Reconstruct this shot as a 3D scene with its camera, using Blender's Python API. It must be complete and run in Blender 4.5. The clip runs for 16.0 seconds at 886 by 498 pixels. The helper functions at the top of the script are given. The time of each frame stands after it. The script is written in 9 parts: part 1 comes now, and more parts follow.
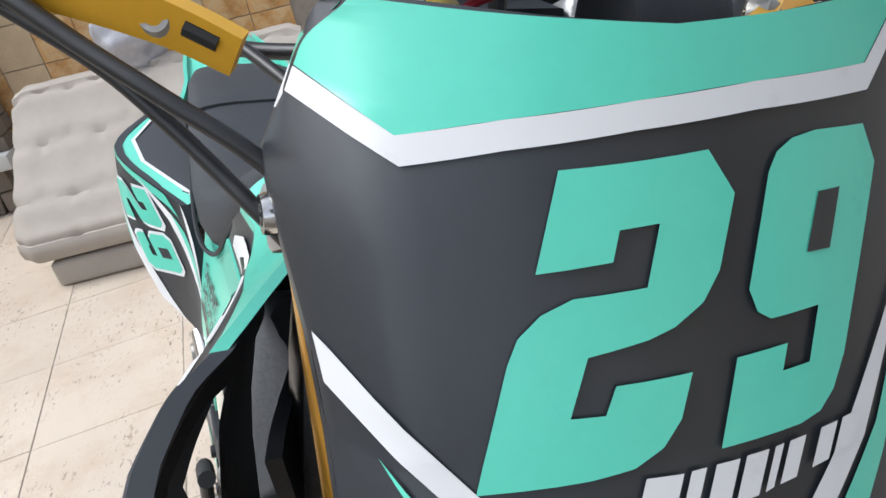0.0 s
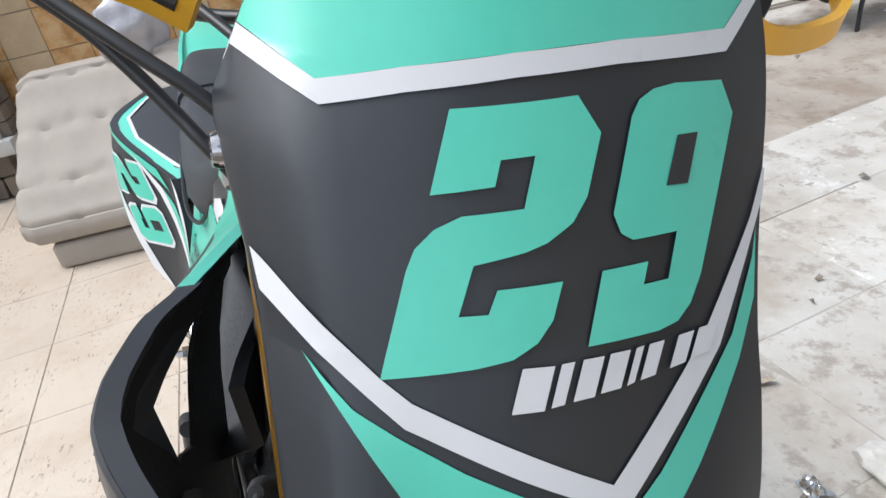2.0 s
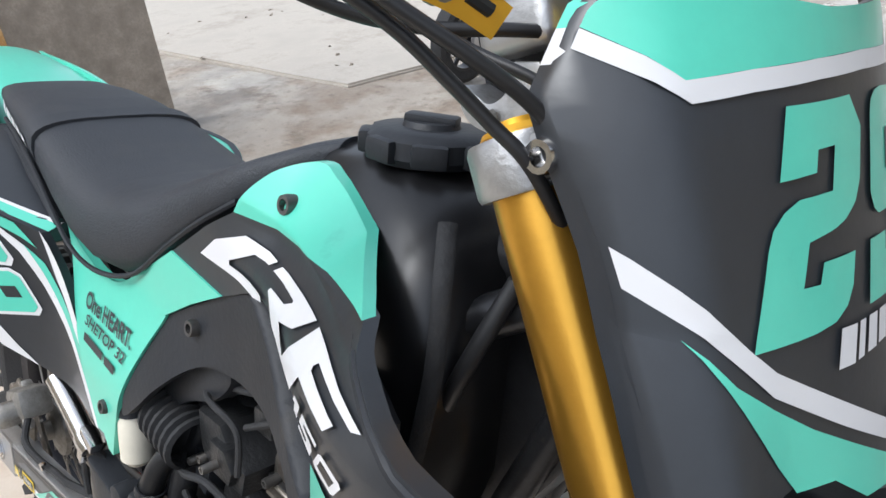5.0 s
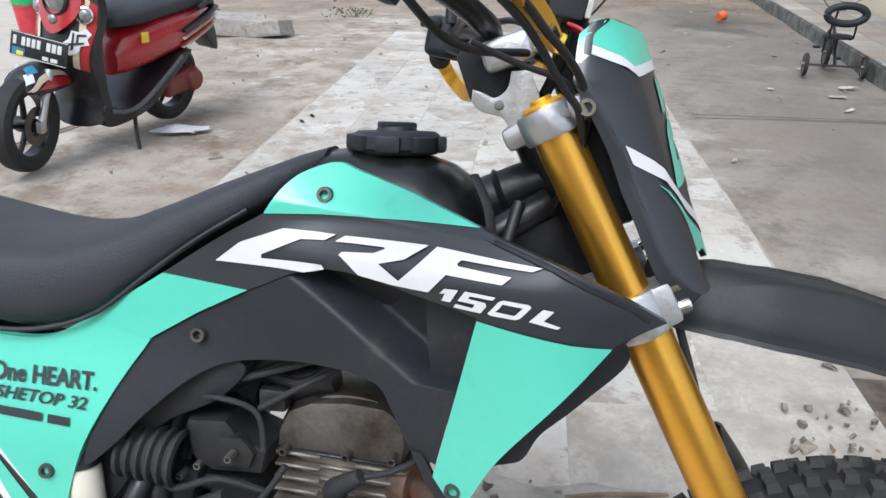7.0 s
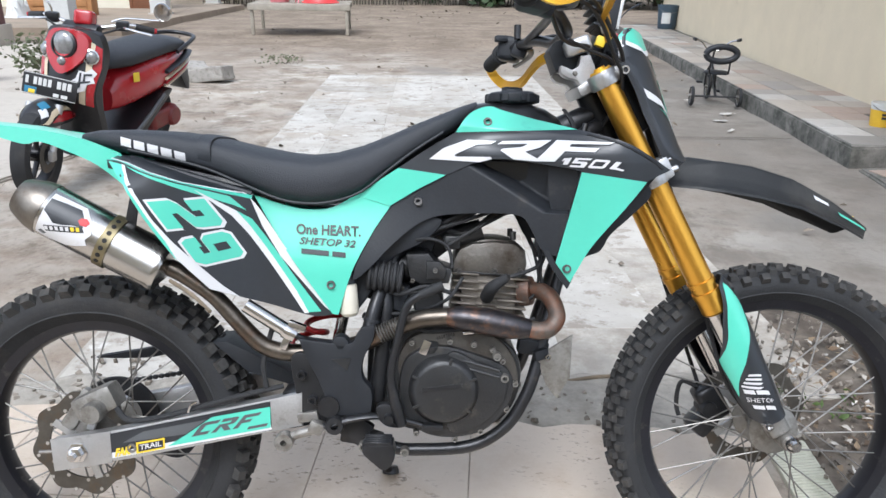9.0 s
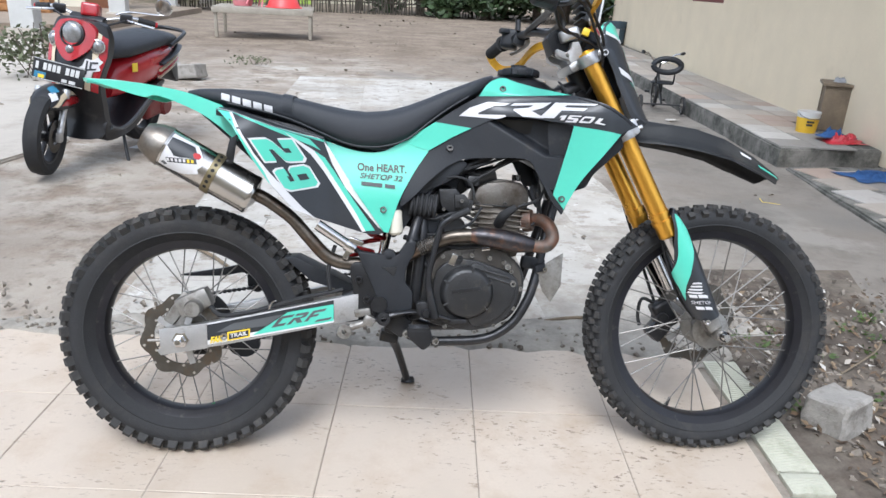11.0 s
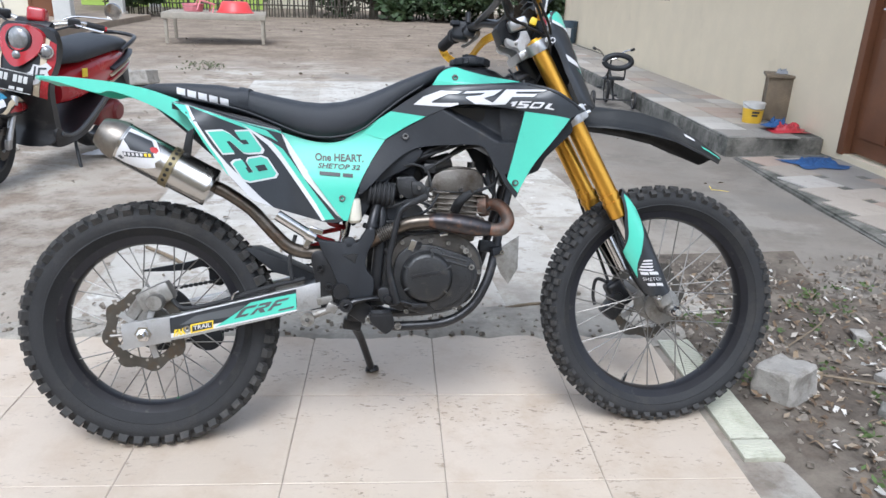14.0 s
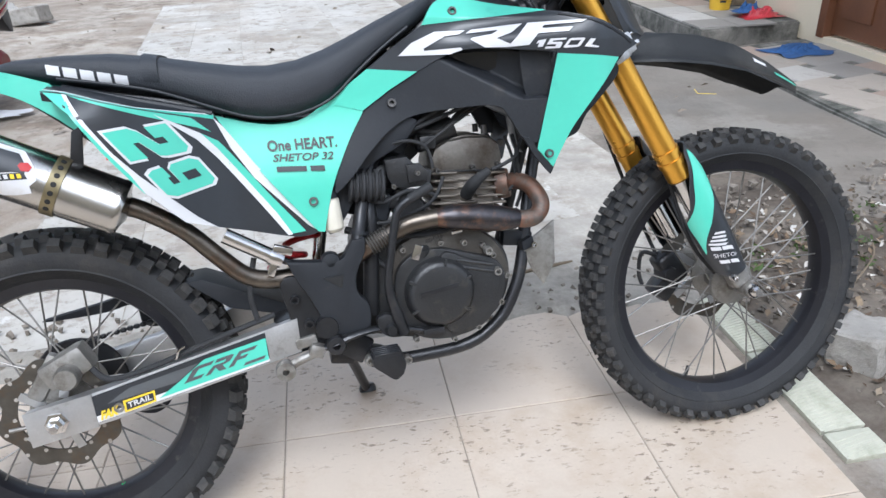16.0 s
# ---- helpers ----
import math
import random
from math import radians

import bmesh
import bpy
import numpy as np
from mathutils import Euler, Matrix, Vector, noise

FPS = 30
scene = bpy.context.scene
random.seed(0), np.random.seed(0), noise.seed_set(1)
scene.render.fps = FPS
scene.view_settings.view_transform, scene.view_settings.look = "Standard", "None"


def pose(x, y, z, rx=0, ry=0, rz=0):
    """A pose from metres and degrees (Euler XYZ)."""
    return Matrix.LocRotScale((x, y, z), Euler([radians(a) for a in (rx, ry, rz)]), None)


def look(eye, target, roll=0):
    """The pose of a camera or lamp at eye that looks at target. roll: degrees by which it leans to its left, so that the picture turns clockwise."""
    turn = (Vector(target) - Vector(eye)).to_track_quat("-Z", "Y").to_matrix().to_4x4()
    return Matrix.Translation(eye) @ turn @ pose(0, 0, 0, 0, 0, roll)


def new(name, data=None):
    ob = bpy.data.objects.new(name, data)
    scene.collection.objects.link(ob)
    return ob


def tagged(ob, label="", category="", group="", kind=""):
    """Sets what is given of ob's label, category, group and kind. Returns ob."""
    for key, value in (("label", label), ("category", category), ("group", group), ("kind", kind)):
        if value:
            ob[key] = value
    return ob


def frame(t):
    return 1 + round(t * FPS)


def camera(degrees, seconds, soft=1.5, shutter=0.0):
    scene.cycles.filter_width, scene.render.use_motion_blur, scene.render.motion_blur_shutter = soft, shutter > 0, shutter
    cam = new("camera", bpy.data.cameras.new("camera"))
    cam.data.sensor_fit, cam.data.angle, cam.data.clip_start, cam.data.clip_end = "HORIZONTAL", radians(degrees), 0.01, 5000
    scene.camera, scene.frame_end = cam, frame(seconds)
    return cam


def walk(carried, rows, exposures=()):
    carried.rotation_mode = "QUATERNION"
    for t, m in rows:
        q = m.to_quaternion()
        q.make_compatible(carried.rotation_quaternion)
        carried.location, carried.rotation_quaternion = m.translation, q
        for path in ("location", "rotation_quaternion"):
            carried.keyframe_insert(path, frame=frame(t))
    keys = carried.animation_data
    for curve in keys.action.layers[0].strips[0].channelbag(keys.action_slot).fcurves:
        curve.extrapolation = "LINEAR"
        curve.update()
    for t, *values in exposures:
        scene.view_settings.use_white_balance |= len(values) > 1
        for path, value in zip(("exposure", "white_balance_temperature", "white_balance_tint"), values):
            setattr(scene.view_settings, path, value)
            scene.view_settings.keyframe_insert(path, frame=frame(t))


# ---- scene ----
cam = camera(63.4, 16.0)

PATH = [
    (0, (1.26, 0.1, 1.129), (-0.4, 0.652, 0.159), -13.1),
    (0.5, (1.292, 0.102, 1.123), (-0.314, 0.729, 0.11), -12.0),
    (1, (1.32, 0.101, 1.128), (-0.296, 0.718, 0.123), -11.8),
    (1.5, (1.328, 0.099, 1.135), (-0.293, 0.721, 0.142), -11.7),
    (2, (1.325, 0.109, 1.122), (-0.334, 0.649, 0.144), -12.4),
    (2.5, (1.313, 0.138, 1.099), (-0.365, 0.637, 0.132), -14.6),
    (3, (1.303, 0.132, 1.097), (-0.377, 0.607, 0.121), -13.9),
    (3.5, (1.303, 0.106, 1.097), (-0.366, 0.562, 0.093), -12.6),
    (4, (1.301, 0.049, 1.104), (-0.331, 0.588, 0.081), -11.3),
    (4.2, (1.286, 0.013, 1.112), (-0.305, 0.653, 0.084), -10.4),
    (6.3, (1.003, -0.299, 1.178), (0.598, 1.46, 0.316), 1.3),
    (6.5, (0.982, -0.338, 1.174), (0.653, 1.438, 0.315), 1.9),
    (7, (0.943, -0.502, 1.176), (0.77, 1.299, 0.325), 0.5),
    (7.5, (0.898, -0.673, 1.167), (0.8, 1.145, 0.339), 3.4),
    (8, (0.806, -0.799, 1.159), (0.746, 1.047, 0.392), 2.6),
    (8.5, (0.7, -0.939, 1.19), (0.748, 0.925, 0.466), 0.6),
    (9, (0.63, -1.176, 1.189), (0.71, 0.685, 0.459), 0.8),
    (9.5, (0.595, -1.34, 1.187), (0.668, 0.529, 0.478), 1.9),
    (9.7, (0.579, -1.36, 1.179), (0.681, 0.503, 0.459), 2.4),
    (11.8, (0.38, -1.758, 1.163), (0.618, 0.123, 0.527), 2.6),
    (12, (0.382, -1.766, 1.162), (0.611, 0.127, 0.559), 2.6),
    (12.5, (0.395, -1.761, 1.157), (0.617, 0.13, 0.545), 2.8),
    (13, (0.404, -1.761, 1.151), (0.657, 0.122, 0.524), 2.5),
    (13.5, (0.414, -1.744, 1.146), (0.734, 0.117, 0.488), 2.8),
    (14, (0.429, -1.679, 1.139), (0.757, 0.171, 0.454), 2.1),
    (14.5, (0.47, -1.525, 1.125), (0.74, 0.304, 0.363), -0.4),
    (15, (0.501, -1.398, 1.13), (0.751, 0.398, 0.288), -0.9),
    (15.5, (0.462, -1.296, 1.134), (0.801, 0.455, 0.228), -1.8),
    (15.8, (0.465, -1.238, 1.126), (0.803, 0.54, 0.275), -2.3),
    (16, (0.398, -1.135, 1.137), (0.851, 0.583, 0.217), -2.1),
]
walk(cam, [(t, look(eye, target, roll)) for t, eye, target, roll in PATH], [(0, 1.02, 5980, 9), (4.2, 1.02, 5980, 9), (6.3, 0.76, 5880, 9), (7.5, 0.98, 5860, 9), (8.0, 0.99, 5850, 9), (9.7, 1.04, 5800, 9), (12.0, 0.98, 5720, 9), (16.0, 0.98, 5650, 9)])

from mathutils import geometry

# ---- world and sun: a bright overcast sky ----
world = bpy.data.worlds.new("sky")
scene.world = world
world.use_nodes = True
wn, wl = world.node_tree.nodes, world.node_tree.links
sky = wn.new("ShaderNodeTexSky")
sky.sky_type, sky.sun_disc = "NISHITA", False
sky.sun_elevation, sky.sun_rotation = radians(55), radians(198)
sky.air_density, sky.dust_density, sky.ozone_density = 1.0, 3.0, 1.0
veil = wn.new("ShaderNodeHueSaturation")
veil.inputs["Saturation"].default_value = 0.3
wl.new(sky.outputs[0], veil.inputs["Color"])
wl.new(veil.outputs[0], wn["Background"].inputs["Color"])
wn["Background"].inputs["Strength"].default_value = 0.15
sun = new("sun", bpy.data.lights.new("sun", "SUN"))
sun.data.energy, sun.data.angle, sun.data.color = 0.9, radians(25), (1.0, 0.96, 0.9)
sun.matrix_world = look((-0.8, -2.5, 4.3), (0, 0, 0))


# ---- materials ----
def pm(name, base, rough=0.5, metal=0.0, var=0.15, scale=8.0, bump=0.1, fine=90.0, dirt=None, dirt_amount=0.0,
       dirt_scale=3.0, coat=0.0, spec=0.5, per_object=0.0):
    """A procedural surface: colour that varies at two scales, stains with a shape of their own, fine relief."""
    m = bpy.data.materials.new(name)
    m.use_nodes = True
    n, l = m.node_tree.nodes, m.node_tree.links
    b = n["Principled BSDF"]
    co = n.new("ShaderNodeTexCoord").outputs["Object"]

    def nz(s, detail=4.0, rgh=0.6):
        t = n.new("ShaderNodeTexNoise")
        t.inputs["Scale"].default_value, t.inputs["Detail"].default_value = s, detail
        t.inputs["Roughness"].default_value = rgh
        l.new(co, t.inputs["Vector"])
        return t.outputs["Fac"]

    def mixc(f, a, c):
        x = n.new("ShaderNodeMix")
        x.data_type = "RGBA"
        for sock, v in ((x.inputs[0], f), (x.inputs[6], a), (x.inputs[7], c)):
            if isinstance(v, (tuple, list)):
                sock.default_value = (*v, 1.0)
            elif isinstance(v, (int, float)):
                sock.default_value = v
            else:
                l.new(v, sock)
        return x.outputs[2]

    def ramp(f, lo, hi):
        r = n.new("ShaderNodeMapRange")
        r.inputs["From Min"].default_value, r.inputs["From Max"].default_value = lo, hi
        l.new(f, r.inputs["Value"])
        return r.outputs[0]

    dark = tuple(max(0.0, c * (1 - var)) for c in base)
    light = tuple(min(0.95, c * (1 + var)) for c in base)
    big, small = nz(scale), nz(fine, 3.0)
    col = mixc(ramp(big, 0.32, 0.68), dark, light)
    col = mixc(ramp(small, 0.35, 0.9), col, tuple(c * (1 - 0.8 * var) for c in base))
    if dirt:
        f = ramp(nz(dirt_scale, 8.0, 0.7), 0.62 - 0.35 * dirt_amount, 0.86 - 0.35 * dirt_amount)
        col = mixc(f, col, dirt)
    if per_object:
        o = n.new("ShaderNodeObjectInfo").outputs["Random"]
        h = n.new("ShaderNodeHueSaturation")
        l.new(ramp(o, 0.0, 1.0), h.inputs["Value"])
        h.inputs["Value"].default_value = 1.0
        r = n.new("ShaderNodeMapRange")
        r.inputs["To Min"].default_value, r.inputs["To Max"].default_value = 1 - per_object, 1 + per_object
        l.new(o, r.inputs["Value"])
        l.new(r.outputs[0], h.inputs["Value"])
        l.new(col, h.inputs["Color"])
        col = h.outputs[0]
    l.new(col, b.inputs["Base Color"])
    rr = n.new("ShaderNodeMapRange")
    rr.inputs["To Min"].default_value, rr.inputs["To Max"].default_value = max(0.03, rough - 0.1), min(1.0, rough + 0.1)
    l.new(big, rr.inputs["Value"])
    l.new(rr.outputs[0], b.inputs["Roughness"])
    b.inputs["Metallic"].default_value = metal
    b.inputs["Coat Weight"].default_value, b.inputs["Coat Roughness"].default_value = coat, 0.15
    b.inputs["Specular IOR Level"].default_value = spec
    if bump:
        bp = n.new("ShaderNodeBump")
        bp.inputs["Strength"].default_value, bp.inputs["Distance"].default_value = bump, 0.004
        l.new(small, bp.inputs["Height"])
        l.new(bp.outputs[0], b.inputs["Normal"])
    return m


MINT = pm("mint_vinyl", (0.105, 0.545, 0.405), 0.34, var=0.04, scale=5, bump=0.03, coat=0.4, dirt=(0.06, 0.36, 0.27), dirt_amount=0.02, dirt_scale=14)
WHITE = pm("white_vinyl", (0.64, 0.635, 0.64), 0.4, var=0.03, scale=6, bump=0.03, dirt=(0.5, 0.48, 0.45), dirt_amount=0.05, dirt_scale=20)
BLACK = pm("black_vinyl", (0.0155, 0.0185, 0.0235), 0.42, var=0.15, scale=7, bump=0.04, coat=0.12, spec=0.68)
PLASTIC = pm("black_plastic", (0.0185, 0.0205, 0.0245), 0.52, spec=0.35, var=0.2, scale=9, bump=0.12, fine=160, dirt=(0.05, 0.045, 0.04), dirt_amount=0.08, dirt_scale=18)
TANK = pm("black_tank", (0.01, 0.01, 0.011), 0.3, var=0.15, scale=5, bump=0.03)
SEAT = pm("seat_leather", (0.027, 0.030, 0.036), 0.58, spec=0.45, var=0.15, scale=10, bump=0.35, fine=420, dirt=(0.05, 0.05, 0.05), dirt_amount=0.05)
RUBBER = pm("tyre_rubber", (0.028, 0.0285, 0.03), 0.7, spec=0.3, var=0.2, scale=14, bump=0.3, fine=200, dirt=(0.05, 0.046, 0.042), dirt_amount=0.25, dirt_scale=10)
KNOB = pm("tread_rubber", (0.045, 0.044, 0.043), 0.8, spec=0.35, var=0.2, scale=20, bump=0.3, fine=220, dirt=(0.1, 0.09, 0.08), dirt_amount=0.3, dirt_scale=22)
GOLD = pm("gold_anodised", (0.72, 0.38, 0.055), 0.3, 0.9, var=0.06, scale=10, bump=0.04, fine=200)
GOLDP = pm("gold_painted", (0.78, 0.42, 0.03), 0.4, 0.55, var=0.08, scale=12, bump=0.05)
ALU = pm("cast_aluminium", (0.5, 0.5, 0.5), 0.42, 0.85, var=0.12, scale=16, bump=0.15, fine=240, dirt=(0.2, 0.18, 0.15), dirt_amount=0.15, dirt_scale=26)
BRUSHED = pm("brushed_steel", (0.5, 0.49, 0.47), 0.24, 1.0, var=0.08, scale=12, bump=0.06, fine=320)
CHROME = pm("polished_steel", (0.62, 0.61, 0.6), 0.16, 1.0, var=0.06, scale=20, bump=0.03, dirt=(0.25, 0.2, 0.16), dirt_amount=0.08, dirt_scale=30)
HEATED = pm("heat_stained_steel", (0.125, 0.108, 0.09), 0.34, 0.9, var=0.35, scale=14, bump=0.1, dirt=(0.12, 0.065, 0.035), dirt_amount=0.3, dirt_scale=16)
RUST = pm("rusty_pipe", (0.125, 0.105, 0.09), 0.45, 0.6, var=0.35, scale=18, bump=0.25, dirt=(0.22, 0.085, 0.04), dirt_amount=0.55, dirt_scale=15)
BLUED = pm("blued_pipe", (0.062, 0.058, 0.062), 0.32, 0.8, var=0.4, scale=14, bump=0.15, dirt=(0.24, 0.13, 0.08), dirt_amount=0.45, dirt_scale=22)
ENGINE = pm("engine_black", (0.021, 0.0215, 0.0225), 0.35, var=0.25, scale=14, bump=0.25, fine=220, dirt=(0.08, 0.07, 0.055), dirt_amount=0.14, dirt_scale=20)
HEADALLOY = pm("head_alloy", (0.15, 0.138, 0.122), 0.42, 0.6, var=0.25, scale=18, bump=0.2, fine=160, dirt=(0.055, 0.04, 0.028), dirt_amount=0.5, dirt_scale=22)
CYL = pm("engine_alloy", (0.225, 0.20, 0.17), 0.5, 0.45, var=0.2, scale=16, bump=0.25, dirt=(0.12, 0.085, 0.05), dirt_amount=0.35, dirt_scale=14)
DARKMETAL = pm("dark_metal", (0.032, 0.0325, 0.035), 0.33, 0.5, var=0.25, scale=20, bump=0.15, dirt=(0.1, 0.085, 0.07), dirt_amount=0.1, dirt_scale=30)
BLACKRIM = pm("black_rim", (0.018, 0.018, 0.022), 0.32, 0.3, var=0.2, scale=16, bump=0.06, dirt=(0.1, 0.09, 0.08), dirt_amount=0.12, dirt_scale=24)
STEEL = pm("spoke_steel", (0.24, 0.23, 0.215), 0.45, 0.8, var=0.15, scale=60, bump=0.05, dirt=(0.2, 0.15, 0.11), dirt_amount=0.2, dirt_scale=50)
REDP = pm("red_spring", (0.42, 0.018, 0.02), 0.35, 0.1, var=0.15, scale=20, bump=0.05)
REDW = pm("red_wire", (0.4, 0.03, 0.05), 0.5, var=0.1, scale=30, bump=0.0)
CREAM = pm("cream_plastic", (0.62, 0.58, 0.48), 0.5, var=0.08, scale=20, bump=0.08)
YELLOW = pm("yellow_sticker", (0.78, 0.56, 0.03), 0.45, var=0.05, scale=30, bump=0.02)
GREYD = pm("grey_decal", (0.09, 0.095, 0.1), 0.4, var=0.1, scale=20, bump=0.03)
LENS = pm("lamp_glass", (0.55, 0.55, 0.53), 0.1, 0.2, var=0.1, scale=40, bump=0.25, fine=300, coat=0.6)
GREEN = pm("green_clip", (0.02, 0.35, 0.1), 0.45, var=0.1, scale=40, bump=0.02)


# ---- mesh helpers ----
def part(name, bm, material, parent=None, label="", smooth=True):
    """Link a bmesh as one mesh object, under a thing or a part."""
    bmesh.ops.recalc_face_normals(bm, faces=bm.faces)
    me = bpy.data.meshes.new(name)
    bm.to_mesh(me)
    bm.free()
    me.materials.append(material)
    if smooth:
        me.polygons.foreach_set("use_smooth", [True] * len(me.polygons))
        me.set_sharp_from_angle(angle=radians(38))
    ob = new(name, me)
    ob.parent = parent
    if label:
        ob["label"] = label
    return ob


def thing(name, label, category, m=None, group="", kind=""):
    ob = tagged(new(name), label, category, group, kind)
    if m is not None:
        ob.matrix_world = m
    return ob


def merge(*bms):
    out = bmesh.new()
    for b in bms:
        me = bpy.data.meshes.new("tmp")
        b.to_mesh(me)
        b.free()
        out.from_mesh(me)
        bpy.data.meshes.remove(me)
    return out


def spline(pts, n=6, closed=False):
    """Catmull-Rom points through pts."""
    p = [Vector(q) for q in pts]
    out = []
    k = len(p)
    for i in range(k if closed else k - 1):
        if closed:
            a, b, c, d = p[i - 1], p[i], p[(i + 1) % k], p[(i + 2) % k]
        else:
            a, b, c, d = p[max(i - 1, 0)], p[i], p[i + 1], p[min(i + 2, k - 1)]
        for j in range(n):
            t = j / n
            out.append(0.5 * ((2 * b) + (c - a) * t + (2 * a - 5 * b + 4 * c - d) * t * t + (3 * b - a - 3 * c + d) * t ** 3))
    if not closed:
        out.append(p[-1])
    return out


def tube(pts, r, segs=10, n=6, cap=True, flat=1.0):
    """A round bar along a smooth path; r is a radius or a list of radii, one a point."""
    path = spline(pts, n) if n > 1 else [Vector(q) for q in pts]
    k = len(path)
    if isinstance(r, (int, float)):
        rad = [r] * k
    else:
        rad = [float(v) for v in np.interp(np.linspace(0, len(r) - 1, k), range(len(r)), r)]
    bm = bmesh.new()
    up = Vector((0, 0, 1))
    tan = (path[1] - path[0]).normalized()
    if abs(tan.dot(up)) > 0.9:
        up = Vector((0, 1, 0))
    side = tan.cross(up).normalized()
    rings = []
    for i, q in enumerate(path):
        t2 = (path[min(i + 1, k - 1)] - path[max(i - 1, 0)]).normalized()
        side = (side - t2 * side.dot(t2)).normalized()
        oth = t2.cross(side)
        rings.append([bm.verts.new(q + (side * math.cos(a) + oth * math.sin(a) * flat) * rad[i])
                      for a in (2 * math.pi * j / segs for j in range(segs))])
    for a, b in zip(rings, rings[1:]):
        for j in range(segs):
            bm.faces.new((a[j], a[(j + 1) % segs], b[(j + 1) % segs], b[j]))
    if cap:
        bm.faces.new(rings[0][::-1])
        bm.faces.new(rings[-1])
    return bm


def axis_frame(c, ax):
    """A pose whose z runs along ax from c."""
    z = Vector(ax).normalized()
    x = Vector((0, 0, 1)).cross(z) if abs(z.z) < 0.95 else Vector((1, 0, 0)).cross(z)
    x.normalize()
    y = z.cross(x)
    m = Matrix((x, y, z)).transposed().to_4x4()
    m.translation = c
    return m


def lathe(profile, c=(0, 0, 0), ax=(0, 0, 1), segs=32, closed=False):
    """Turn a profile of (radius, height) round the axis ax through c."""
    bm = bmesh.new()
    m = axis_frame(c, ax)
    rings = []
    for r, h in profile:
        if r < 1e-6:
            rings.append([bm.verts.new(m @ Vector((0, 0, h)))] * segs)
        else:
            rings.append([bm.verts.new(m @ Vector((r * math.cos(a), r * math.sin(a), h))) for a in (2 * math.pi * j / segs for j in range(segs))])
    pairs = list(zip(rings, rings[1:]))
    if closed:
        pairs.append((rings[-1], rings[0]))
    for a, b in pairs:
        for j in range(segs):
            f = []
            for v in (a[j], a[(j + 1) % segs], b[(j + 1) % segs], b[j]):
                if v not in f:
                    f.append(v)
            if len(f) > 2:
                bm.faces.new(f)
    return bm


def box(size, m=None, bevel=0.004, segs=2):
    bm = bmesh.new()
    bmesh.ops.create_cube(bm, size=1.0)
    bmesh.ops.scale(bm, vec=size, verts=bm.verts)
    if bevel:
        bmesh.ops.bevel(bm, geom=bm.edges[:], offset=bevel, segments=segs, affect="EDGES", profile=0.6)
    if m is not None:
        bmesh.ops.transform(bm, matrix=m, verts=bm.verts)
    return bm


def ball(r, c, squash=(1, 1, 1), sub=2, rough=0.0, seed=0):
    bm = bmesh.new()
    bmesh.ops.create_icosphere(bm, subdivisions=sub, radius=r)
    for v in bm.verts:
        if rough:
            v.co *= 1 + rough * noise.noise(v.co / r * 1.7 + Vector((seed * 7.3, seed * 3.1, 0)))
        v.co = Vector((v.co.x * squash[0], v.co.y * squash[1], v.co.z * squash[2])) + Vector(c)
    return bm


def outline(pts, n=5, closed=True):
    """A rounded outline in a plane; a point with a third entry 1 stays a sharp corner."""
    k = len(pts)
    sharp = [len(p) > 2 for p in pts]
    p2 = [Vector((p[0], p[1])) for p in pts]
    out = []
    for i in range(k):
        a, b, c, d = p2[i - 1], p2[i], p2[(i + 1) % k], p2[(i + 2) % k]
        if sharp[i]:
            a = b * 2 - c
        if sharp[(i + 1) % k]:
            d = c * 2 - b
        if sharp[i] and sharp[(i + 1) % k]:
            out.append(b)
            continue
        for j in range(n):
            t = j / n
            out.append(0.5 * ((2 * b) + (c - a) * t + (2 * a - 5 * b + 4 * c - d) * t * t + (3 * b - a - 3 * c + d) * t ** 3))
    return out


def sheet(polys, surf, step=0.02, thick=0.0, lift=0.0, holes=()):
    """Flat outlines (u, v) laid on the surface surf(u, v, lift), cut finely so that they follow it; thick gives it depth inwards."""
    bm = bmesh.new()
    for poly in polys:
        vs = [bm.verts.new((p[0], p[1], 0)) for p in poly]
        for tri in geometry.tessellate_polygon([[v.co for v in vs]]):
            if len({*tri}) == 3:
                bm.faces.new([vs[k] for k in tri])
    us = [v.co.x for v in bm.verts]
    ws = [v.co.y for v in bm.verts]
    for lo, hi, no in ((min(us), max(us), (1, 0, 0)), (min(ws), max(ws), (0, 1, 0))):
        c = math.floor(lo / step) * step + step
        while c < hi - 1e-4:
            bmesh.ops.bisect_plane(bm, geom=bm.verts[:] + bm.edges[:] + bm.faces[:], plane_co=(c * no[0], c * no[1], 0), plane_no=no, dist=1e-6)
            c += step
    bmesh.ops.recalc_face_normals(bm, faces=bm.faces)
    if thick:
        ret = bmesh.ops.extrude_face_region(bm, geom=bm.faces[:])
        back = [g for g in ret["geom"] if isinstance(g, bmesh.types.BMVert)]
        ids = set(back)
        for v in bm.verts:
            v.co = surf(v.co.x, v.co.y, lift - (thick if v in ids else 0.0))
    else:
        for v in bm.verts:
            v.co = surf(v.co.x, v.co.y, lift)
    return bm


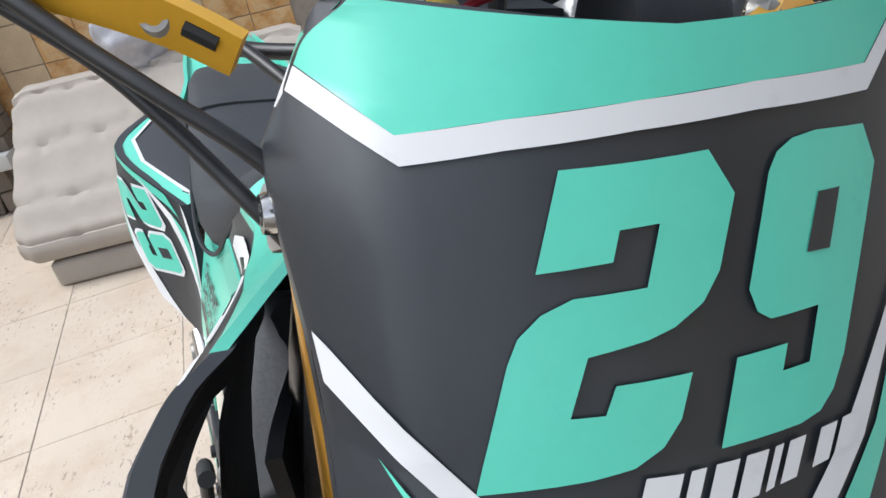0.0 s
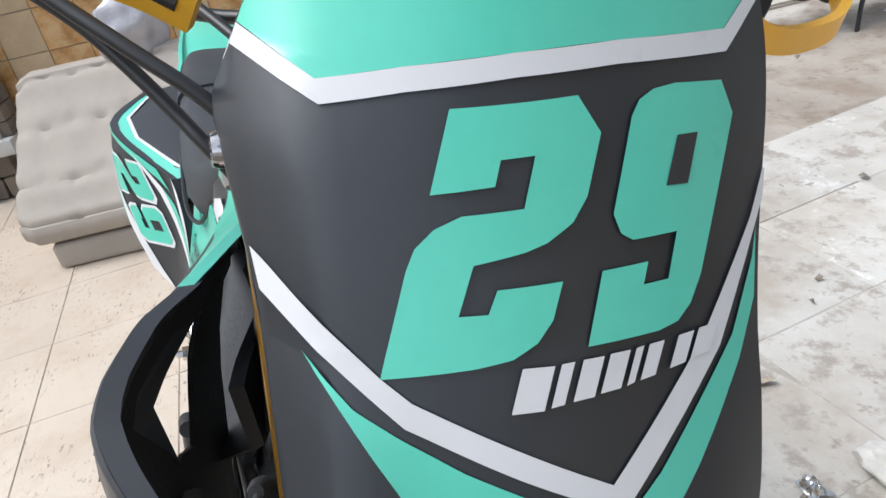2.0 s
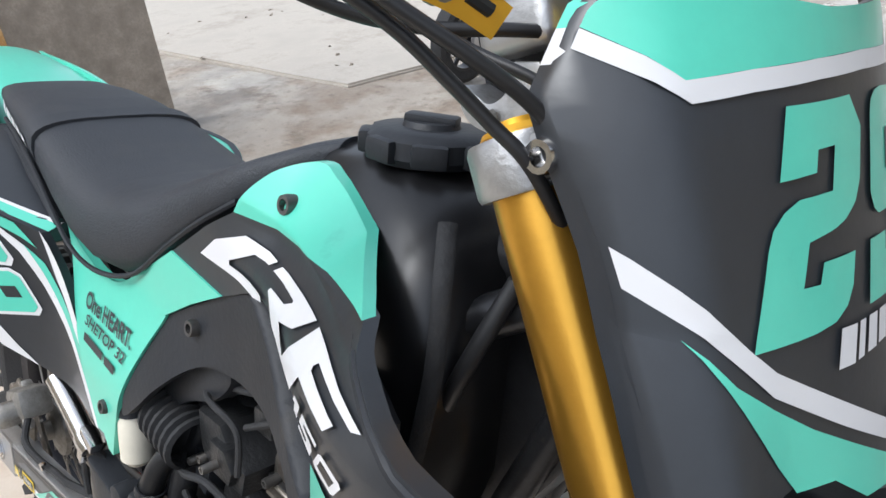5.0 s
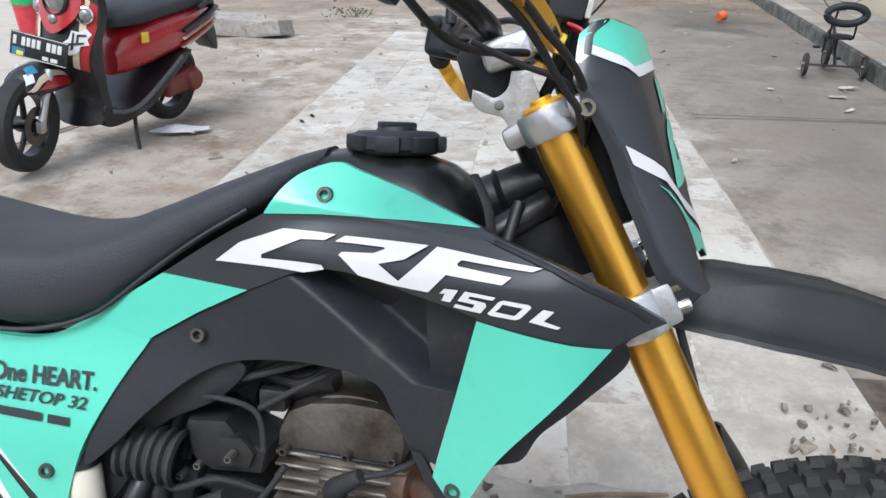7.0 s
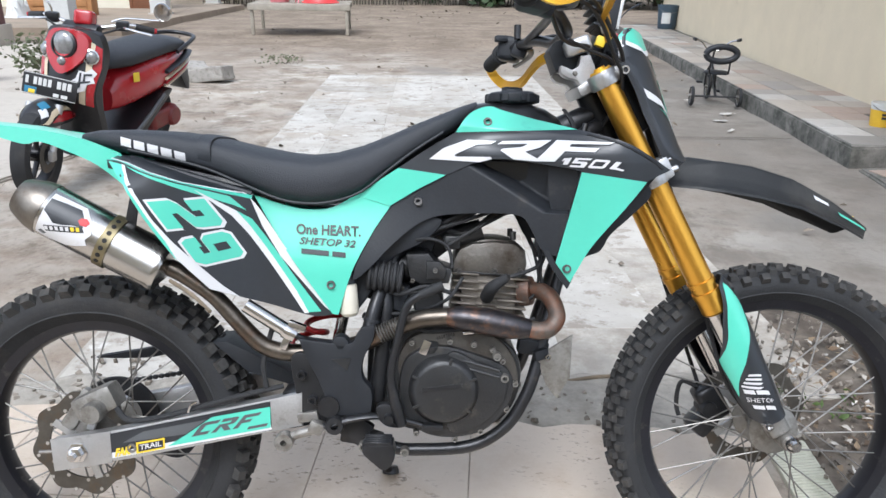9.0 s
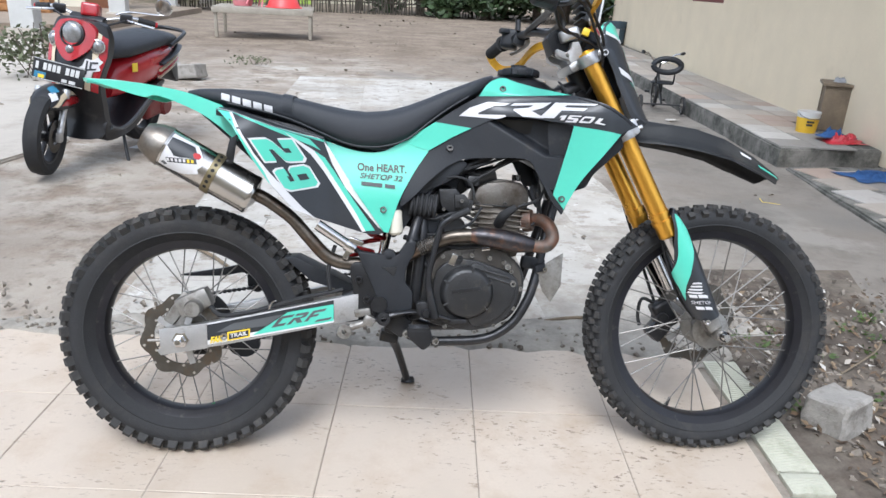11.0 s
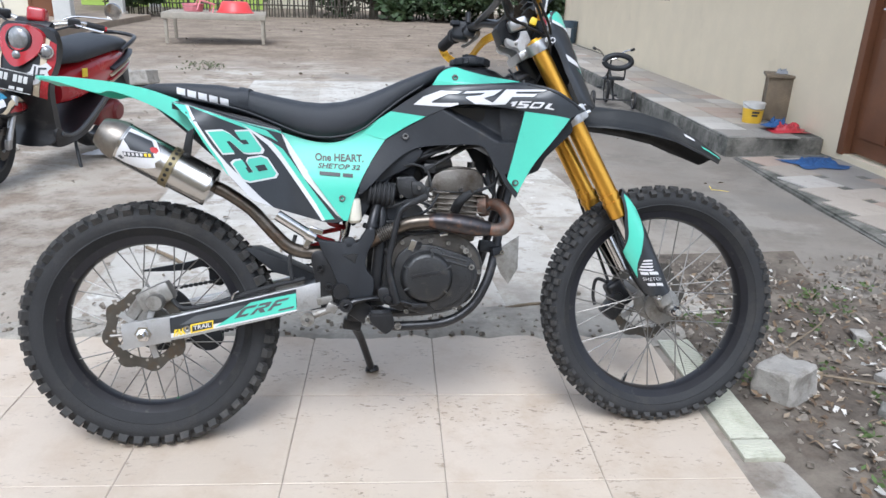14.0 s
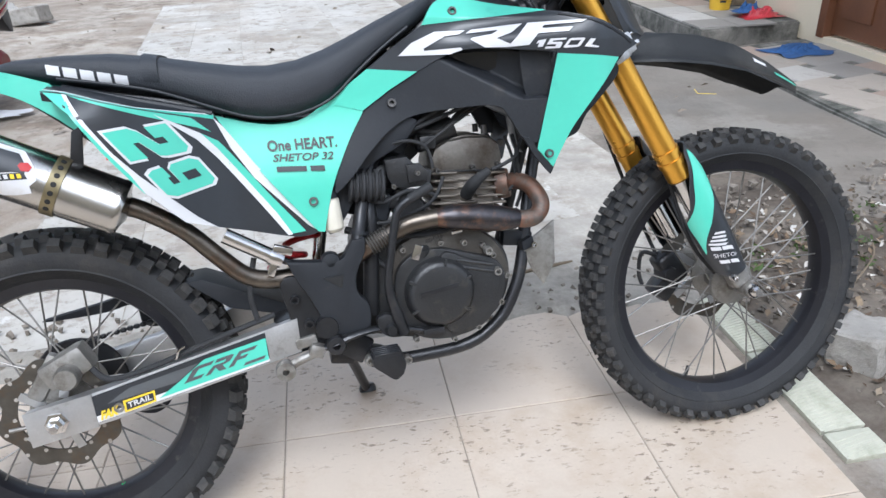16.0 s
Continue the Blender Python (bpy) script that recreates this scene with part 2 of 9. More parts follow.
def prism(pts, y0, y1, bevel=0.003, plane="xz"):
    """A flat outline in x and z given depth from y0 to y1, with its edges eased."""
    bm = bmesh.new()
    vs = [bm.verts.new((p[0], y0, p[1])) for p in pts]
    f = bm.faces.new(vs)
    ret = bmesh.ops.extrude_face_region(bm, geom=[f])
    top = [g for g in ret["geom"] if isinstance(g, bmesh.types.BMVert)]
    bmesh.ops.translate(bm, verts=top, vec=(0, y1 - y0, 0))
    if bevel:
        caps = [e for e in bm.edges if abs(e.verts[0].co.y - e.verts[1].co.y) < 1e-6]
        bmesh.ops.bevel(bm, geom=caps, offset=bevel, segments=2, affect="EDGES", profile=0.6, clamp_overlap=True)
    return bm


def text_mesh(body, place, size=1.0, shear=0.0, bold=0.0, spacing=1.0):
    """Lettering in the built-in font, laid down by place(u, v) with u along the line and v up it, both for letters one unit high."""
    cu = bpy.data.curves.new("lettering", "FONT")
    cu.body, cu.size, cu.shear, cu.offset, cu.space_character, cu.resolution_u = body, size, shear, bold, spacing, 3
    ob = bpy.data.objects.new("lettering", cu)
    me = ob.to_mesh()
    bm = bmesh.new()
    bm.from_mesh(me)
    ob.to_mesh_clear()
    bpy.data.objects.remove(ob)
    bpy.data.curves.remove(cu)
    w = max(v.co.x for v in bm.verts)
    for v in bm.verts:
        v.co = place(v.co.x / w, v.co.y)
    return bm


def sstep(x):
    x = min(1.0, max(0.0, x))
    return x * x * (3 - 2 * x)


def bolt(name, c, ax, r, parent, material=CHROME, label=""):
    """A socket-head bolt."""
    return part(name, lathe([(0, 0.004), (r * 0.5, 0.004), (r * 0.55, 0.012), (r * 0.9, 0.012), (r, 0.009), (r, -0.004), (0, -0.004)], c, ax, 14), material, parent, label)

# ---- ground and paving ----
def ground_material():
    m = bpy.data.materials.new("yard_ground")
    m.use_nodes = True
    n, l = m.node_tree.nodes, m.node_tree.links
    b = n["Principled BSDF"]
    co = n.new("ShaderNodeTexCoord").outputs["Object"]

    def nz(s, d=6.0, r=0.62):
        t = n.new("ShaderNodeTexNoise")
        t.inputs["Scale"].default_value, t.inputs["Detail"].default_value, t.inputs["Roughness"].default_value = s, d, r
        l.new(co, t.inputs["Vector"])
        return t.outputs["Fac"]

    def rng(f, lo, hi):
        r = n.new("ShaderNodeMapRange")
        r.inputs["From Min"].default_value, r.inputs["From Max"].default_value = lo, hi
        l.new(f, r.inputs["Value"])
        return r.outputs[0]

    def mix(f, a, c):
        x = n.new("ShaderNodeMix")
        x.data_type = "RGBA"
        for s, v in ((x.inputs[0], f), (x.inputs[6], a), (x.inputs[7], c)):
            if isinstance(v, tuple):
                s.default_value = (*v, 1)
            else:
                l.new(v, s)
        return x.outputs[2]

    def mul(a, c):
        k = n.new("ShaderNodeMath")
        k.operation = "MULTIPLY"
        l.new(a, k.inputs[0])
        l.new(c, k.inputs[1])
        return k.outputs[0]

    sep = n.new("ShaderNodeSeparateXYZ")
    l.new(co, sep.inputs[0])
    worn = mix(rng(nz(0.9), 0.35, 0.65), (0.262, 0.222, 0.18), (0.435, 0.39, 0.33))
    worn = mix(rng(nz(3.5), 0.46, 0.64), worn, (0.24, 0.19, 0.145))
    worn = mix(mul(rng(nz(1.7, 9.0, 0.75), 0.5, 0.58), rng(nz(9.0, 8.0, 0.75), 0.40, 0.60)), worn, (0.16, 0.13, 0.10))
    worn = mix(rng(nz(0.8, 9.0, 0.7), 0.56, 0.62), worn, (0.47, 0.435, 0.38))
    worn = mix(rng(nz(28.0, 4.0), 0.6, 0.8), worn, (0.15, 0.13, 0.11))
    worn = mix(rng(nz(0.35), 0.55, 0.66), worn, (0.20, 0.19, 0.175))
    # damp ground towards the house
    reach = n.new("ShaderNodeMath")
    reach.operation = "MULTIPLY_ADD"
    l.new(nz(0.9, 6.0, 0.65), reach.inputs[0])
    reach.inputs[1].default_value = 2.6
    l.new(sep.outputs[0], reach.inputs[2])
    damp = n.new("ShaderNodeMath")
    damp.operation = "MULTIPLY"
    damp.inputs[1].default_value = 0.72
    l.new(rng(reach.outputs[0], 2.6, 3.9), damp.inputs[0])
    worn = mix(damp.outputs[0], worn, (0.15, 0.138, 0.122))
    # a wet patch left by the terrace
    off = n.new("ShaderNodeVectorMath")
    off.operation = "MULTIPLY_ADD"
    l.new(co, off.inputs[0])
    off.inputs[1].default_value, off.inputs[2].default_value = (1.0, 0.42, 0.0), (-3.35, -4.0, 0.0)
    far = n.new("ShaderNodeVectorMath")
    far.operation = "LENGTH"
    l.new(off.outputs[0], far.inputs[0])
    spread = n.new("ShaderNodeMath")
    spread.operation = "MULTIPLY_ADD"
    l.new(nz(1.6, 7.0, 0.65), spread.inputs[0])
    spread.inputs[1].default_value = 1.5
    l.new(far.outputs["Value"], spread.inputs[2])
    wet = rng(spread.outputs[0], 1.5, 1.25)
    worn = mix(wet, worn, (0.085, 0.08, 0.072))
    soil = mix(rng(nz(1.3), 0.35, 0.7), (0.16, 0.12, 0.085), (0.30, 0.24, 0.18))
    soil = mix(rng(nz(12.0), 0.5, 0.75), soil, (0.09, 0.07, 0.05))
    # bare soil takes over from the old concrete towards the far trees
    edge = n.new("ShaderNodeMath")
    edge.operation = "ADD"
    l.new(sep.outputs[1], edge.inputs[0])
    wob = n.new("ShaderNodeMath")
    wob.operation = "MULTIPLY"
    wob.inputs[1].default_value = 5.0
    l.new(nz(0.6), wob.inputs[0])
    l.new(wob.outputs[0], edge.inputs[1])
    col = mix(rng(edge.outputs[0], 10.0, 13.5), worn, soil)
    l.new(col, b.inputs["Base Color"])
    gloss = n.new("ShaderNodeMapRange")
    gloss.inputs["To Min"].default_value, gloss.inputs["To Max"].default_value = 0.9, 0.5
    l.new(wet, gloss.inputs["Value"])
    l.new(gloss.outputs[0], b.inputs["Roughness"])
    bp = n.new("ShaderNodeBump")
    bp.inputs["Strength"].default_value, bp.inputs["Distance"].default_value = 0.5, 0.02
    l.new(nz(22.0, 6.0), bp.inputs["Height"])
    l.new(bp.outputs[0], b.inputs["Normal"])
    return m


def ground():
    bm = bmesh.new()
    # finer squares near the yard, wide ones out to the horizon
    xs = [-900, -200, -60, -25] + [-12 + 0.5 * i for i in range(49)] + [20, 60, 200, 900]
    ys = [-900, -200, -40, -12] + [-6 + 0.5 * i for i in range(53)] + [24, 30, 45, 90, 250, 1200]
    grid = []
    for y in ys:
        row = []
        for x in xs:
            flat = sstep((max(abs(x - 0.6), 0) - 2.2) / 1.5) if y < 1 else 1.0
            z = -0.012 + 0.022 * flat * (noise.noise(Vector((x * 0.8, y * 0.8, 0))) - 0.2)
            row.append(bm.verts.new((x, y, z - 0.004)))
        grid.append(row)
    for a, b in zip(grid, grid[1:]):
        for i in range(len(xs) - 1):
            bm.faces.new((a[i], a[i + 1], b[i + 1], b[i]))
    return tagged(part("ground", bm, ground_material()), "worn stained concrete yard turning to bare soil", "ground", kind="structure")


ground()
PORCH_TURN = -5.75
PORCH = Matrix.Translation((0.752, 0.148, 0)) @ pose(0, 0, 0, 0, 0, PORCH_TURN)
TILE = 0.398


def porch_material():
    m = pm("porch_tile", (0.53, 0.45, 0.365), 0.45, var=0.07, scale=3, bump=0.06, fine=140, dirt=(0.44, 0.35, 0.26), dirt_amount=0.42, dirt_scale=5, per_object=0.04)
    n, l = m.node_tree.nodes, m.node_tree.links
    b = n["Principled BSDF"]
    base = b.inputs["Base Color"].links[0].from_socket
    co = n.new("ShaderNodeTexCoord").outputs["Object"]
    mp = n.new("ShaderNodeMapping")
    mp.inputs["Scale"].default_value = (0.45, 1.0, 1.0)
    mp.inputs["Rotation"].default_value = (0, 0, 0.4)
    l.new(co, mp.inputs["Vector"])

    def spots(scale, lo, hi, detail):
        t = n.new("ShaderNodeTexNoise")
        t.inputs["Scale"].default_value, t.inputs["Detail"].default_value, t.inputs["Roughness"].default_value = scale, detail, 0.7
        l.new(mp.outputs[0], t.inputs["Vector"])
        r = n.new("ShaderNodeMapRange")
        r.inputs["From Min"].default_value, r.inputs["From Max"].default_value = lo, hi
        l.new(t.outputs["Fac"], r.inputs["Value"])
        return r.outputs[0]
    prev = base
    for big, fine, colour in (((5.0, 0.47, 0.60, 5), (75.0, 0.585, 0.63, 3), (0.2, 0.155, 0.115)), ((9.0, 0.52, 0.62, 4), (34.0, 0.60, 0.66, 5), (0.30, 0.235, 0.17))):
        k = n.new("ShaderNodeMath")
        k.operation = "MULTIPLY"
        l.new(spots(*big), k.inputs[0])
        l.new(spots(*fine), k.inputs[1])
        x = n.new("ShaderNodeMix")
        x.data_type = "RGBA"
        l.new(k.outputs[0], x.inputs[0])
        l.new(prev, x.inputs[6])
        x.inputs[7].default_value = (*colour, 1)
        prev = x.outputs[2]
    l.new(prev, b.inputs["Base Color"])
    return m


PORCHTILE = porch_material()
GROUT = pm("porch_bed", (0.33, 0.285, 0.235), 0.9, var=0.25, scale=14, bump=0.4)


def yard_material():
    """Pale old tiles; the stains lie across the joints."""
    m = bpy.data.materials.new("yard_tile")
    m.use_nodes = True
    n, l = m.node_tree.nodes, m.node_tree.links
    b = n["Principled BSDF"]
    where = n.new("ShaderNodeNewGeometry").outputs["Position"]

    def stain(scale, lo, hi, detail=8.0, rgh=0.68):
        t = n.new("ShaderNodeTexNoise")
        t.inputs["Scale"].default_value, t.inputs["Detail"].default_value, t.inputs["Roughness"].default_value = scale, detail, rgh
        l.new(where, t.inputs["Vector"])
        r = n.new("ShaderNodeMapRange")
        r.inputs["From Min"].default_value, r.inputs["From Max"].default_value = lo, hi
        l.new(t.outputs["Fac"], r.inputs["Value"])
        return r.outputs[0], t.outputs["Fac"]

    def mix(f, a, c):
        x = n.new("ShaderNodeMix")
        x.data_type = "RGBA"
        for k, v in ((x.inputs[0], f), (x.inputs[6], a), (x.inputs[7], c)):
            if isinstance(v, tuple):
                k.default_value = (*v, 1)
            else:
                l.new(v, k)
        return x.outputs[2]

    shade = n.new("ShaderNodeHueSaturation")
    rnd = n.new("ShaderNodeMapRange")
    rnd.inputs["To Min"].default_value, rnd.inputs["To Max"].default_value = 0.93, 1.06
    l.new(n.new("ShaderNodeObjectInfo").outputs["Random"], rnd.inputs["Value"])
    l.new(rnd.outputs[0], shade.inputs["Value"])
    col = mix(stain(2.4, 0.36, 0.62)[0], (0.50, 0.48, 0.44), (0.40, 0.37, 0.325))
    col = mix(stain(1.1, 0.50, 0.60)[0], col, (0.36, 0.315, 0.26))
    col = mix(stain(6.0, 0.52, 0.60, 9.0, 0.75)[0], col, (0.29, 0.255, 0.215))
    col = mix(stain(3.7, 0.60, 0.64, 9.0, 0.75)[0], col, (0.56, 0.545, 0.51))
    col = mix(stain(17.0, 0.60, 0.68)[0], col, (0.25, 0.215, 0.175))
    col = mix(stain(0.55, 0.57, 0.66)[0], col, (0.28, 0.25, 0.215))
    l.new(col, shade.inputs["Color"])
    l.new(shade.outputs[0], b.inputs["Base Color"])
    b.inputs["Roughness"].default_value = 0.7
    bp = n.new("ShaderNodeBump")
    bp.inputs["Strength"].default_value, bp.inputs["Distance"].default_value = 0.35, 0.006
    l.new(stain(26.0, 0.3, 0.7)[1], bp.inputs["Height"])
    l.new(bp.outputs[0], b.inputs["Normal"])
    return m


YARDTILE = yard_material()
YARDBED = pm("yard_bed", (0.40, 0.37, 0.325), 0.9, var=0.25, scale=6, bump=0.3, dirt=(0.24, 0.205, 0.165), dirt_amount=0.4, dirt_scale=5)


def tile_mesh(name, pts, h, material):
    """One thin tile with eased edges."""
    bm = bmesh.new()
    f = bm.faces.new([bm.verts.new((x, y, h)) for x, y in pts])
    ret = bmesh.ops.extrude_face_region(bm, geom=[f])
    bmesh.ops.translate(bm, verts=[g for g in ret["geom"] if isinstance(g, bmesh.types.BMVert)], vec=(0, 0, -0.012))
    top = [e for e in bm.edges if e.verts[0].co.z > h - 0.001 and e.verts[1].co.z > h - 0.001]
    bmesh.ops.bevel(bm, geom=top, offset=0.0015, segments=1, affect="EDGES")
    bmesh.ops.recalc_face_normals(bm, faces=bm.faces)
    me = bpy.data.meshes.new(name)
    bm.to_mesh(me)
    bm.free()
    me.materials.append(material)
    return me

# ---- the trail motorcycle, built in its own frame: x ahead, z up, the rear wheel's contact at the origin ----
BIKE = Matrix.Translation((0, 0.02, 0.0)) @ pose(0, 0, 0, 0, 0, -1.7) @ pose(0, 0, 0, -14.0, 0, 0)
bike = thing("motorcycle", "black and mint trail motorcycle with gold forks on its side stand", "motorcycle", BIKE)
RX, RZ, RR = -0.009, 0.306, 0.317     # rear wheel
FX, FZ, FR = 1.356, 0.325, 0.336      # front wheel


CASTDULL = pm("dull_casting", (0.3, 0.29, 0.27), 0.48, 0.75, var=0.25, scale=18, bump=0.25, dirt=(0.12, 0.1, 0.08), dirt_amount=0.4, dirt_scale=24)


def wheel(cx, cz, big, width, rim_in, spokes, rows, block):
    """A spoked wheel: rim, with tyre, tread blocks, hub and spokes under it."""
    c, ax = (cx, 0, cz), (0, 1, 0)
    ro = rim_in + 0.024
    w = width / 2
    rim = part("wheel", lathe([(rim_in, -0.014), (rim_in + 0.004, -0.022), (ro - 0.004, -0.026), (ro + 0.006, -0.03), (ro + 0.006, -0.024), (ro - 0.002, -0.016),
                               (ro - 0.004, 0.016), (ro + 0.006, 0.024), (ro + 0.006, 0.03), (ro - 0.004, 0.026), (rim_in + 0.004, 0.022), (rim_in, 0.014), (rim_in - 0.002, 0)],
                              c, ax, 72, True), BLACKRIM, bike, "black spoked wheel rim")
    crown = big - 0.011
    h = crown - ro
    prof = [(ro - 0.002, -0.026), (ro + 0.006, -0.034), (ro + h * 0.22, -w * 0.82), (ro + h * 0.27, -w * 0.90), (ro + h * 0.31, -w * 0.88), (ro + h * 0.5, -w * 0.97), (ro + h * 0.72, -w * 0.93), (ro + h * 0.88, -w * 0.74), (ro + h * 0.97, -w * 0.42), (crown, 0)]
    prof = prof + [(r, -y) for r, y in prof[-2::-1]]
    part("tyre", lathe(prof, c, ax, 96, True), RUBBER, rim, "black off-road tyre with dusty knobs")
    # knobs: rows across the tread, staggered round the wheel
    bm = bmesh.new()
    rnd = random.Random(int(cx * 100) + 5)
    n = int(2 * math.pi * big / block)
    for i in range(n):
        for off, lat, tilt, sx, sy, hh in rows:
            a = 2 * math.pi * (i + off) / n + rnd.uniform(-0.004, 0.004)
            r0 = float(np.interp(abs(lat), [0, w * 0.42, w * 0.74, w * 0.93], [crown, ro + h * 0.97, ro + h * 0.88, ro + h * 0.72])) - 0.002
            rad = Vector((math.cos(a), 0, math.sin(a)))
            tan = Vector((-math.sin(a), 0, math.cos(a)))
            out = (rad * math.cos(radians(tilt)) + Vector((0, math.copysign(1, lat), 0)) * math.sin(radians(tilt))) if lat else rad
            acr = tan.cross(out).normalized()
            base = Vector(c) + rad * r0 + Vector((0, lat, 0))
            vs = []
            for k, s in ((0, 1.0), (1, 0.8)):
                for p, q in ((-1, -1), (1, -1), (1, 1), (-1, 1)):
                    vs.append(bm.verts.new(base + tan * (p * sx * s / 2) + acr * (q * sy * s / 2) + out * (k * hh)))
            for f in ((4, 5, 6, 7), (0, 1, 5, 4), (1, 2, 6, 5), (2, 3, 7, 6), (3, 0, 4, 7)):
                bm.faces.new([vs[j] for j in f])
    tagged(part("tread", bm, KNOB, rim, "dusty square rubber knobs", smooth=False), kind="stuff")
    # hub and spokes
    part("hub", lathe([(0, -0.062), (0.016, -0.062), (0.018, -0.05), (0.05, -0.042), (0.052, -0.034), (0.028, -0.026), (0.026, 0.026), (0.052, 0.034), (0.05, 0.042), (0.018, 0.05), (0.016, 0.062), (0, 0.062)], c, ax, 32),
         CASTDULL, rim, "grey cast wheel hub")
    sp = tube([(0, 0, 0), (0, 0, 1)], 0.0017, 6, 1)
    me = bpy.data.meshes.new("spoke")
    sp.to_mesh(me)
    sp.free()
    me.materials.append(STEEL)
    for i in range(spokes):
        side = 1 if i % 2 else -1
        lead = 1 if (i // 2) % 2 else -1
        a = 2 * math.pi * (i + 0.5) / spokes
        ah = a - lead * radians(58)
        p = Vector((cx + 0.044 * math.cos(ah), side * 0.036, cz + 0.044 * math.sin(ah)))
        q = Vector((cx + (rim_in + 0.002) * math.cos(a), side * 0.006, cz + (rim_in + 0.002) * math.sin(a)))
        o = new("spoke", me)
        o.parent = rim
        o.matrix_local = axis_frame(p, q - p) @ Matrix.Diagonal((1, 1, (q - p).length, 1))
    return rim


def disc(cx, cz, y, r, hub_r, parent):
    """A drilled brake disc with a wavy rim."""
    bm = bmesh.new()
    n = 96
    rings = []
    for yy in (y - 0.002, y + 0.002):
        for rr in (hub_r, None):
            ring = []
            for j in range(n):
                a = 2 * math.pi * j / n
                q = rr if rr else r + 0.006 * math.sin(a * 8)
                ring.append(bm.verts.new((cx + q * math.cos(a), yy, cz + q * math.sin(a))))
            rings.append(ring)
    for a, b in ((0, 1), (1, 3), (3, 2), (2, 0)):
        for j in range(n):
            bm.faces.new((rings[a][j], rings[a][(j + 1) % n], rings[b][(j + 1) % n], rings[b][j]))
    d = part("brake_disc", bm, DARKDISC, parent, "drilled wavy steel brake disc")
    hb = lathe([(0, -0.0026), (0.0036, -0.0026), (0.0036, 0.0026), (0, 0.0026)], (0, 0, 0), (0, 1, 0), 8)
    hole = bpy.data.meshes.new("disc_hole")
    hb.to_mesh(hole)
    hb.free()
    hole.materials.append(HOLE)
    for i in range(24):
        rr, a = (hub_r + r) / 2 + (0.012 if i % 2 else -0.01), 2 * math.pi * i / 24
        o = new("disc_hole", hole)
        o.parent = d
        o.matrix_local = Matrix.Translation((cx + rr * math.cos(a), y, cz + rr * math.sin(a)))
    arms = merge(*[prism([(cx + rr * math.cos(a + da), cz + rr * math.sin(a + da)) for rr, da in ((0.03, -0.25), (hub_r + 0.004, -0.1), (hub_r + 0.004, 0.1), (0.03, 0.25))], y - 0.003, y + 0.003, 0)
                   for a in (2 * math.pi * i / 5 for i in range(5))])
    part("disc_carrier", arms, ALU, d)
    return d


BOLTDARK = pm("dull_bolt", (0.13, 0.125, 0.12), 0.45, 0.8, var=0.2, scale=40, bump=0.1)
DARKDISC = pm("disc_steel", (0.125, 0.115, 0.10), 0.4, 0.85, var=0.2, scale=18, bump=0.08, dirt=(0.16, 0.11, 0.07), dirt_amount=0.3, dirt_scale=20)
CONE = pm("dull_cone", (0.22, 0.2, 0.175), 0.36, 0.9, var=0.2, scale=14, bump=0.1, dirt=(0.13, 0.1, 0.07), dirt_amount=0.25, dirt_scale=18)
BRASS = pm("dull_brass", (0.26, 0.22, 0.13), 0.4, 0.8, var=0.2, scale=20, bump=0.1)
HOLEBLACK = pm("dark_slot", (0.01, 0.01, 0.01), 0.7, var=0.2, scale=30, bump=0.0)
HOLE = pm("drilled_hole", (0.35, 0.32, 0.28), 0.7, var=0.2, scale=40, bump=0.0)
ROWS_R = [(0.0, 0.0, 0, 0.019, 0.026, 0.013), (0.5, 0.026, 10, 0.018, 0.02, 0.013), (0.5, -0.026, 10, 0.018, 0.02, 0.013), (0.0, 0.045, 44, 0.024, 0.021, 0.018), (0.0, -0.045, 44, 0.024, 0.021, 0.018)]
ROWS_F = [(0.0, 0.011, 0, 0.016, 0.016, 0.0125), (0.0, -0.011, 0, 0.016, 0.016, 0.0125), (0.5, 0.027, 18, 0.017, 0.017, 0.0125), (0.5, -0.027, 18, 0.017, 0.017, 0.0125), (0.0, 0.040, 48, 0.018, 0.017, 0.013), (0.0, -0.040, 48, 0.018, 0.017, 0.013)]
rear = wheel(RX, RZ, RR, 0.112, 0.207, 36, ROWS_R, 0.041)
front = wheel(FX, FZ, FR, 0.094, 0.242, 36, ROWS_F, 0.040)
disc(RX, RZ, -0.082, 0.1, 0.07, rear)
disc(FX, FZ, 0.072, 0.115, 0.085, front)
part("green_clip", box((0.012, 0.008, 0.016), pose(0.045, -0.004, RZ - 0.205, 0, 20, 0), 0.002), GREEN, rear, "green valve tie")
part("valve", tube([(FX - 0.09, 0, FZ - 0.222), (FX - 0.083, 0, FZ - 0.2)], 0.004, 8, 1), RUBBER, front)
# sprocket and chain on the far side
part("sprocket", lathe([(0.05, 0.062), (0.085, 0.062), (0.088, 0.066), (0.085, 0.07), (0.05, 0.07)], (RX, 0, RZ), (0, 1, 0), 40, True), DARKMETAL, rear)


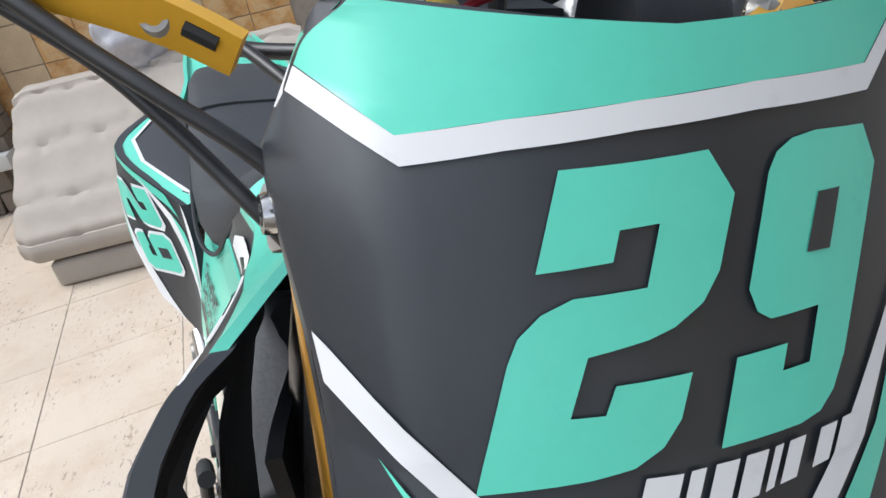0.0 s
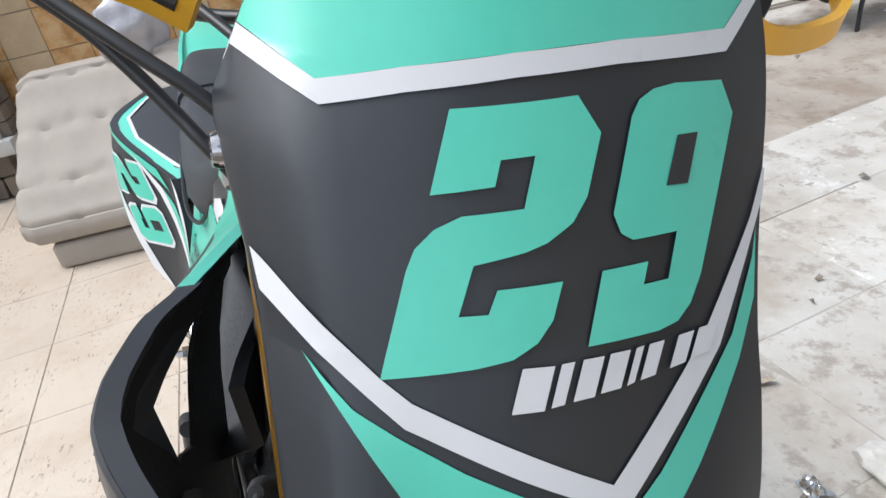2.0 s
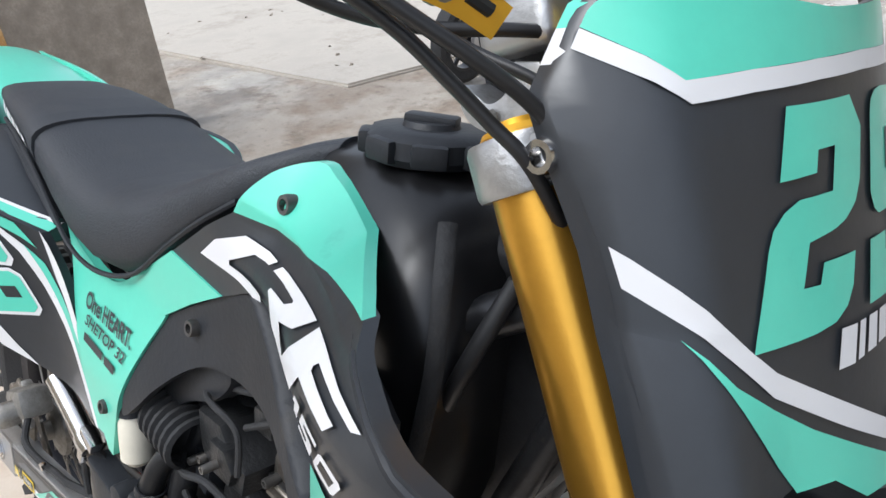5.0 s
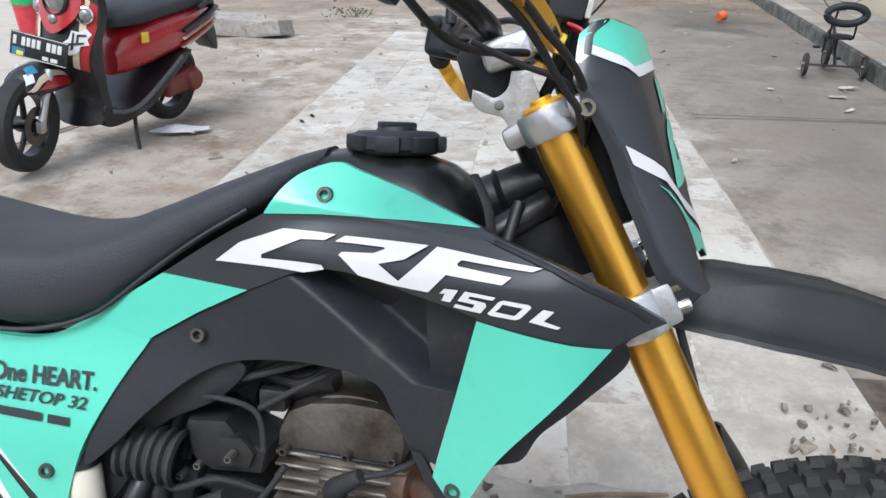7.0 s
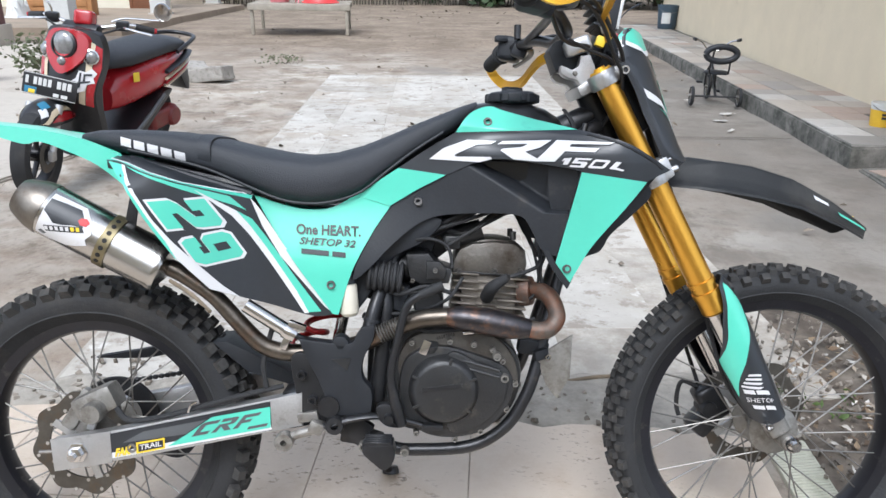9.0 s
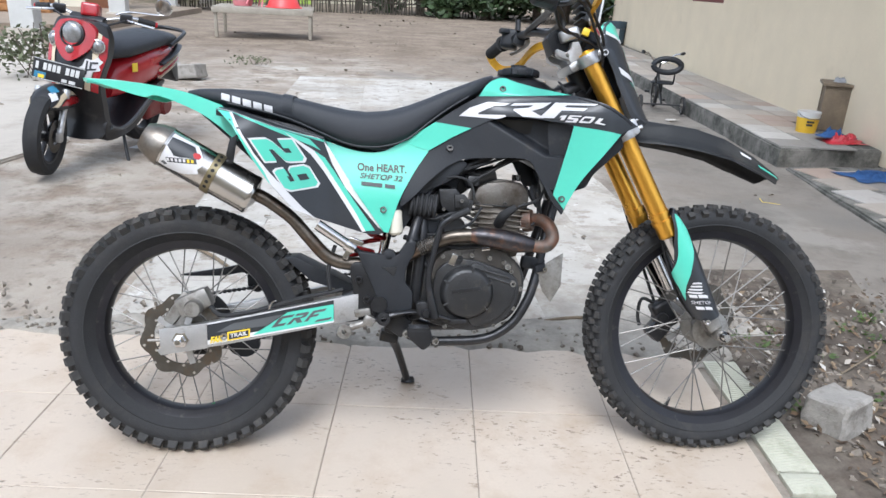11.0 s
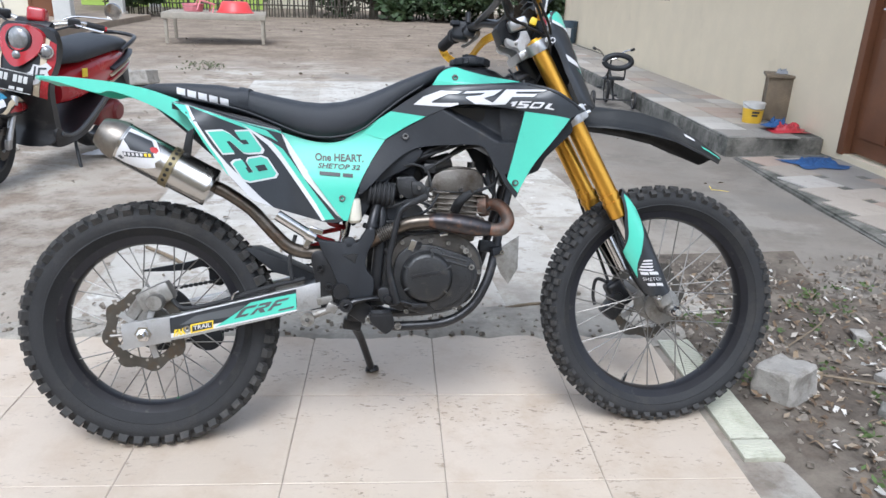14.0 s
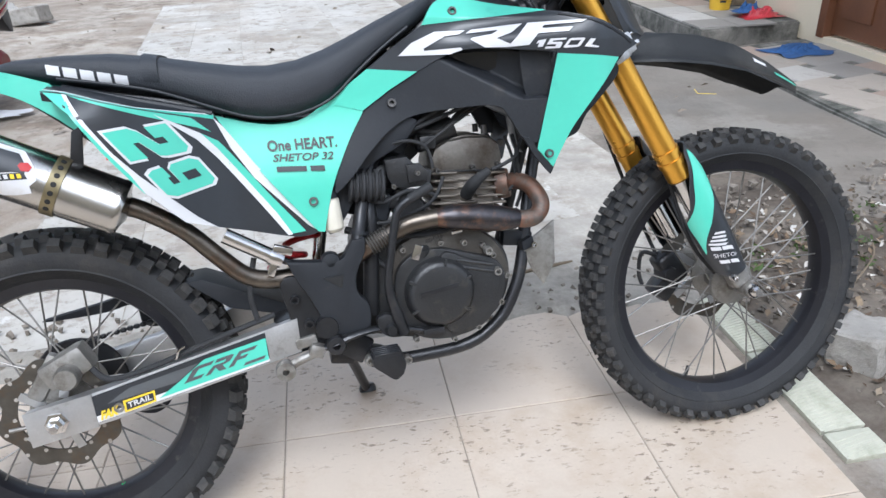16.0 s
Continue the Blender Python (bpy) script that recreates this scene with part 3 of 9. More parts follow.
# ---- bodywork: outlines in x and z laid on one bulging skin ----
def half_width(x, z):
    """Half the width of the tank covers and shrouds."""
    low = 0.100 + 0.095 * sstep((x - 0.70) / 0.30) + 0.026 * sstep((0.80 - z) / 0.15) * (1 - sstep((x - 0.55) / 0.2)) - 0.1 * max(0.0, 0.86 - z) * sstep((x - 0.8) / 0.1)
    top = float(np.interp(x, [0.55, 0.66, 0.70, 0.76, 0.80, 0.85, 0.90, 0.94, 0.975, 1.0], [0.100, 0.104, 0.098, 0.095, 0.104, 0.122, 0.146, 0.168, 0.184, 0.19]))
    h = low + (top - low) * sstep((z - 0.872) / 0.04)
    h -= 0.034 * sstep((x - 0.99) / 0.1)
    # above a crease the top rolls in over the tank
    return h - float(np.interp(x, [0.70, 0.76, 0.85, 0.92, 0.945], [0.5, 0.78, 1.45, 1.0, 0.0])) * max(0.0, z - 0.921 + 0.09 * (x - 0.76))


def rear_width(x, z):
    """The rear panels flare out over the silencer."""
    return 0.118 + 0.085 * sstep((0.38 - x) / 0.21) - 0.06 * sstep((z - 0.80) / 0.07) * sstep((0.2 - x) / 0.12)


def skin(side, width=half_width):
    def at(u, v, lift):
        return Vector((u, side * (width(u, v) + lift), v))
    return at


TANKMINT = outline([(0.703, 0.912, 1), (0.721, 0.939), (0.740, 0.954), (0.768, 0.962), (0.80, 0.952), (0.918, 0.918, 1), (0.83, 0.916), (0.76, 0.914)])
BAND = outline([(0.703, 0.912, 1), (0.76, 0.914), (0.83, 0.916), (0.918, 0.918, 1), (0.99, 0.896), (1.04, 0.872), (1.082, 0.848, 1), (1.037, 0.828, 1), (0.921, 0.845, 1), (0.885, 0.852), (0.769, 0.864), (0.686, 0.834, 1), (0.598, 0.846, 1), (0.655, 0.884)])
MINT2 = [(0.598, 0.846), (0.686, 0.834), (0.635, 0.808), (0.582, 0.776), (0.519, 0.795)]
SHROUD = outline([(0.921, 0.845, 1), (1.037, 0.828, 1), (0.985, 0.765), (0.945, 0.712), (0.922, 0.668), (0.909, 0.634, 1), (0.885, 0.676, 1), (0.903, 0.76)])
SHROUDMINT = outline([(0.921, 0.843, 1), (1.036, 0.827, 1), (0.985, 0.766), (0.945, 0.713), (0.922, 0.668), (0.911, 0.644, 1), (0.885, 0.679, 1), (0.903, 0.76)])
SHROUDEDGE = [(0.885, 0.679), (0.911, 0.644), (0.907, 0.631), (0.878, 0.670), (0.862, 0.702), (0.874, 0.70)]
DUCT = outline([(0.686, 0.834, 1), (0.769, 0.862), (0.885, 0.851), (0.921, 0.842, 1), (0.905, 0.77), (0.887, 0.69, 1), (0.862, 0.70), (0.843, 0.735), (0.82, 0.762), (0.75, 0.764), (0.672, 0.758), (0.627, 0.738), (0.582, 0.70), (0.552, 0.668), (0.518, 0.64), (0.520, 0.665, 1), (0.552, 0.727), (0.583, 0.776, 1), (0.635, 0.806)])
SIDEMINT = outline([(0.332, 0.793, 1), (0.385, 0.776), (0.43, 0.768), (0.475, 0.772), (0.519, 0.795, 1), (0.583, 0.775, 1), (0.55, 0.725), (0.514, 0.655), (0.489, 0.575, 1), (0.478, 0.577, 1), (0.388, 0.702)])
PANEL = outline([(0.087, 0.856, 1), (0.122, 0.85), (0.222, 0.818), (0.332, 0.788, 1), (0.387, 0.703), (0.480, 0.575, 1), (0.46, 0.571), (0.428, 0.574), (0.333, 0.603), (0.267, 0.629, 1), (0.217, 0.689), (0.17, 0.759), (0.132, 0.82)])
for side in (-1, 1):
    sk, skr = skin(side), skin(side, rear_width)
    shell = part("tank_cover", sheet([BAND], sk, 0.02, 0.012, -0.001), BLACK, bike, "matte black tank shroud")
    part("mint_panel", sheet([TANKMINT], sk, 0.01, 0.010), MINT, shell)
    part("mint_panel", sheet([MINT2], sk, 0.02, 0.012, 0.001), MINT, shell)
    part("shroud_wing", sheet([SHROUD], sk, 0.02, 0.008, -0.001), BLACK, shell)
    part("mint_panel", sheet([SHROUDMINT], sk, 0.02, 0.0, 0.0006), MINT, shell)
    # the top edge folds in and back into the air duct, with a long slot through the fold
    fx = [0.84, 0.88, 0.918, 0.95, 0.985, 1.02, 1.05, 1.072]
    fz = [0.938, 0.929, 0.917, 0.908, 0.897, 0.880, 0.865, 0.850]
    ox = [0.855, 0.885, 0.915, 0.945, 0.975, 1.005, 1.035, 1.066]
    inner = [(0.862, 0.100, 0.918), (0.868, 0.114, 0.893), (0.872, 0.120, 0.86), (0.872, 0.122, 0.825), (0.876, 0.122, 0.785), (0.885, 0.122, 0.745), (0.90, 0.12, 0.71), (0.925, 0.116, 0.69)]

    def fold(q, k, side=side):
        """q runs along the outer edge, k from it to the inner edge."""
        x = float(np.interp(q, range(8), ox))
        z = float(np.interp(x, fx, fz)) - 0.004
        o = Vector((x, half_width(x, z) - 0.003, z))
        i = Vector([float(np.interp(q, range(8), [p[n] for p in inner])) for n in range(3)])
        p = o.lerp(i, k) + Vector((0.012, 0, 0.006)) * math.sin(math.pi * k)
        return Vector((p.x, side * p.y, p.z))

    bm = bmesh.new()
    steps = [0.6 + 0.2 * i for i in range(33)]
    for lo, hi in ((0, 1), (2, 3)):
        rows = []
        for q in steps:
            cut = [0.0, float(np.interp(q, [0, 2, 2.6, 3.2, 4, 4.65, 4.85, 7], [0.5, 0.5, 0.32, 0.25, 0.2, 0.2, 0.5, 0.5])), float(np.interp(q, [0, 2, 2.6, 3.2, 4, 4.65, 4.85, 7], [0.5, 0.5, 0.56, 0.6, 0.64, 0.64, 0.5, 0.5])), 1.0]
            rows.append([bm.verts.new(fold(q, cut[lo] + (cut[hi] - cut[lo]) * k / 4)) for k in range(5)])
        for p, q in zip(rows, rows[1:]):
            for k in range(4):
                bm.faces.new((p[k], p[k + 1], q[k + 1], q[k]))
    bmesh.ops.remove_doubles(bm, verts=bm.verts, dist=0.0003)
    bmesh.ops.recalc_face_normals(bm, faces=bm.faces)
    bmesh.ops.solidify(bm, geom=bm.faces[:], thickness=0.003)
    part("shroud_fold", bm, PLASTIC, shell, "black plastic fold with a long slot")
    part("fold_lip", tube([fold(q, 0.0) for q in steps[10:]], 0.0035, 8, 1), PLASTIC, shell)
    part("inner_shroud", sheet([outline([(1.045, 0.832, 1), (1.058, 0.80), (1.02, 0.765), (0.984, 0.732), (0.968, 0.702), (0.950, 0.692, 1), (0.93, 0.69), (0.94, 0.76), (0.98, 0.82)])], sk, 0.02, 0.006, -0.035), PLASTIC, shell)
    part("shroud_edge", sheet([SHROUDEDGE], sk, 0.02, 0.008, 0.0), PLASTIC, shell)

    def duct_skin(u, v, lift, sk=sk, side=side):
        p = sk(u, v, lift)
        # hollow behind the shroud wing, above a slanting fold
        d = 0.052 * sstep(min(1.0, max(0.0, min((u - 0.72) / 0.05, (v - 0.846 + 0.62 * (u - 0.735)) / 0.034, (v - 0.768) / 0.012, (0.868 - v) / 0.012))))
        return p - Vector((0, side * d, 0))

    part("air_duct", sheet([DUCT], duct_skin, 0.004, 0.01, -0.003), PLASTIC, shell, "textured black plastic duct")
    cover = part("side_cover", sheet([SIDEMINT], sk, 0.02, 0.01, 0.0), MINT, bike, "mint green side cover with black lettering")
    rear_panel = part("number_panel", sheet([PANEL], skr, 0.02, 0.01, 0.001), BLACK, bike, "black side number panel with mint and white stripes")
    edge = [(0.087, 0.853), (0.122, 0.847), (0.17, 0.832), (0.222, 0.815), (0.28, 0.80), (0.332, 0.785)]
    bm = bmesh.new()
    fl = [[bm.verts.new((x, side * y, z - dz)) for y, dz in ((rear_width(x, z) - 0.004, 0.0), (0.10, -0.012), (0.07, -0.01), (0.07, 0.006), (rear_width(x, z) - 0.006, 0.012))] for x, z in edge]
    for p, q in zip(fl, fl[1:]):
        for k in range(5):
            bm.faces.new((p[k], p[(k + 1) % 5], q[(k + 1) % 5], q[k]))
    bm.faces.new(fl[0])
    bm.faces.new(fl[-1][::-1])
    part("panel_flange", bm, BLACK, rear_panel)
    for material, i0, i1 in ((MINT, 0.0, 0.016), (WHITE, 0.016, 0.021)):
        bm = bmesh.new()
        fl = []
        for x, z in edge:
            o = rear_width(x, z) - 0.004
            row = []
            for inset in (i0, i1):
                k = min(1.0, inset / max(0.02, o - 0.10))
                row.append(bm.verts.new((x, side * (o - (o - 0.10) * k), z + 0.012 * k + 0.0012)))
            fl.append(row)
        for p, q in zip(fl, fl[1:]):
            bm.faces.new((p[0], p[1], q[1], q[0]))
        part("stripe", bm, material, rear_panel)
    stripes = ((WHITE, 0.0022, [(0.332, 0.791), (0.345, 0.775), (0.388, 0.706), (0.479, 0.578), (0.464, 0.588), (0.383, 0.683), (0.352, 0.738)]),
               (MINT, 0.0019, [(0.335, 0.752), (0.352, 0.728), (0.404, 0.652), (0.457, 0.580), (0.432, 0.578), (0.372, 0.676), (0.318, 0.748), (0.307, 0.77)]),
               (WHITE, 0.0022, [(0.248, 0.806), (0.31, 0.768), (0.331, 0.741), (0.412, 0.618), (0.434, 0.577), (0.426, 0.576), (0.40, 0.617), (0.330, 0.724), (0.303, 0.759)]),
               (MINT, 0.0019, [(0.092, 0.854), (0.125, 0.848), (0.15, 0.80), (0.176, 0.759), (0.226, 0.685), (0.217, 0.687), (0.168, 0.759), (0.133, 0.818)]),
               (WHITE, 0.0022, [(0.122, 0.849), (0.13, 0.847), (0.156, 0.80), (0.181, 0.759), (0.232, 0.684), (0.225, 0.685), (0.175, 0.759), (0.149, 0.80)]),
               (WHITE, 0.002, [(0.186, 0.752), (0.214, 0.716), (0.286, 0.634), (0.312, 0.611), (0.267, 0.629), (0.217, 0.689)]),
               (MINT, 0.0019, [(0.13, 0.847), (0.222, 0.817), (0.30, 0.794), (0.326, 0.768), (0.306, 0.778), (0.226, 0.808), (0.15, 0.838)]))
    for material, lift, poly in stripes:
        part("stripe", sheet([poly], skr, 0.02, 0.0, lift), material, rear_panel)
    for o, gx, gy, which in (((0.176, 0.786), (0.033, -0.050), (0.085, 0.007), 0), ((0.224, 0.719), (0.028, -0.047), (0.072, 0.014), 1)):
        two = [(0, 0), (0.95, 0), (0.95, 0.28), (0.45, 0.28), (0.45, 0.38), (0.95, 0.48), (1, 0.58), (1, 0.9), (0.85, 1), (0.05, 1), (0.05, 0.65), (0.42, 0.65), (0.42, 0.78), (0.62, 0.78), (0.62, 0.62), (0.15, 0.5), (0, 0.4)]
        nine = [(0.1, 0), (0.85, 0), (1, 0.14), (1, 0.88), (0.86, 1), (0.14, 1), (0, 0.88), (0, 0.5), (0.14, 0.4), (0.62, 0.4), (0.62, 0.26), (0.36, 0.26), (0.36, 0.32), (0, 0.32), (0, 0.12)]
        glyph = nine if which else two
        for grow, material, lift in ((0.1, WHITE, 0.0024), (0.0, MINT, 0.0030)):
            cx, cy = 0.5, 0.5
            pts = [((a - cx) * (1 + grow * 1.6) + cx, (b - cy) * (1 + grow) + cy) for a, b in glyph]
            part("digit", sheet([[(o[0] + gx[0] * a + gy[0] * b, o[1] + gx[1] * a + gy[1] * b) for a, b in pts]], skr, 0.02, 0.0, lift), material, rear_panel)
        if which:
            hole = [(0.36, 0.55), (0.64, 0.55), (0.64, 0.83), (0.36, 0.83)]
            part("digit_gap", sheet([[(o[0] + gx[0] * a + gy[0] * b, o[1] + gx[1] * a + gy[1] * b) for a, b in hole]], skr, 0.02, 0.0, 0.0036), BLACK, rear_panel)
    for (x, z), holder in (((0.762, 0.931), shell), ((0.635, 0.783), shell), ((0.476, 0.630), cover), ((0.905, 0.668), shell)):
        bolt("panel_bolt", (x, side * (half_width(x, z) - 0.007), z), (0, side, 0.15), 0.0082, holder, BOLTDARK)
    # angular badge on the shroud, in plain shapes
    badge = (
        [(0.655, 0.863), (0.68, 0.883), (0.724, 0.899), (0.778, 0.897), (0.767, 0.891), (0.742, 0.89), (0.702, 0.872), (0.702, 0.868), (0.766, 0.868), (0.769, 0.864), (0.747, 0.858)],
        [(0.778, 0.891), (0.788, 0.897), (0.873, 0.899), (0.851, 0.885), (0.826, 0.878), (0.847, 0.866), (0.842, 0.861), (0.806, 0.864), (0.784, 0.88), (0.787, 0.883), (0.82, 0.886), (0.831, 0.891), (0.829, 0.892)],
        [(0.847, 0.866), (0.881, 0.899), (0.974, 0.895), (0.965, 0.891), (0.905, 0.892), (0.901, 0.889), (0.902, 0.887), (0.949, 0.885), (0.941, 0.878), (0.892, 0.879), (0.876, 0.861), (0.842, 0.861)],
        [(0.887, 0.862), (0.891, 0.867), (0.904, 0.868), (0.897, 0.856), (0.889, 0.856), (0.892, 0.863)],
        [(0.900, 0.852), (0.924, 0.851), (0.929, 0.858), (0.928, 0.861), (0.913, 0.862), (0.9145, 0.8645), (0.934, 0.864), (0.9365, 0.867), (0.910, 0.868), (0.9035, 0.8585), (0.919, 0.858), (0.917, 0.8545), (0.902, 0.8555)],
        [(0.930, 0.852), (0.933, 0.8505), (0.954, 0.850), (0.958, 0.852), (0.9665, 0.8625), (0.9645, 0.8645), (0.943, 0.8655), (0.939, 0.8635), (0.9345, 0.8575), (0.9395, 0.8575), (0.9425, 0.862), (0.9595, 0.861), (0.953, 0.8535), (0.9365, 0.8545), (0.9395, 0.8575), (0.9345, 0.8575)],
        [(0.965, 0.85), (0.976, 0.862), (0.985, 0.861), (0.977, 0.852), (0.991, 0.848), (0.988, 0.846)],
    )
    for poly in badge:
        part("badge_shape", sheet([poly], sk, 0.02, 0.0, 0.0015), WHITE, shell, "white angular badge shape")
    flip = 0.0 if side < 0 else 1.0

    def line_place(a, b, h, sk=sk, flip=flip):
        def place(u, v):
            k = (1 - u) if flip else u
            return sk(a[0] + (b[0] - a[0]) * k, a[1] + (b[1] - a[1]) * k + v * h, 0.0022)
        return place

    part("lettering", text_mesh("One HEART.", line_place((0.411, 0.7245), (0.530, 0.7205), 0.0255), bold=0.028), BLACK, cover, "black slogan lettering")
    part("lettering", text_mesh("SHETOP 32", line_place((0.417, 0.7065), (0.521, 0.7005), 0.0175), shear=0.25, bold=0.02), BLACK, cover, "black slanted lettering")
    for k in range(2):
        a, b = ((0.0, 0.62), (0.7, 1.0))[k]
        x0, x1 = 0.422 + 0.081 * a, 0.422 + 0.081 * b
        part("lettering_bar", sheet([[(x0, 0.689 - 0.007 * a), (x1, 0.689 - 0.007 * b), (x1, 0.698 - 0.007 * b), (x0, 0.698 - 0.007 * a)]], sk, 0.02, 0.0, 0.0022), BLACK, cover)

# ---- fuel tank, seat, tail ----
def loft(sections, n=6):
    """A closed body through rounded sections: each is x and a list of half-section points (y, z) from top centre round to bottom centre."""
    bm = bmesh.new()
    rings = []
    for x, half in sections:
        ring = [(0 if i in (0, len(half) - 1) else y, z) for i, (y, z) in enumerate(half)]
        full = ring + [(-y, z) for y, z in ring[-2:0:-1]]
        rings.append([bm.verts.new((x, y, z)) for y, z in full])
    for a, b in zip(rings, rings[1:]):
        for j in range(len(a)):
            bm.faces.new((a[j], a[(j + 1) % len(a)], b[(j + 1) % len(b)], b[j]))
    bm.faces.new(rings[0])
    bm.faces.new(rings[-1][::-1])
    return bm


def rounded(w, top, low, k=7, power=2.6):
    """Half of a rounded section, from top centre to bottom centre."""
    mid, hh = (top + low) / 2, (top - low) / 2
    out = []
    for i in range(k * 2 + 1):
        a = math.pi * i / (k * 2)
        s, c = math.sin(a), math.cos(a)
        out.append((w * abs(s) ** (2 / power), mid + hh * math.copysign(abs(c) ** (2 / power), c)))
    return out


tank = part("fuel_tank", loft([(0.66, rounded(0.048, 0.93, 0.80)), (0.70, rounded(0.056, 0.952, 0.785)), (0.74, rounded(0.064, 0.97, 0.775)), (0.79, rounded(0.074, 0.977, 0.77)), (0.84, rounded(0.088, 0.973, 0.755)),
                               (0.875, rounded(0.098, 0.962, 0.735)), (0.90, rounded(0.098, 0.946, 0.722)), (0.918, rounded(0.09, 0.92, 0.73)), (0.93, rounded(0.06, 0.88, 0.77))]), TANK, bike, "glossy black steel fuel tank")
cap = part("fuel_cap", lathe([(0, 0.016), (0.02, 0.016), (0.022, 0.012), (0.042, 0.011), (0.048, 0.006), (0.049, -0.006), (0.044, -0.012), (0, -0.012)], (0.815, 0, 0.982), (-0.02, 0, 1), 28), PLASTIC, tank, "black ribbed filler cap")
for i in range(8):
    part("cap_lobe", box((0.02, 0.026, 0.017), pose(0.815, 0, 0.981, 0, 0, 45 * i) @ pose(0.043, 0, 0), 0.004), PLASTIC, cap)
part("cap_tab", box((0.04, 0.018, 0.008), pose(0.815, 0, 0.999, 0, 0, 30), 0.003), PLASTIC, cap)
part("tank_strap", tube([(0.905, -0.07, 0.957), (0.922, -0.088, 0.925), (0.927, -0.094, 0.87), (0.918, -0.096, 0.80)], 0.006, 8, 5, flat=0.4), RUBBER, tank)
SEATX = [(0.0, 0.906, 0.882, 0.055), (0.03, 0.911, 0.878, 0.075), (0.10, 0.913, 0.862, 0.09), (0.18, 0.910, 0.846, 0.098), (0.25, 0.899, 0.828, 0.105), (0.32, 0.884, 0.80, 0.112), (0.38, 0.873, 0.776, 0.116), (0.43, 0.869, 0.768, 0.116),
         (0.48, 0.874, 0.772, 0.112), (0.53, 0.888, 0.79, 0.105), (0.58, 0.908, 0.83, 0.098), (0.63, 0.93, 0.868, 0.09), (0.68, 0.95, 0.90, 0.08), (0.72, 0.966, 0.925, 0.06), (0.745, 0.974, 0.945, 0.03)]
seat = part("seat", loft([(x, rounded(w, t, lo, 7, 3.2)) for x, t, lo, w in SEATX]), SEAT, bike, "black grained two-up seat with a cross strap")
part("seat_strap", loft([(x, rounded(w + 0.003, t + 0.003, lo + 0.01, 7, 3.2)) for x, t, lo, w in ((0.232, 0.903, 0.832, 0.1035), (0.256, 0.898, 0.826, 0.1055))]), SEAT, seat)
part("seat_piping", tube([(x, -(w * 1.0 + 0.001), lo + 0.012) for x, t, lo, w in SEATX[2:-2]], 0.0028, 6, 3), PLASTIC, seat)
for i in range(5):
    u0 = i / 5
    for side in (-1, 1):
        pts = [(0.085 + 0.127 * (u0 + a), (0.8825 if b < 0.5 else 0.898) - 0.030 * (u0 + a)) for a, b in ((0.01, 0), (0.17, 0), (0.17, 1), (0.01, 1))]

        def seat_skin(u, v, lift, side=side):
            t, lo, w = (float(np.interp(u, [s[0] for s in SEATX], [s[k] for s in SEATX])) for k in (1, 2, 3))
            c = min(0.999, abs(2 * (v - (t + lo) / 2) / (t - lo)))
            return Vector((u, side * (w * (1 - c ** 3.2) ** (1 / 3.2) + lift), v))
        part("badge_bar", sheet([pts], seat_skin, 0.008, 0.0, 0.0012), WHITE, seat, "white badge bar")
# tail: mint mudguard above, black below
def tail_skin(u, v, lift):
    w = 0.065 + 0.02 * sstep((u + 0.25) / 0.3)
    y = v * w
    z = float(np.interp(u, [-0.26, -0.18, -0.1, 0.0, 0.06, 0.1], [0.928, 0.926, 0.918, 0.898, 0.868, 0.835])) - 0.012 * abs(v) ** 3
    return Vector((u, y, z + lift))


tail = part("tail_guard", sheet([[(-0.255, -0.35), (-0.235, -0.85), (-0.1, -1), (0.06, -1), (0.1, -0.9), (0.1, 0.9), (0.06, 1), (-0.1, 1), (-0.235, 0.85), (-0.255, 0.35)]], tail_skin, 0.03, 0.008), MINT, bike, "mint green rear mudguard")
for side in (-1, 1):
    part("tail_side", sheet([outline([(-0.24, 0.922, 1), (-0.11, 0.914), (0.0, 0.897), (0.09, 0.868, 1), (0.115, 0.835), (0.128, 0.785), (0.085, 0.818), (0.03, 0.852), (-0.06, 0.886), (-0.1, 0.883), (-0.18, 0.905)])],
                            lambda u, v, lift, side=side: Vector((u, side * (0.066 + 0.024 * sstep((u + 0.25) / 0.3) + 0.02 * sstep((u - 0.02) / 0.1) + lift), v)), 0.03, 0.006), MINT, tail)
    part("tail_trim", tube([(0.105, side * 0.092, 0.858), (0.15, side * 0.095, 0.846), (0.2, side * 0.098, 0.832), (0.33, side * 0.108, 0.796)], 0.0065, 8, 5), PLASTIC, tail)
under = part("inner_mudguard", sheet([outline([(0.0, 0.88), (0.09, 0.84), (0.2, 0.80), (0.33, 0.74), (0.43, 0.65), (0.47, 0.57), (0.43, 0.575), (0.3, 0.63), (0.2, 0.70), (0.1, 0.79)])], lambda u, v, lift: Vector((u, 0.06 + lift, v)), 0.03, 0.12), PLASTIC, bike)

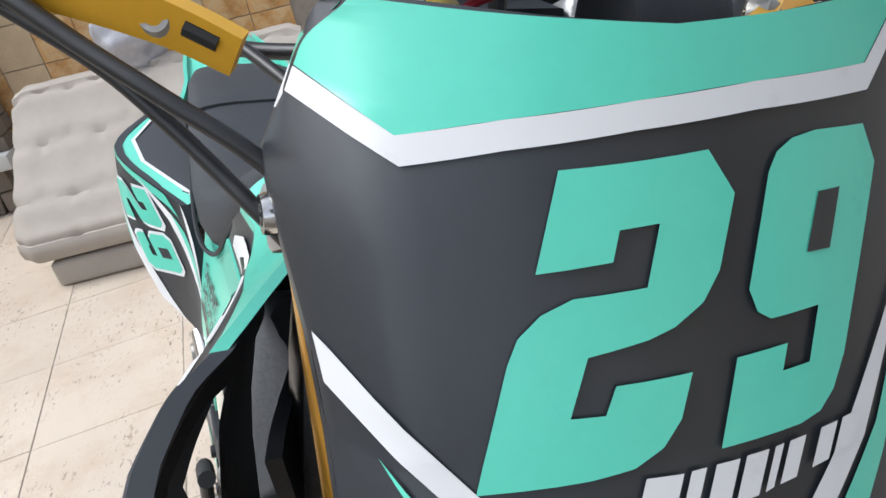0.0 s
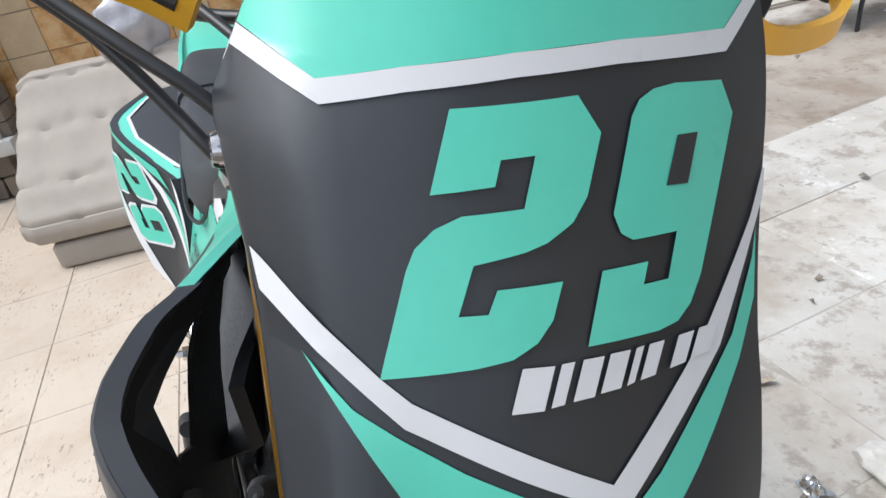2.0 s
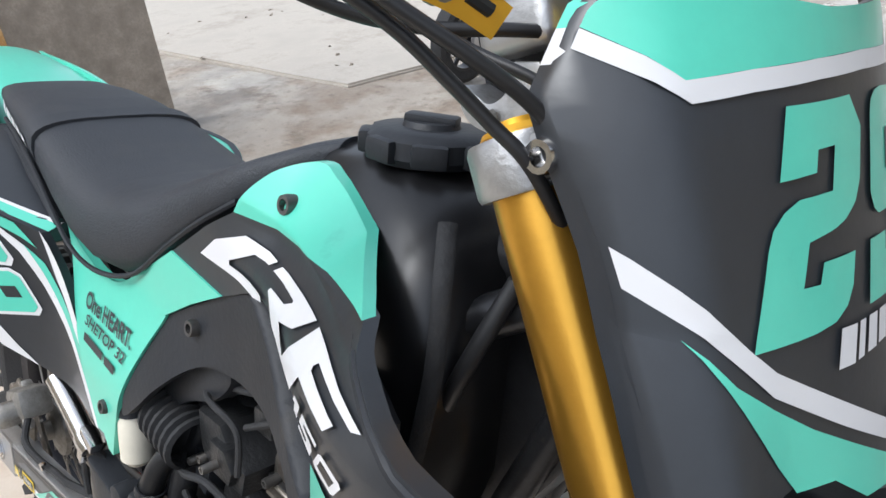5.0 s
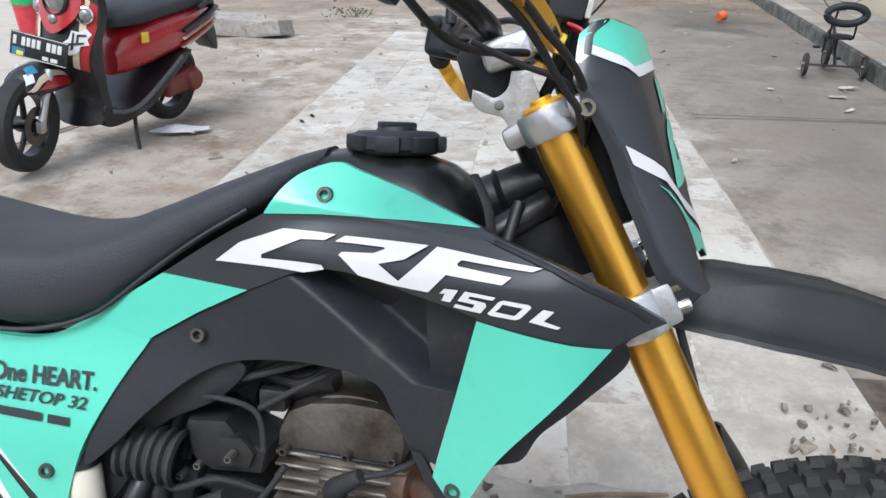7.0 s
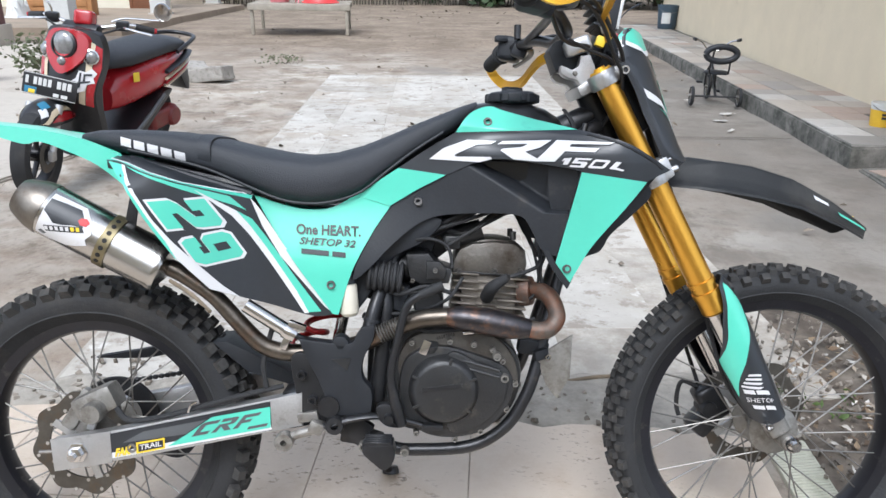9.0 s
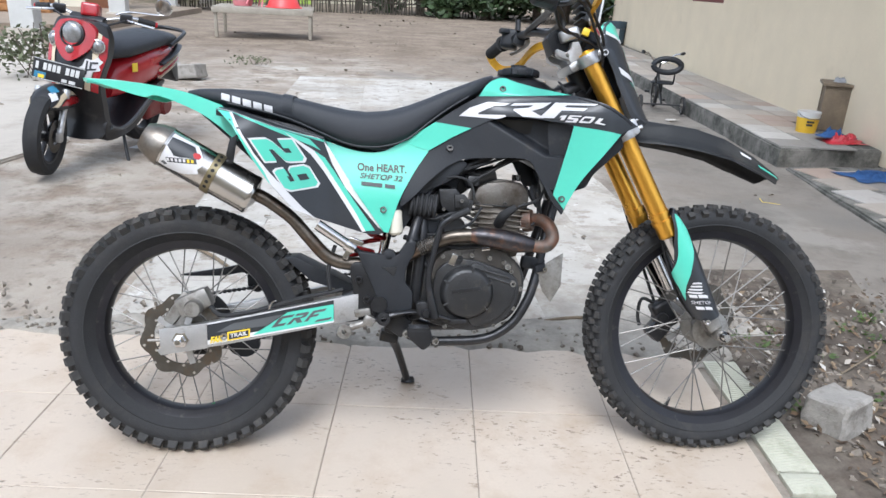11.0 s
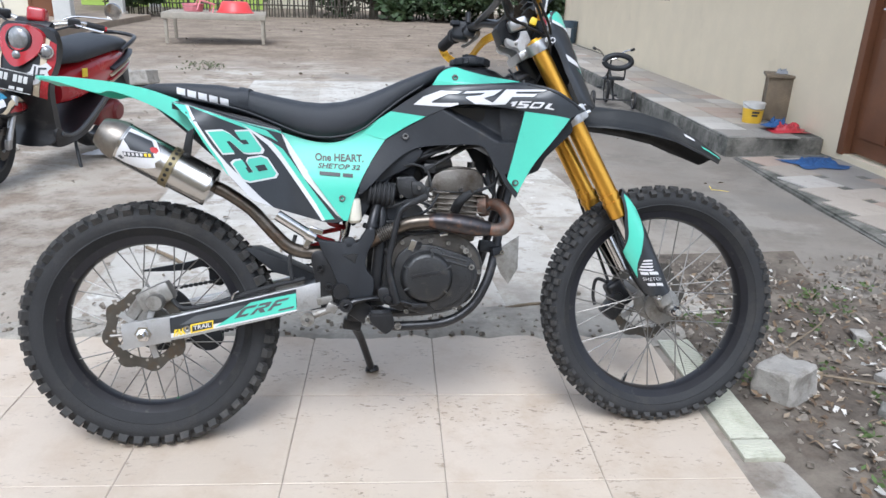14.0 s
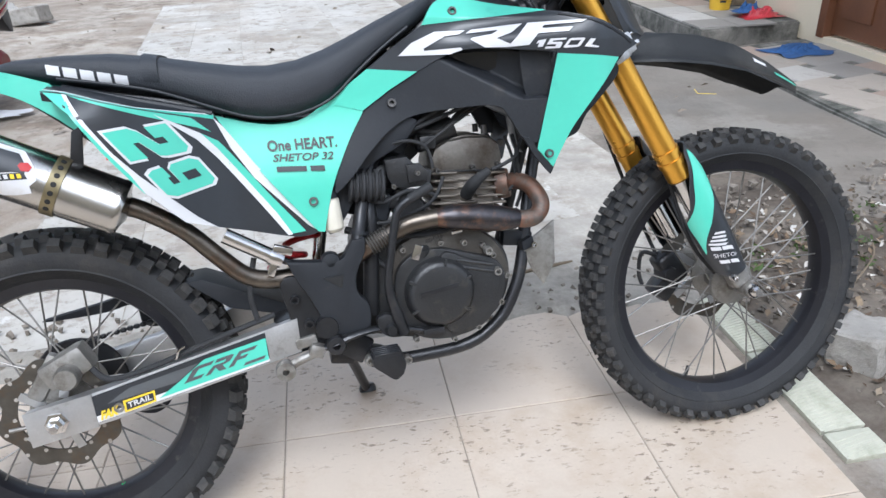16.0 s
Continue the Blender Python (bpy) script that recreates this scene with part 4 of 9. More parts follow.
# ---- frame, engine, exhaust ----
for side in (-1, 1):
    part("frame_tube", tube([(0.98, side * 0.03, 0.93), (0.9, side * 0.05, 0.88), (0.72, side * 0.055, 0.76), (0.60, side * 0.05, 0.69), (0.576, side * 0.075, 0.61), (0.574, side * 0.085, 0.575), (0.570, side * 0.09, 0.525), (0.556, side * 0.09, 0.40)], 0.015, 10, 5), DARKMETAL, bike)
    part("cradle_tube", tube([(0.985, side * 0.02, 0.86), (0.93, side * 0.035, 0.70), (0.895, side * 0.05, 0.58), (0.865, side * 0.075, 0.46), (0.842, side * 0.085, 0.40), (0.805, side * 0.088, 0.345), (0.74, side * 0.09, 0.308), (0.64, side * 0.09, 0.300), (0.59, side * 0.09, 0.304), (0.54, side * 0.088, 0.328), (0.5, side * 0.08, 0.345)], 0.0125, 10, 5), DARKMETAL, bike, "black tubular frame cradle")
    part("subframe_tube", tube([(0.56, side * 0.075, 0.76), (0.35, side * 0.08, 0.80), (0.12, side * 0.07, 0.85)], 0.01, 8, 5), DARKMETAL, bike)
part("head_tube", tube([(0.964, 0, 0.995), (1.03, 0, 0.86)], 0.027, 16, 1), DARKMETAL, bike)
part("frame_spar", tube([(0.985, 0, 0.955), (0.94, 0, 0.937), (0.86, 0, 0.895)], [0.024, 0.024, 0.03], 16, 4), DARKMETAL, bike, "black welded frame spar")
part("weld_bead", lathe([(0.0245, -0.004), (0.0285, 0), (0.0245, 0.004)], (0.93, 0, 0.932), (0.9, 0, 0.4), 18, True), DARKMETAL, bike)
part("frame_gusset", prism(outline([(0.875, 0.87), (0.93, 0.91), (0.985, 0.92), (1.01, 0.86), (0.95, 0.74), (0.90, 0.66), (0.88, 0.75)]), -0.024, 0.024, 0.004), DARKMETAL, bike)
CASE = pm("grimy_casing", (0.075, 0.068, 0.058), 0.55, 0.3, var=0.3, scale=16, bump=0.3, dirt=(0.05, 0.04, 0.03), dirt_amount=0.5, dirt_scale=18)
engine = part("engine", merge(prism(outline([(0.575, 0.50), (0.62, 0.545), (0.74, 0.545), (0.82, 0.50), (0.835, 0.43), (0.80, 0.36), (0.72, 0.335), (0.60, 0.345), (0.565, 0.42)]), -0.085, 0.085, 0.008),
                              prism(outline([(0.545, 0.55), (0.60, 0.56), (0.63, 0.47), (0.6, 0.37), (0.54, 0.36)]), -0.06, 0.06, 0.008)), ENGINE, bike, "black and grey air-cooled engine block")
casing = part("upper_casing", prism(outline([(0.598, 0.47), (0.612, 0.515), (0.64, 0.535), (0.70, 0.548), (0.76, 0.54), (0.80, 0.515), (0.825, 0.47), (0.815, 0.42), (0.70, 0.42), (0.62, 0.42)]), -0.104, -0.07, 0.006), CASE, engine, "grimy grey upper crankcase")
COVEROUT = [(0.602, 0.45), (0.611, 0.483), (0.63, 0.502), (0.658, 0.513), (0.700, 0.512), (0.748, 0.497), (0.80, 0.476), (0.818, 0.44), (0.807, 0.395), (0.765, 0.349), (0.705, 0.334), (0.655, 0.340), (0.622, 0.363), (0.604, 0.40)]
clutch = part("clutch_cover", merge(prism(outline(COVEROUT), -0.116, -0.08, 0.007), prism(outline([(0.695, 0.503), (0.745, 0.488), (0.792, 0.468), (0.806, 0.44), (0.795, 0.402), (0.757, 0.363), (0.70, 0.348), (0.68, 0.42)]), -0.124, -0.11, 0.006),
                                    lathe([(0, -0.139), (0.050, -0.138), (0.056, -0.1365), (0.060, -0.133), (0.067, -0.122), (0.069, -0.1)], (0.686, 0, 0.431), (0, 1, 0), 44)), ENGINE, engine, "black clutch cover with a raised round cap")
for a0 in (78, 24, -38, -152, 152):
    a = radians(a0)
    part("cover_rib", box((0.020, 0.006, 0.006), Matrix.Translation((0.686 + 0.057 * math.cos(a), -0.1345, 0.431 + 0.057 * math.sin(a))) @ pose(0, 0, 0, 0, -math.degrees(a), 0), 0.002), ENGINE, clutch)
for z0, z1 in ((0.489, 0.470), (0.476, 0.457)):
    part("cover_rib", tube([(0.722, -0.1235, z0), (0.79, -0.1235, z1)], 0.0035, 8, 1), ENGINE, clutch)
part("badge_bar", box((0.075, 0.002, 0.009), pose(0.682, -0.1392, 0.440, 0, -8, 0), 0.0008), DARKMETAL, clutch)
for x, z in ((0.625, 0.519), (0.697, 0.522), (0.742, 0.516), (0.778, 0.506), (0.797, 0.484), (0.822, 0.44), (0.806, 0.39), (0.757, 0.346), (0.708, 0.330), (0.634, 0.342)):
    bolt("case_bolt", (x, -0.104, z), (0, -1, 0), 0.0058, engine, CASTDULL)
for x, z in ((0.785, 0.497), (0.80, 0.455)):
    bolt("case_bolt", (x, -0.118, z), (0, -1, 0), 0.008, engine, CASTDULL)
part("oil_cap", lathe([(0, 0.012), (0.012, 0.011), (0.014, 0.008), (0.014, -0.006), (0, -0.006)], (0.662, -0.105, 0.508), (0.1, -0.5, 1), 16), ENGINE, engine)
part("cable_bracket", box((0.015, 0.003, 0.028), pose(0.650, -0.119, 0.512, 0, 22, 0), 0.001), CHROME, engine, "bright cable bracket")
part("clutch_cable", tube([(0.72, -0.1, 0.535), (0.76, -0.102, 0.542), (0.80, -0.1, 0.548), (0.86, -0.08, 0.56)], 0.0035, 8, 5), RUBBER, engine)
part("cable_adjuster", tube([(0.722, -0.1, 0.536), (0.742, -0.101, 0.539)], 0.006, 10, 1), CHROME, engine)
part("lever_spring", merge(*[lathe([(0.005, -0.0012), (0.0065, 0), (0.005, 0.0012)], (0.672 + 0.0045 * i, -0.1, 0.526 + 0.0012 * i), (1, 0, 0.25), 10) for i in range(8)]), BOLTDARK, engine)
# cylinder with two stacks of fins, leaning ahead
CT = pose(0.771, 0, 0.575, 0, 4, 0)
part("cylinder", box((0.112, 0.104, 0.13), CT @ pose(0, 0, 0.005), 0.012), CYL, engine, "oily grey alloy cylinder")
for i in range(8):
    z = -0.036 + 0.0145 * i
    part("cooling_fin", box((0.050, 0.134, 0.0042), CT @ pose(-0.0485, 0, z), 0.0014, 1), CYL, engine)
    part("cooling_fin", box((0.058, 0.134, 0.0042), CT @ pose(0.0445, 0, z - 0.003), 0.0014, 1), CYL, engine)
    part("cooling_fin", box((0.045, 0.116, 0.0042), CT @ pose(-0.004, 0, z), 0.0014, 1), CYL, engine)
HEADOUT = [(0.699, 0.644), (0.701, 0.668), (0.712, 0.692), (0.738, 0.704), (0.780, 0.708), (0.822, 0.704), (0.842, 0.688), (0.846, 0.662), (0.842, 0.634), (0.80, 0.634), (0.75, 0.642)]
head = part("cylinder_head", merge(prism(outline([(*p, 1) for p in HEADOUT]), -0.062, 0.062, 0.016), prism(outline([(0.722, 0.69), (0.745, 0.706), (0.78, 0.711), (0.815, 0.705), (0.83, 0.688), (0.80, 0.66), (0.745, 0.66)]), -0.05, 0.05, 0.012)), HEADALLOY, engine, "grey domed cylinder head cover with brown oil stains")
part("head_seam", box((0.146, 0.128, 0.0035), CT @ pose(-0.002, 0, 0.068), 0.001, 1), ENGINE, head)
for x in (0.713, 0.782, 0.832):
    bolt("head_bolt", (x, -0.064, 0.650), (0, -1, 0), 0.0052, head, BOLTDARK)
for x, y in ((0.735, -0.03), (0.82, -0.03), (0.735, 0.03), (0.82, 0.03)):
    bolt("head_bolt", (x, y, 0.711), (0, 0, 1), 0.006, head, BOLTDARK)
part("plug_cap", tube([(0.768, -0.060, 0.598), (0.776, -0.09, 0.622), (0.805, -0.1, 0.645)], [0.0135, 0.0125, 0.0075], 10, 4), RUBBER, engine)
part("plug_lead", tube([(0.81, -0.1, 0.645), (0.84, -0.1, 0.655), (0.865, -0.085, 0.668), (0.87, -0.05, 0.70)], 0.0038, 8, 5), RUBBER, engine)
part("sensor_lead", tube([(0.83, -0.06, 0.60), (0.855, -0.07, 0.60), (0.868, -0.06, 0.64), (0.855, -0.05, 0.70)], 0.003, 8, 5), RUBBER, engine)
part("throttle_body", merge(prism(outline([(0.612, 0.684, 1), (0.655, 0.686, 1), (0.672, 0.667), (0.700, 0.656, 1), (0.694, 0.628, 1), (0.64, 0.627, 1), (0.618, 0.642)]), -0.088, -0.01, 0.006), prism([(0.650, 0.672), (0.676, 0.672), (0.69, 0.655), (0.684, 0.638), (0.652, 0.638)], -0.096, -0.08, 0.004), lathe([(0.03, -0.05), (0.034, -0.04), (0.034, 0.04), (0.03, 0.05)], (0.6, -0.03, 0.655), (1, 0, 0.1), 18)), ENGINE, engine, "black throttle body")
part("intake_boot", lathe([q for i in range(6) for q in ((0.026, 0.0115 * i - 0.0045), (0.031, 0.0115 * i - 0.002), (0.031, 0.0115 * i + 0.002), (0.026, 0.0115 * i + 0.0045))], (0.545, -0.088, 0.645), (1, 0, -0.12), 18), RUBBER, engine, "ribbed black rubber intake boot")
part("airbox", prism(outline([(0.53, 0.70), (0.62, 0.755), (0.68, 0.75), (0.65, 0.71), (0.58, 0.67), (0.54, 0.60), (0.50, 0.56), (0.49, 0.62)]), -0.09, 0.09, 0.01), PLASTIC, bike)
part("coil_box", box((0.05, 0.04, 0.05), pose(0.59, -0.06, 0.60, 0, 15, 0), 0.006), PLASTIC, bike)
for pts, r in (([(0.62, -0.04, 0.755), (0.72, -0.05, 0.72), (0.78, -0.04, 0.755), (0.85, -0.04, 0.77)], 0.006), ([(0.545, -0.07, 0.66), (0.565, -0.09, 0.60), (0.57, -0.09, 0.52), (0.6, -0.09, 0.48)], 0.0055),
               ([(0.69, -0.08, 0.70), (0.74, -0.075, 0.73), (0.80, -0.06, 0.76)], 0.0035), ([(0.53, -0.06, 0.56), (0.57, -0.08, 0.55), (0.62, -0.08, 0.55), (0.66, -0.09, 0.56)], 0.007),
               ([(0.90, -0.05, 0.72), (0.87, -0.07, 0.66), (0.88, -0.06, 0.60), (0.87, -0.05, 0.56)], 0.0035), ([(0.56, 0.03, 0.58), (0.6, 0.0, 0.62), (0.66, -0.02, 0.62)], 0.006)):
    part("hose", tube(pts, r, 8, 6), RUBBER, bike)
part("starter_motor", merge(lathe([(0, -0.05), (0.026, -0.05), (0.03, -0.044), (0.03, 0.05), (0, 0.05)], (0.655, -0.02, 0.585), (0, 1, 0), 20), box((0.05, 0.03, 0.02), pose(0.64, -0.05, 0.60), 0.004)), ENGINE, engine, "black starter motor")
part("battery_box", box((0.15, 0.12, 0.17), pose(0.575, 0.035, 0.66, 0, 20, 0), 0.01), PLASTIC, bike)
part("engine_mount", prism([(0.62, 0.70), (0.70, 0.74), (0.72, 0.70), (0.66, 0.655), (0.63, 0.66)], 0.0, 0.05, 0.004), DARKMETAL, bike)
part("fuel_pump", merge(lathe([(0, -0.04), (0.02, -0.04), (0.022, -0.034), (0.022, 0.04), (0, 0.04)], (0.72, -0.03, 0.715), (1, 0, 0.3), 16), box((0.03, 0.03, 0.025), pose(0.70, -0.055, 0.705), 0.004)), ENGINE, bike)
for x, z, k in ((0.668, 0.656, 1), (0.625, 0.634, 1), (0.605, 0.62, 1)):
    bolt("body_screw", (x, -0.102 if x > 0.66 else -0.083, z), (0, -1, 0), 0.0045, engine, STEEL)
for pts, r in (([(0.60, -0.07, 0.70), (0.65, -0.095, 0.715), (0.69, -0.09, 0.70), (0.70, -0.095, 0.66)], 0.0032), ([(0.56, -0.07, 0.62), (0.60, -0.1, 0.61), (0.65, -0.1, 0.625), (0.70, -0.09, 0.61)], 0.004),
               ([(0.55, -0.05, 0.72), (0.60, -0.075, 0.725), (0.66, -0.08, 0.73), (0.73, -0.075, 0.75), (0.80, -0.07, 0.775)], 0.0038), ([(0.58, -0.09, 0.57), (0.63, -0.1, 0.575), (0.69, -0.1, 0.60), (0.72, -0.085, 0.64)], 0.0035),
               ([(0.61, -0.1, 0.55), (0.66, -0.105, 0.54), (0.72, -0.105, 0.545)], 0.0045)):
    part("hose", tube(pts, r, 8, 6), RUBBER, bike)
# exhaust: header swings out of the head, back past the cylinder, under the panel to the silencer
exhaust = part("header_pipe", tube([(0.838, -0.035, 0.605), (0.868, -0.06, 0.612), (0.888, -0.09, 0.602), (0.896, -0.118, 0.574), (0.88, -0.133, 0.554), (0.856, -0.138, 0.551), (0.84, -0.137, 0.555)], 0.0165, 14, 6), RUST, bike, "rusty header pipe")
part("header_flange", lathe([(0.018, -0.012), (0.028, -0.012), (0.03, 0.0), (0.028, 0.012), (0.018, 0.014)], (0.846, -0.045, 0.608), (0.9, -0.4, 0.1), 18, True), RUST, exhaust)
part("resonator", tube([(0.845, -0.137, 0.554), (0.81, -0.136, 0.558), (0.765, -0.134, 0.566), (0.72, -0.132, 0.572), (0.69, -0.13, 0.574)], [0.0165, 0.024, 0.0255, 0.0235, 0.0165], 16, 6), BLUED, exhaust, "blued steel resonator")
part("mid_pipe", tube([(0.695, -0.13, 0.574), (0.64, -0.125, 0.568), (0.585, -0.115, 0.545), (0.53, -0.1, 0.515), (0.47, -0.095, 0.50), (0.40, -0.1, 0.495), (0.345, -0.105, 0.51), (0.30, -0.107, 0.555), (0.255, -0.107, 0.605), (0.20, -0.107, 0.645), (0.17, -0.107, 0.66)],
                      [0.017, 0.017, 0.017, 0.017, 0.017, 0.017, 0.0165, 0.016, 0.0155, 0.016, 0.017], 14, 5), HEATED, exhaust, "heat-stained exhaust pipe")
part("pipe_spring", merge(*[lathe([(0.0175, -0.0015), (0.0195, 0), (0.0175, 0.0015)], (0.60 - 0.005 * i, -0.118, 0.552 - 0.0022 * i), (1, 0, 0.45), 14) for i in range(8)]), STEEL, exhaust)
part("link_sleeve", tube([(0.318, -0.125, 0.592), (0.345, -0.123, 0.574), (0.392, -0.12, 0.543)], 0.0135, 14, 4), CHROME, exhaust, "bright turned sleeve beside the link pipe")
part("sleeve_cap", merge(lathe([(0, -0.012), (0.016, -0.012), (0.017, 0.0), (0.015, 0.012), (0, 0.012)], (0.398, -0.119, 0.539), (0.8, 0.03, -0.5), 12), box((0.034, 0.016, 0.014), pose(0.412, -0.122, 0.552, 0, 20, 0), 0.003), box((0.014, 0.014, 0.034), pose(0.392, -0.124, 0.525, 0, 25, 0), 0.003)), CHROME, exhaust)
part("sleeve_rod", tube([(0.40, -0.118, 0.538), (0.445, -0.11, 0.512), (0.47, -0.105, 0.50)], 0.006, 8, 3), DARKMETAL, exhaust)
sd = Vector((0.23, 0.022, -0.128)).normalized()
s0 = Vector((-0.066, -0.128, 0.784))
muff = part("silencer", lathe([(0.0, 0.0), (0.02, -0.002), (0.024, -0.012), (0.03, -0.014), (0.034, -0.008), (0.044, 0.016), (0.0475, 0.036), (0.048, 0.04), (0.0475, 0.042), (0.0475, 0.252), (0.0483, 0.254), (0.0483, 0.260), (0.0465, 0.264), (0.03, 0.268), (0.018, 0.274), (0.0, 0.274)], s0, sd, 40), BRUSHED, exhaust, "brushed steel silencer with stickers")
part("end_cone", lathe([(0.024, -0.014), (0.031, -0.0155), (0.0355, -0.009), (0.0455, 0.016), (0.049, 0.036), (0.0488, 0.04)], s0, sd, 40), CONE, muff, "dull steel end cone")
part("muffler_strap", lathe([(0.048, 0.15), (0.0505, 0.15), (0.0505, 0.17), (0.048, 0.17)], s0, sd, 40, True), BRASS, muff, "perforated brass strap")
mm = axis_frame(s0, sd)


def muff_skin(u, v, lift):
    return mm @ Vector(((0.048 + lift) * math.cos(v), (0.048 + lift) * math.sin(v), u))


def facing(y, z):
    """The angle round the silencer at which its skin faces that way."""
    d = (mm.to_3x3().inverted() @ Vector((0, y, z)))
    return math.atan2(d.y, d.x)


fa = facing(-1, 0.25)
STICK = [(((0.046, 1.0), (0.046, -0.75), (0.105, -0.8), (0.125, -0.35), (0.136, 0.05), (0.13, 0.3), (0.136, 0.5), (0.118, 0.75), (0.10, 0.95), (0.07, 1.05)), WHITE, 0.0008),
         (((0.047, 0.0), (0.047, -0.5), (0.075, -0.58), (0.10, -0.62), (0.112, -0.35), (0.118, -0.05), (0.10, 0.05), (0.085, 0.2), (0.07, 0.28), (0.058, 0.12)), BLACK, 0.0012),
         (((0.056, 0.52), (0.064, 0.70), (0.124, 0.1), (0.116, -0.06)), BLACK, 0.0012), (((0.105, -0.2), (0.112, -0.08), (0.122, -0.12), (0.124, -0.3), (0.116, -0.4), (0.107, -0.32)), REDP, 0.0018),
         (((0.05, -0.55), (0.10, -0.68), (0.10, -0.74), (0.05, -0.62)), WHITE, 0.0017), (((0.05, 0.85), (0.06, 0.93), (0.066, 0.8), (0.055, 0.72)), GREYD, 0.0012)]
for i in range(7):
    k = i / 7
    STICK.append((((0.0585 + 0.057 * k, 0.53 - 0.55 * k), (0.0625 + 0.057 * k, 0.65 - 0.55 * k), (0.0675 + 0.057 * k, 0.60 - 0.55 * k), (0.0635 + 0.057 * k, 0.48 - 0.55 * k)), YELLOW if i > 4 else WHITE, 0.0017))
for poly, material, lift in STICK:
    part("sticker", sheet([[(u, fa + v) for u, v in poly]], muff_skin, 0.12, 0.0, lift), material, muff)
for i in range(7):
    p, q = muff_skin(0.16, fa - 0.9 + 0.3 * i, 0.0022), muff_skin(0.16, fa - 0.9 + 0.3 * i, 0.01)
    part("strap_hole", lathe([(0, 0.0015), (0.0042, 0.0012), (0.0046, 0.0), (0, -0.001)], p, q - p, 10), HOLEBLACK, muff)
part("silencer_hanger", prism([(0.112, 0.79), (0.13, 0.80), (0.12, 0.735), (0.098, 0.73)], -0.12, -0.115, 0.001), DARKMETAL, exhaust)

# ---- swingarm, shock, pegs, stand ----
swing = part("swingarm", merge(*[prism([(-0.055, 0.327), (-0.05, 0.27), (0.09, 0.292), (0.42, 0.36), (0.42, 0.425), (0.08, 0.352)], s - 0.014, s + 0.014, 0.004) for s in (-0.112, 0.112)]), ALU, bike, "silver box-section swingarm with decals")
part("swing_pivot", merge(box((0.1, 0.24, 0.07), pose(0.43, 0, 0.392, 0, -11, 0), 0.01), lathe([(0, -0.135), (0.02, -0.135), (0.022, -0.12), (0.022, 0.12), (0.02, 0.135), (0, 0.135)], (0.47, 0, 0.40), (0, 1, 0), 20)), DARKMETAL, swing)


def arm_skin(u, v, lift):
    return Vector((u, -0.1262 - lift, v))


for poly, material, lift in (([(0.055, 0.342), (0.36, 0.408), (0.362, 0.352), (0.055, 0.292)], BLACK, 0.0006), ([(0.057, 0.305), (0.36, 0.364), (0.362, 0.353), (0.057, 0.293)], WHITE, 0.001),
                             ([(0.08, 0.325), (0.2, 0.343), (0.24, 0.372), (0.12, 0.348)], GREYD, 0.001), ([(0.165, 0.319), (0.36, 0.357), (0.36, 0.398), (0.25, 0.377), (0.205, 0.345)], MINT, 0.0014),
                             ([(0.106, 0.304), (0.16, 0.315), (0.16, 0.336), (0.106, 0.326)], YELLOW, 0.0018), ([(0.110, 0.308), (0.157, 0.318), (0.157, 0.332), (0.110, 0.323)], BLACK, 0.0022)):
    part("decal", sheet([poly], arm_skin, 0.1, 0.0, lift), material, swing)
GLYPHS = ([(0.02, 0.15), (0, 0), (0.27, 0), (0.30, 0.25), (0.12, 0.25), (0.17, 0.75), (0.36, 0.75), (0.39, 1), (0.12, 1), (0.06, 0.85)],
          [(0.33, 0), (0.42, 0), (0.46, 0.4), (0.56, 0), (0.67, 0), (0.57, 0.42), (0.68, 0.5), (0.71, 0.9), (0.66, 1), (0.43, 1), (0.42, 0.75), (0.60, 0.75), (0.58, 0.6), (0.41, 0.6)],
          [(0.70, 0), (0.79, 0), (0.81, 0.35), (0.95, 0.35), (0.97, 0.58), (0.83, 0.58), (0.85, 0.75), (1.05, 0.75), (1.08, 1), (0.78, 1)])
for poly in GLYPHS:
    part("badge_shape", sheet([[(0.210 + 0.112 * a + 0.014 * b, 0.338 + 0.0225 * a + 0.026 * b) for a, b in poly]], arm_skin, 0.1, 0.0, 0.0019), GREYD, swing, "dark angular badge shape")
part("badge_mark", sheet([[(0.315, 0.353), (0.352, 0.3605), (0.356, 0.3665), (0.319, 0.359)]], arm_skin, 0.1, 0.0, 0.0019), GREYD, swing)
part("lettering", text_mesh("TRAIL", lambda u, v: arm_skin(0.113 + 0.041 * u, 0.3125 + 0.0082 * u + 0.0135 * v, 0.0028), bold=0.02), WHITE, swing)
part("lettering", text_mesh("FAK", lambda u, v: arm_skin(0.0655 + 0.030 * u + 0.004 * v, 0.2985 + 0.0062 * u + 0.0215 * v, 0.0026), bold=0.05), YELLOW, swing, "yellow block lettering")
part("axle_plate", prism([(-0.055, 0.331), (-0.05, 0.268), (0.06, 0.286), (0.058, 0.348)], -0.1285, -0.124, 0.0015), ALU, swing)
part("axle_nut", lathe([(0, 0.028), (0.007, 0.028), (0.008, 0.018), (0.014, 0.016), (0.014, 0.004), (0.02, 0.003), (0.02, -0.002), (0, -0.002)], (RX + 0.005, -0.128, RZ), (0, -1, 0), 6), CHROME, swing)
part("chain_adjuster", tube([(-0.085, -0.112, RZ - 0.006), (-0.045, -0.112, RZ - 0.004)], 0.004, 8, 1), STEEL, swing)
part("peg_hole", lathe([(0.004, 0.0), (0.009, 0.001), (0.009, -0.002), (0.004, -0.002)], (0.098, -0.1285, 0.315), (0, -1, 0), 14, True), STEEL, swing)
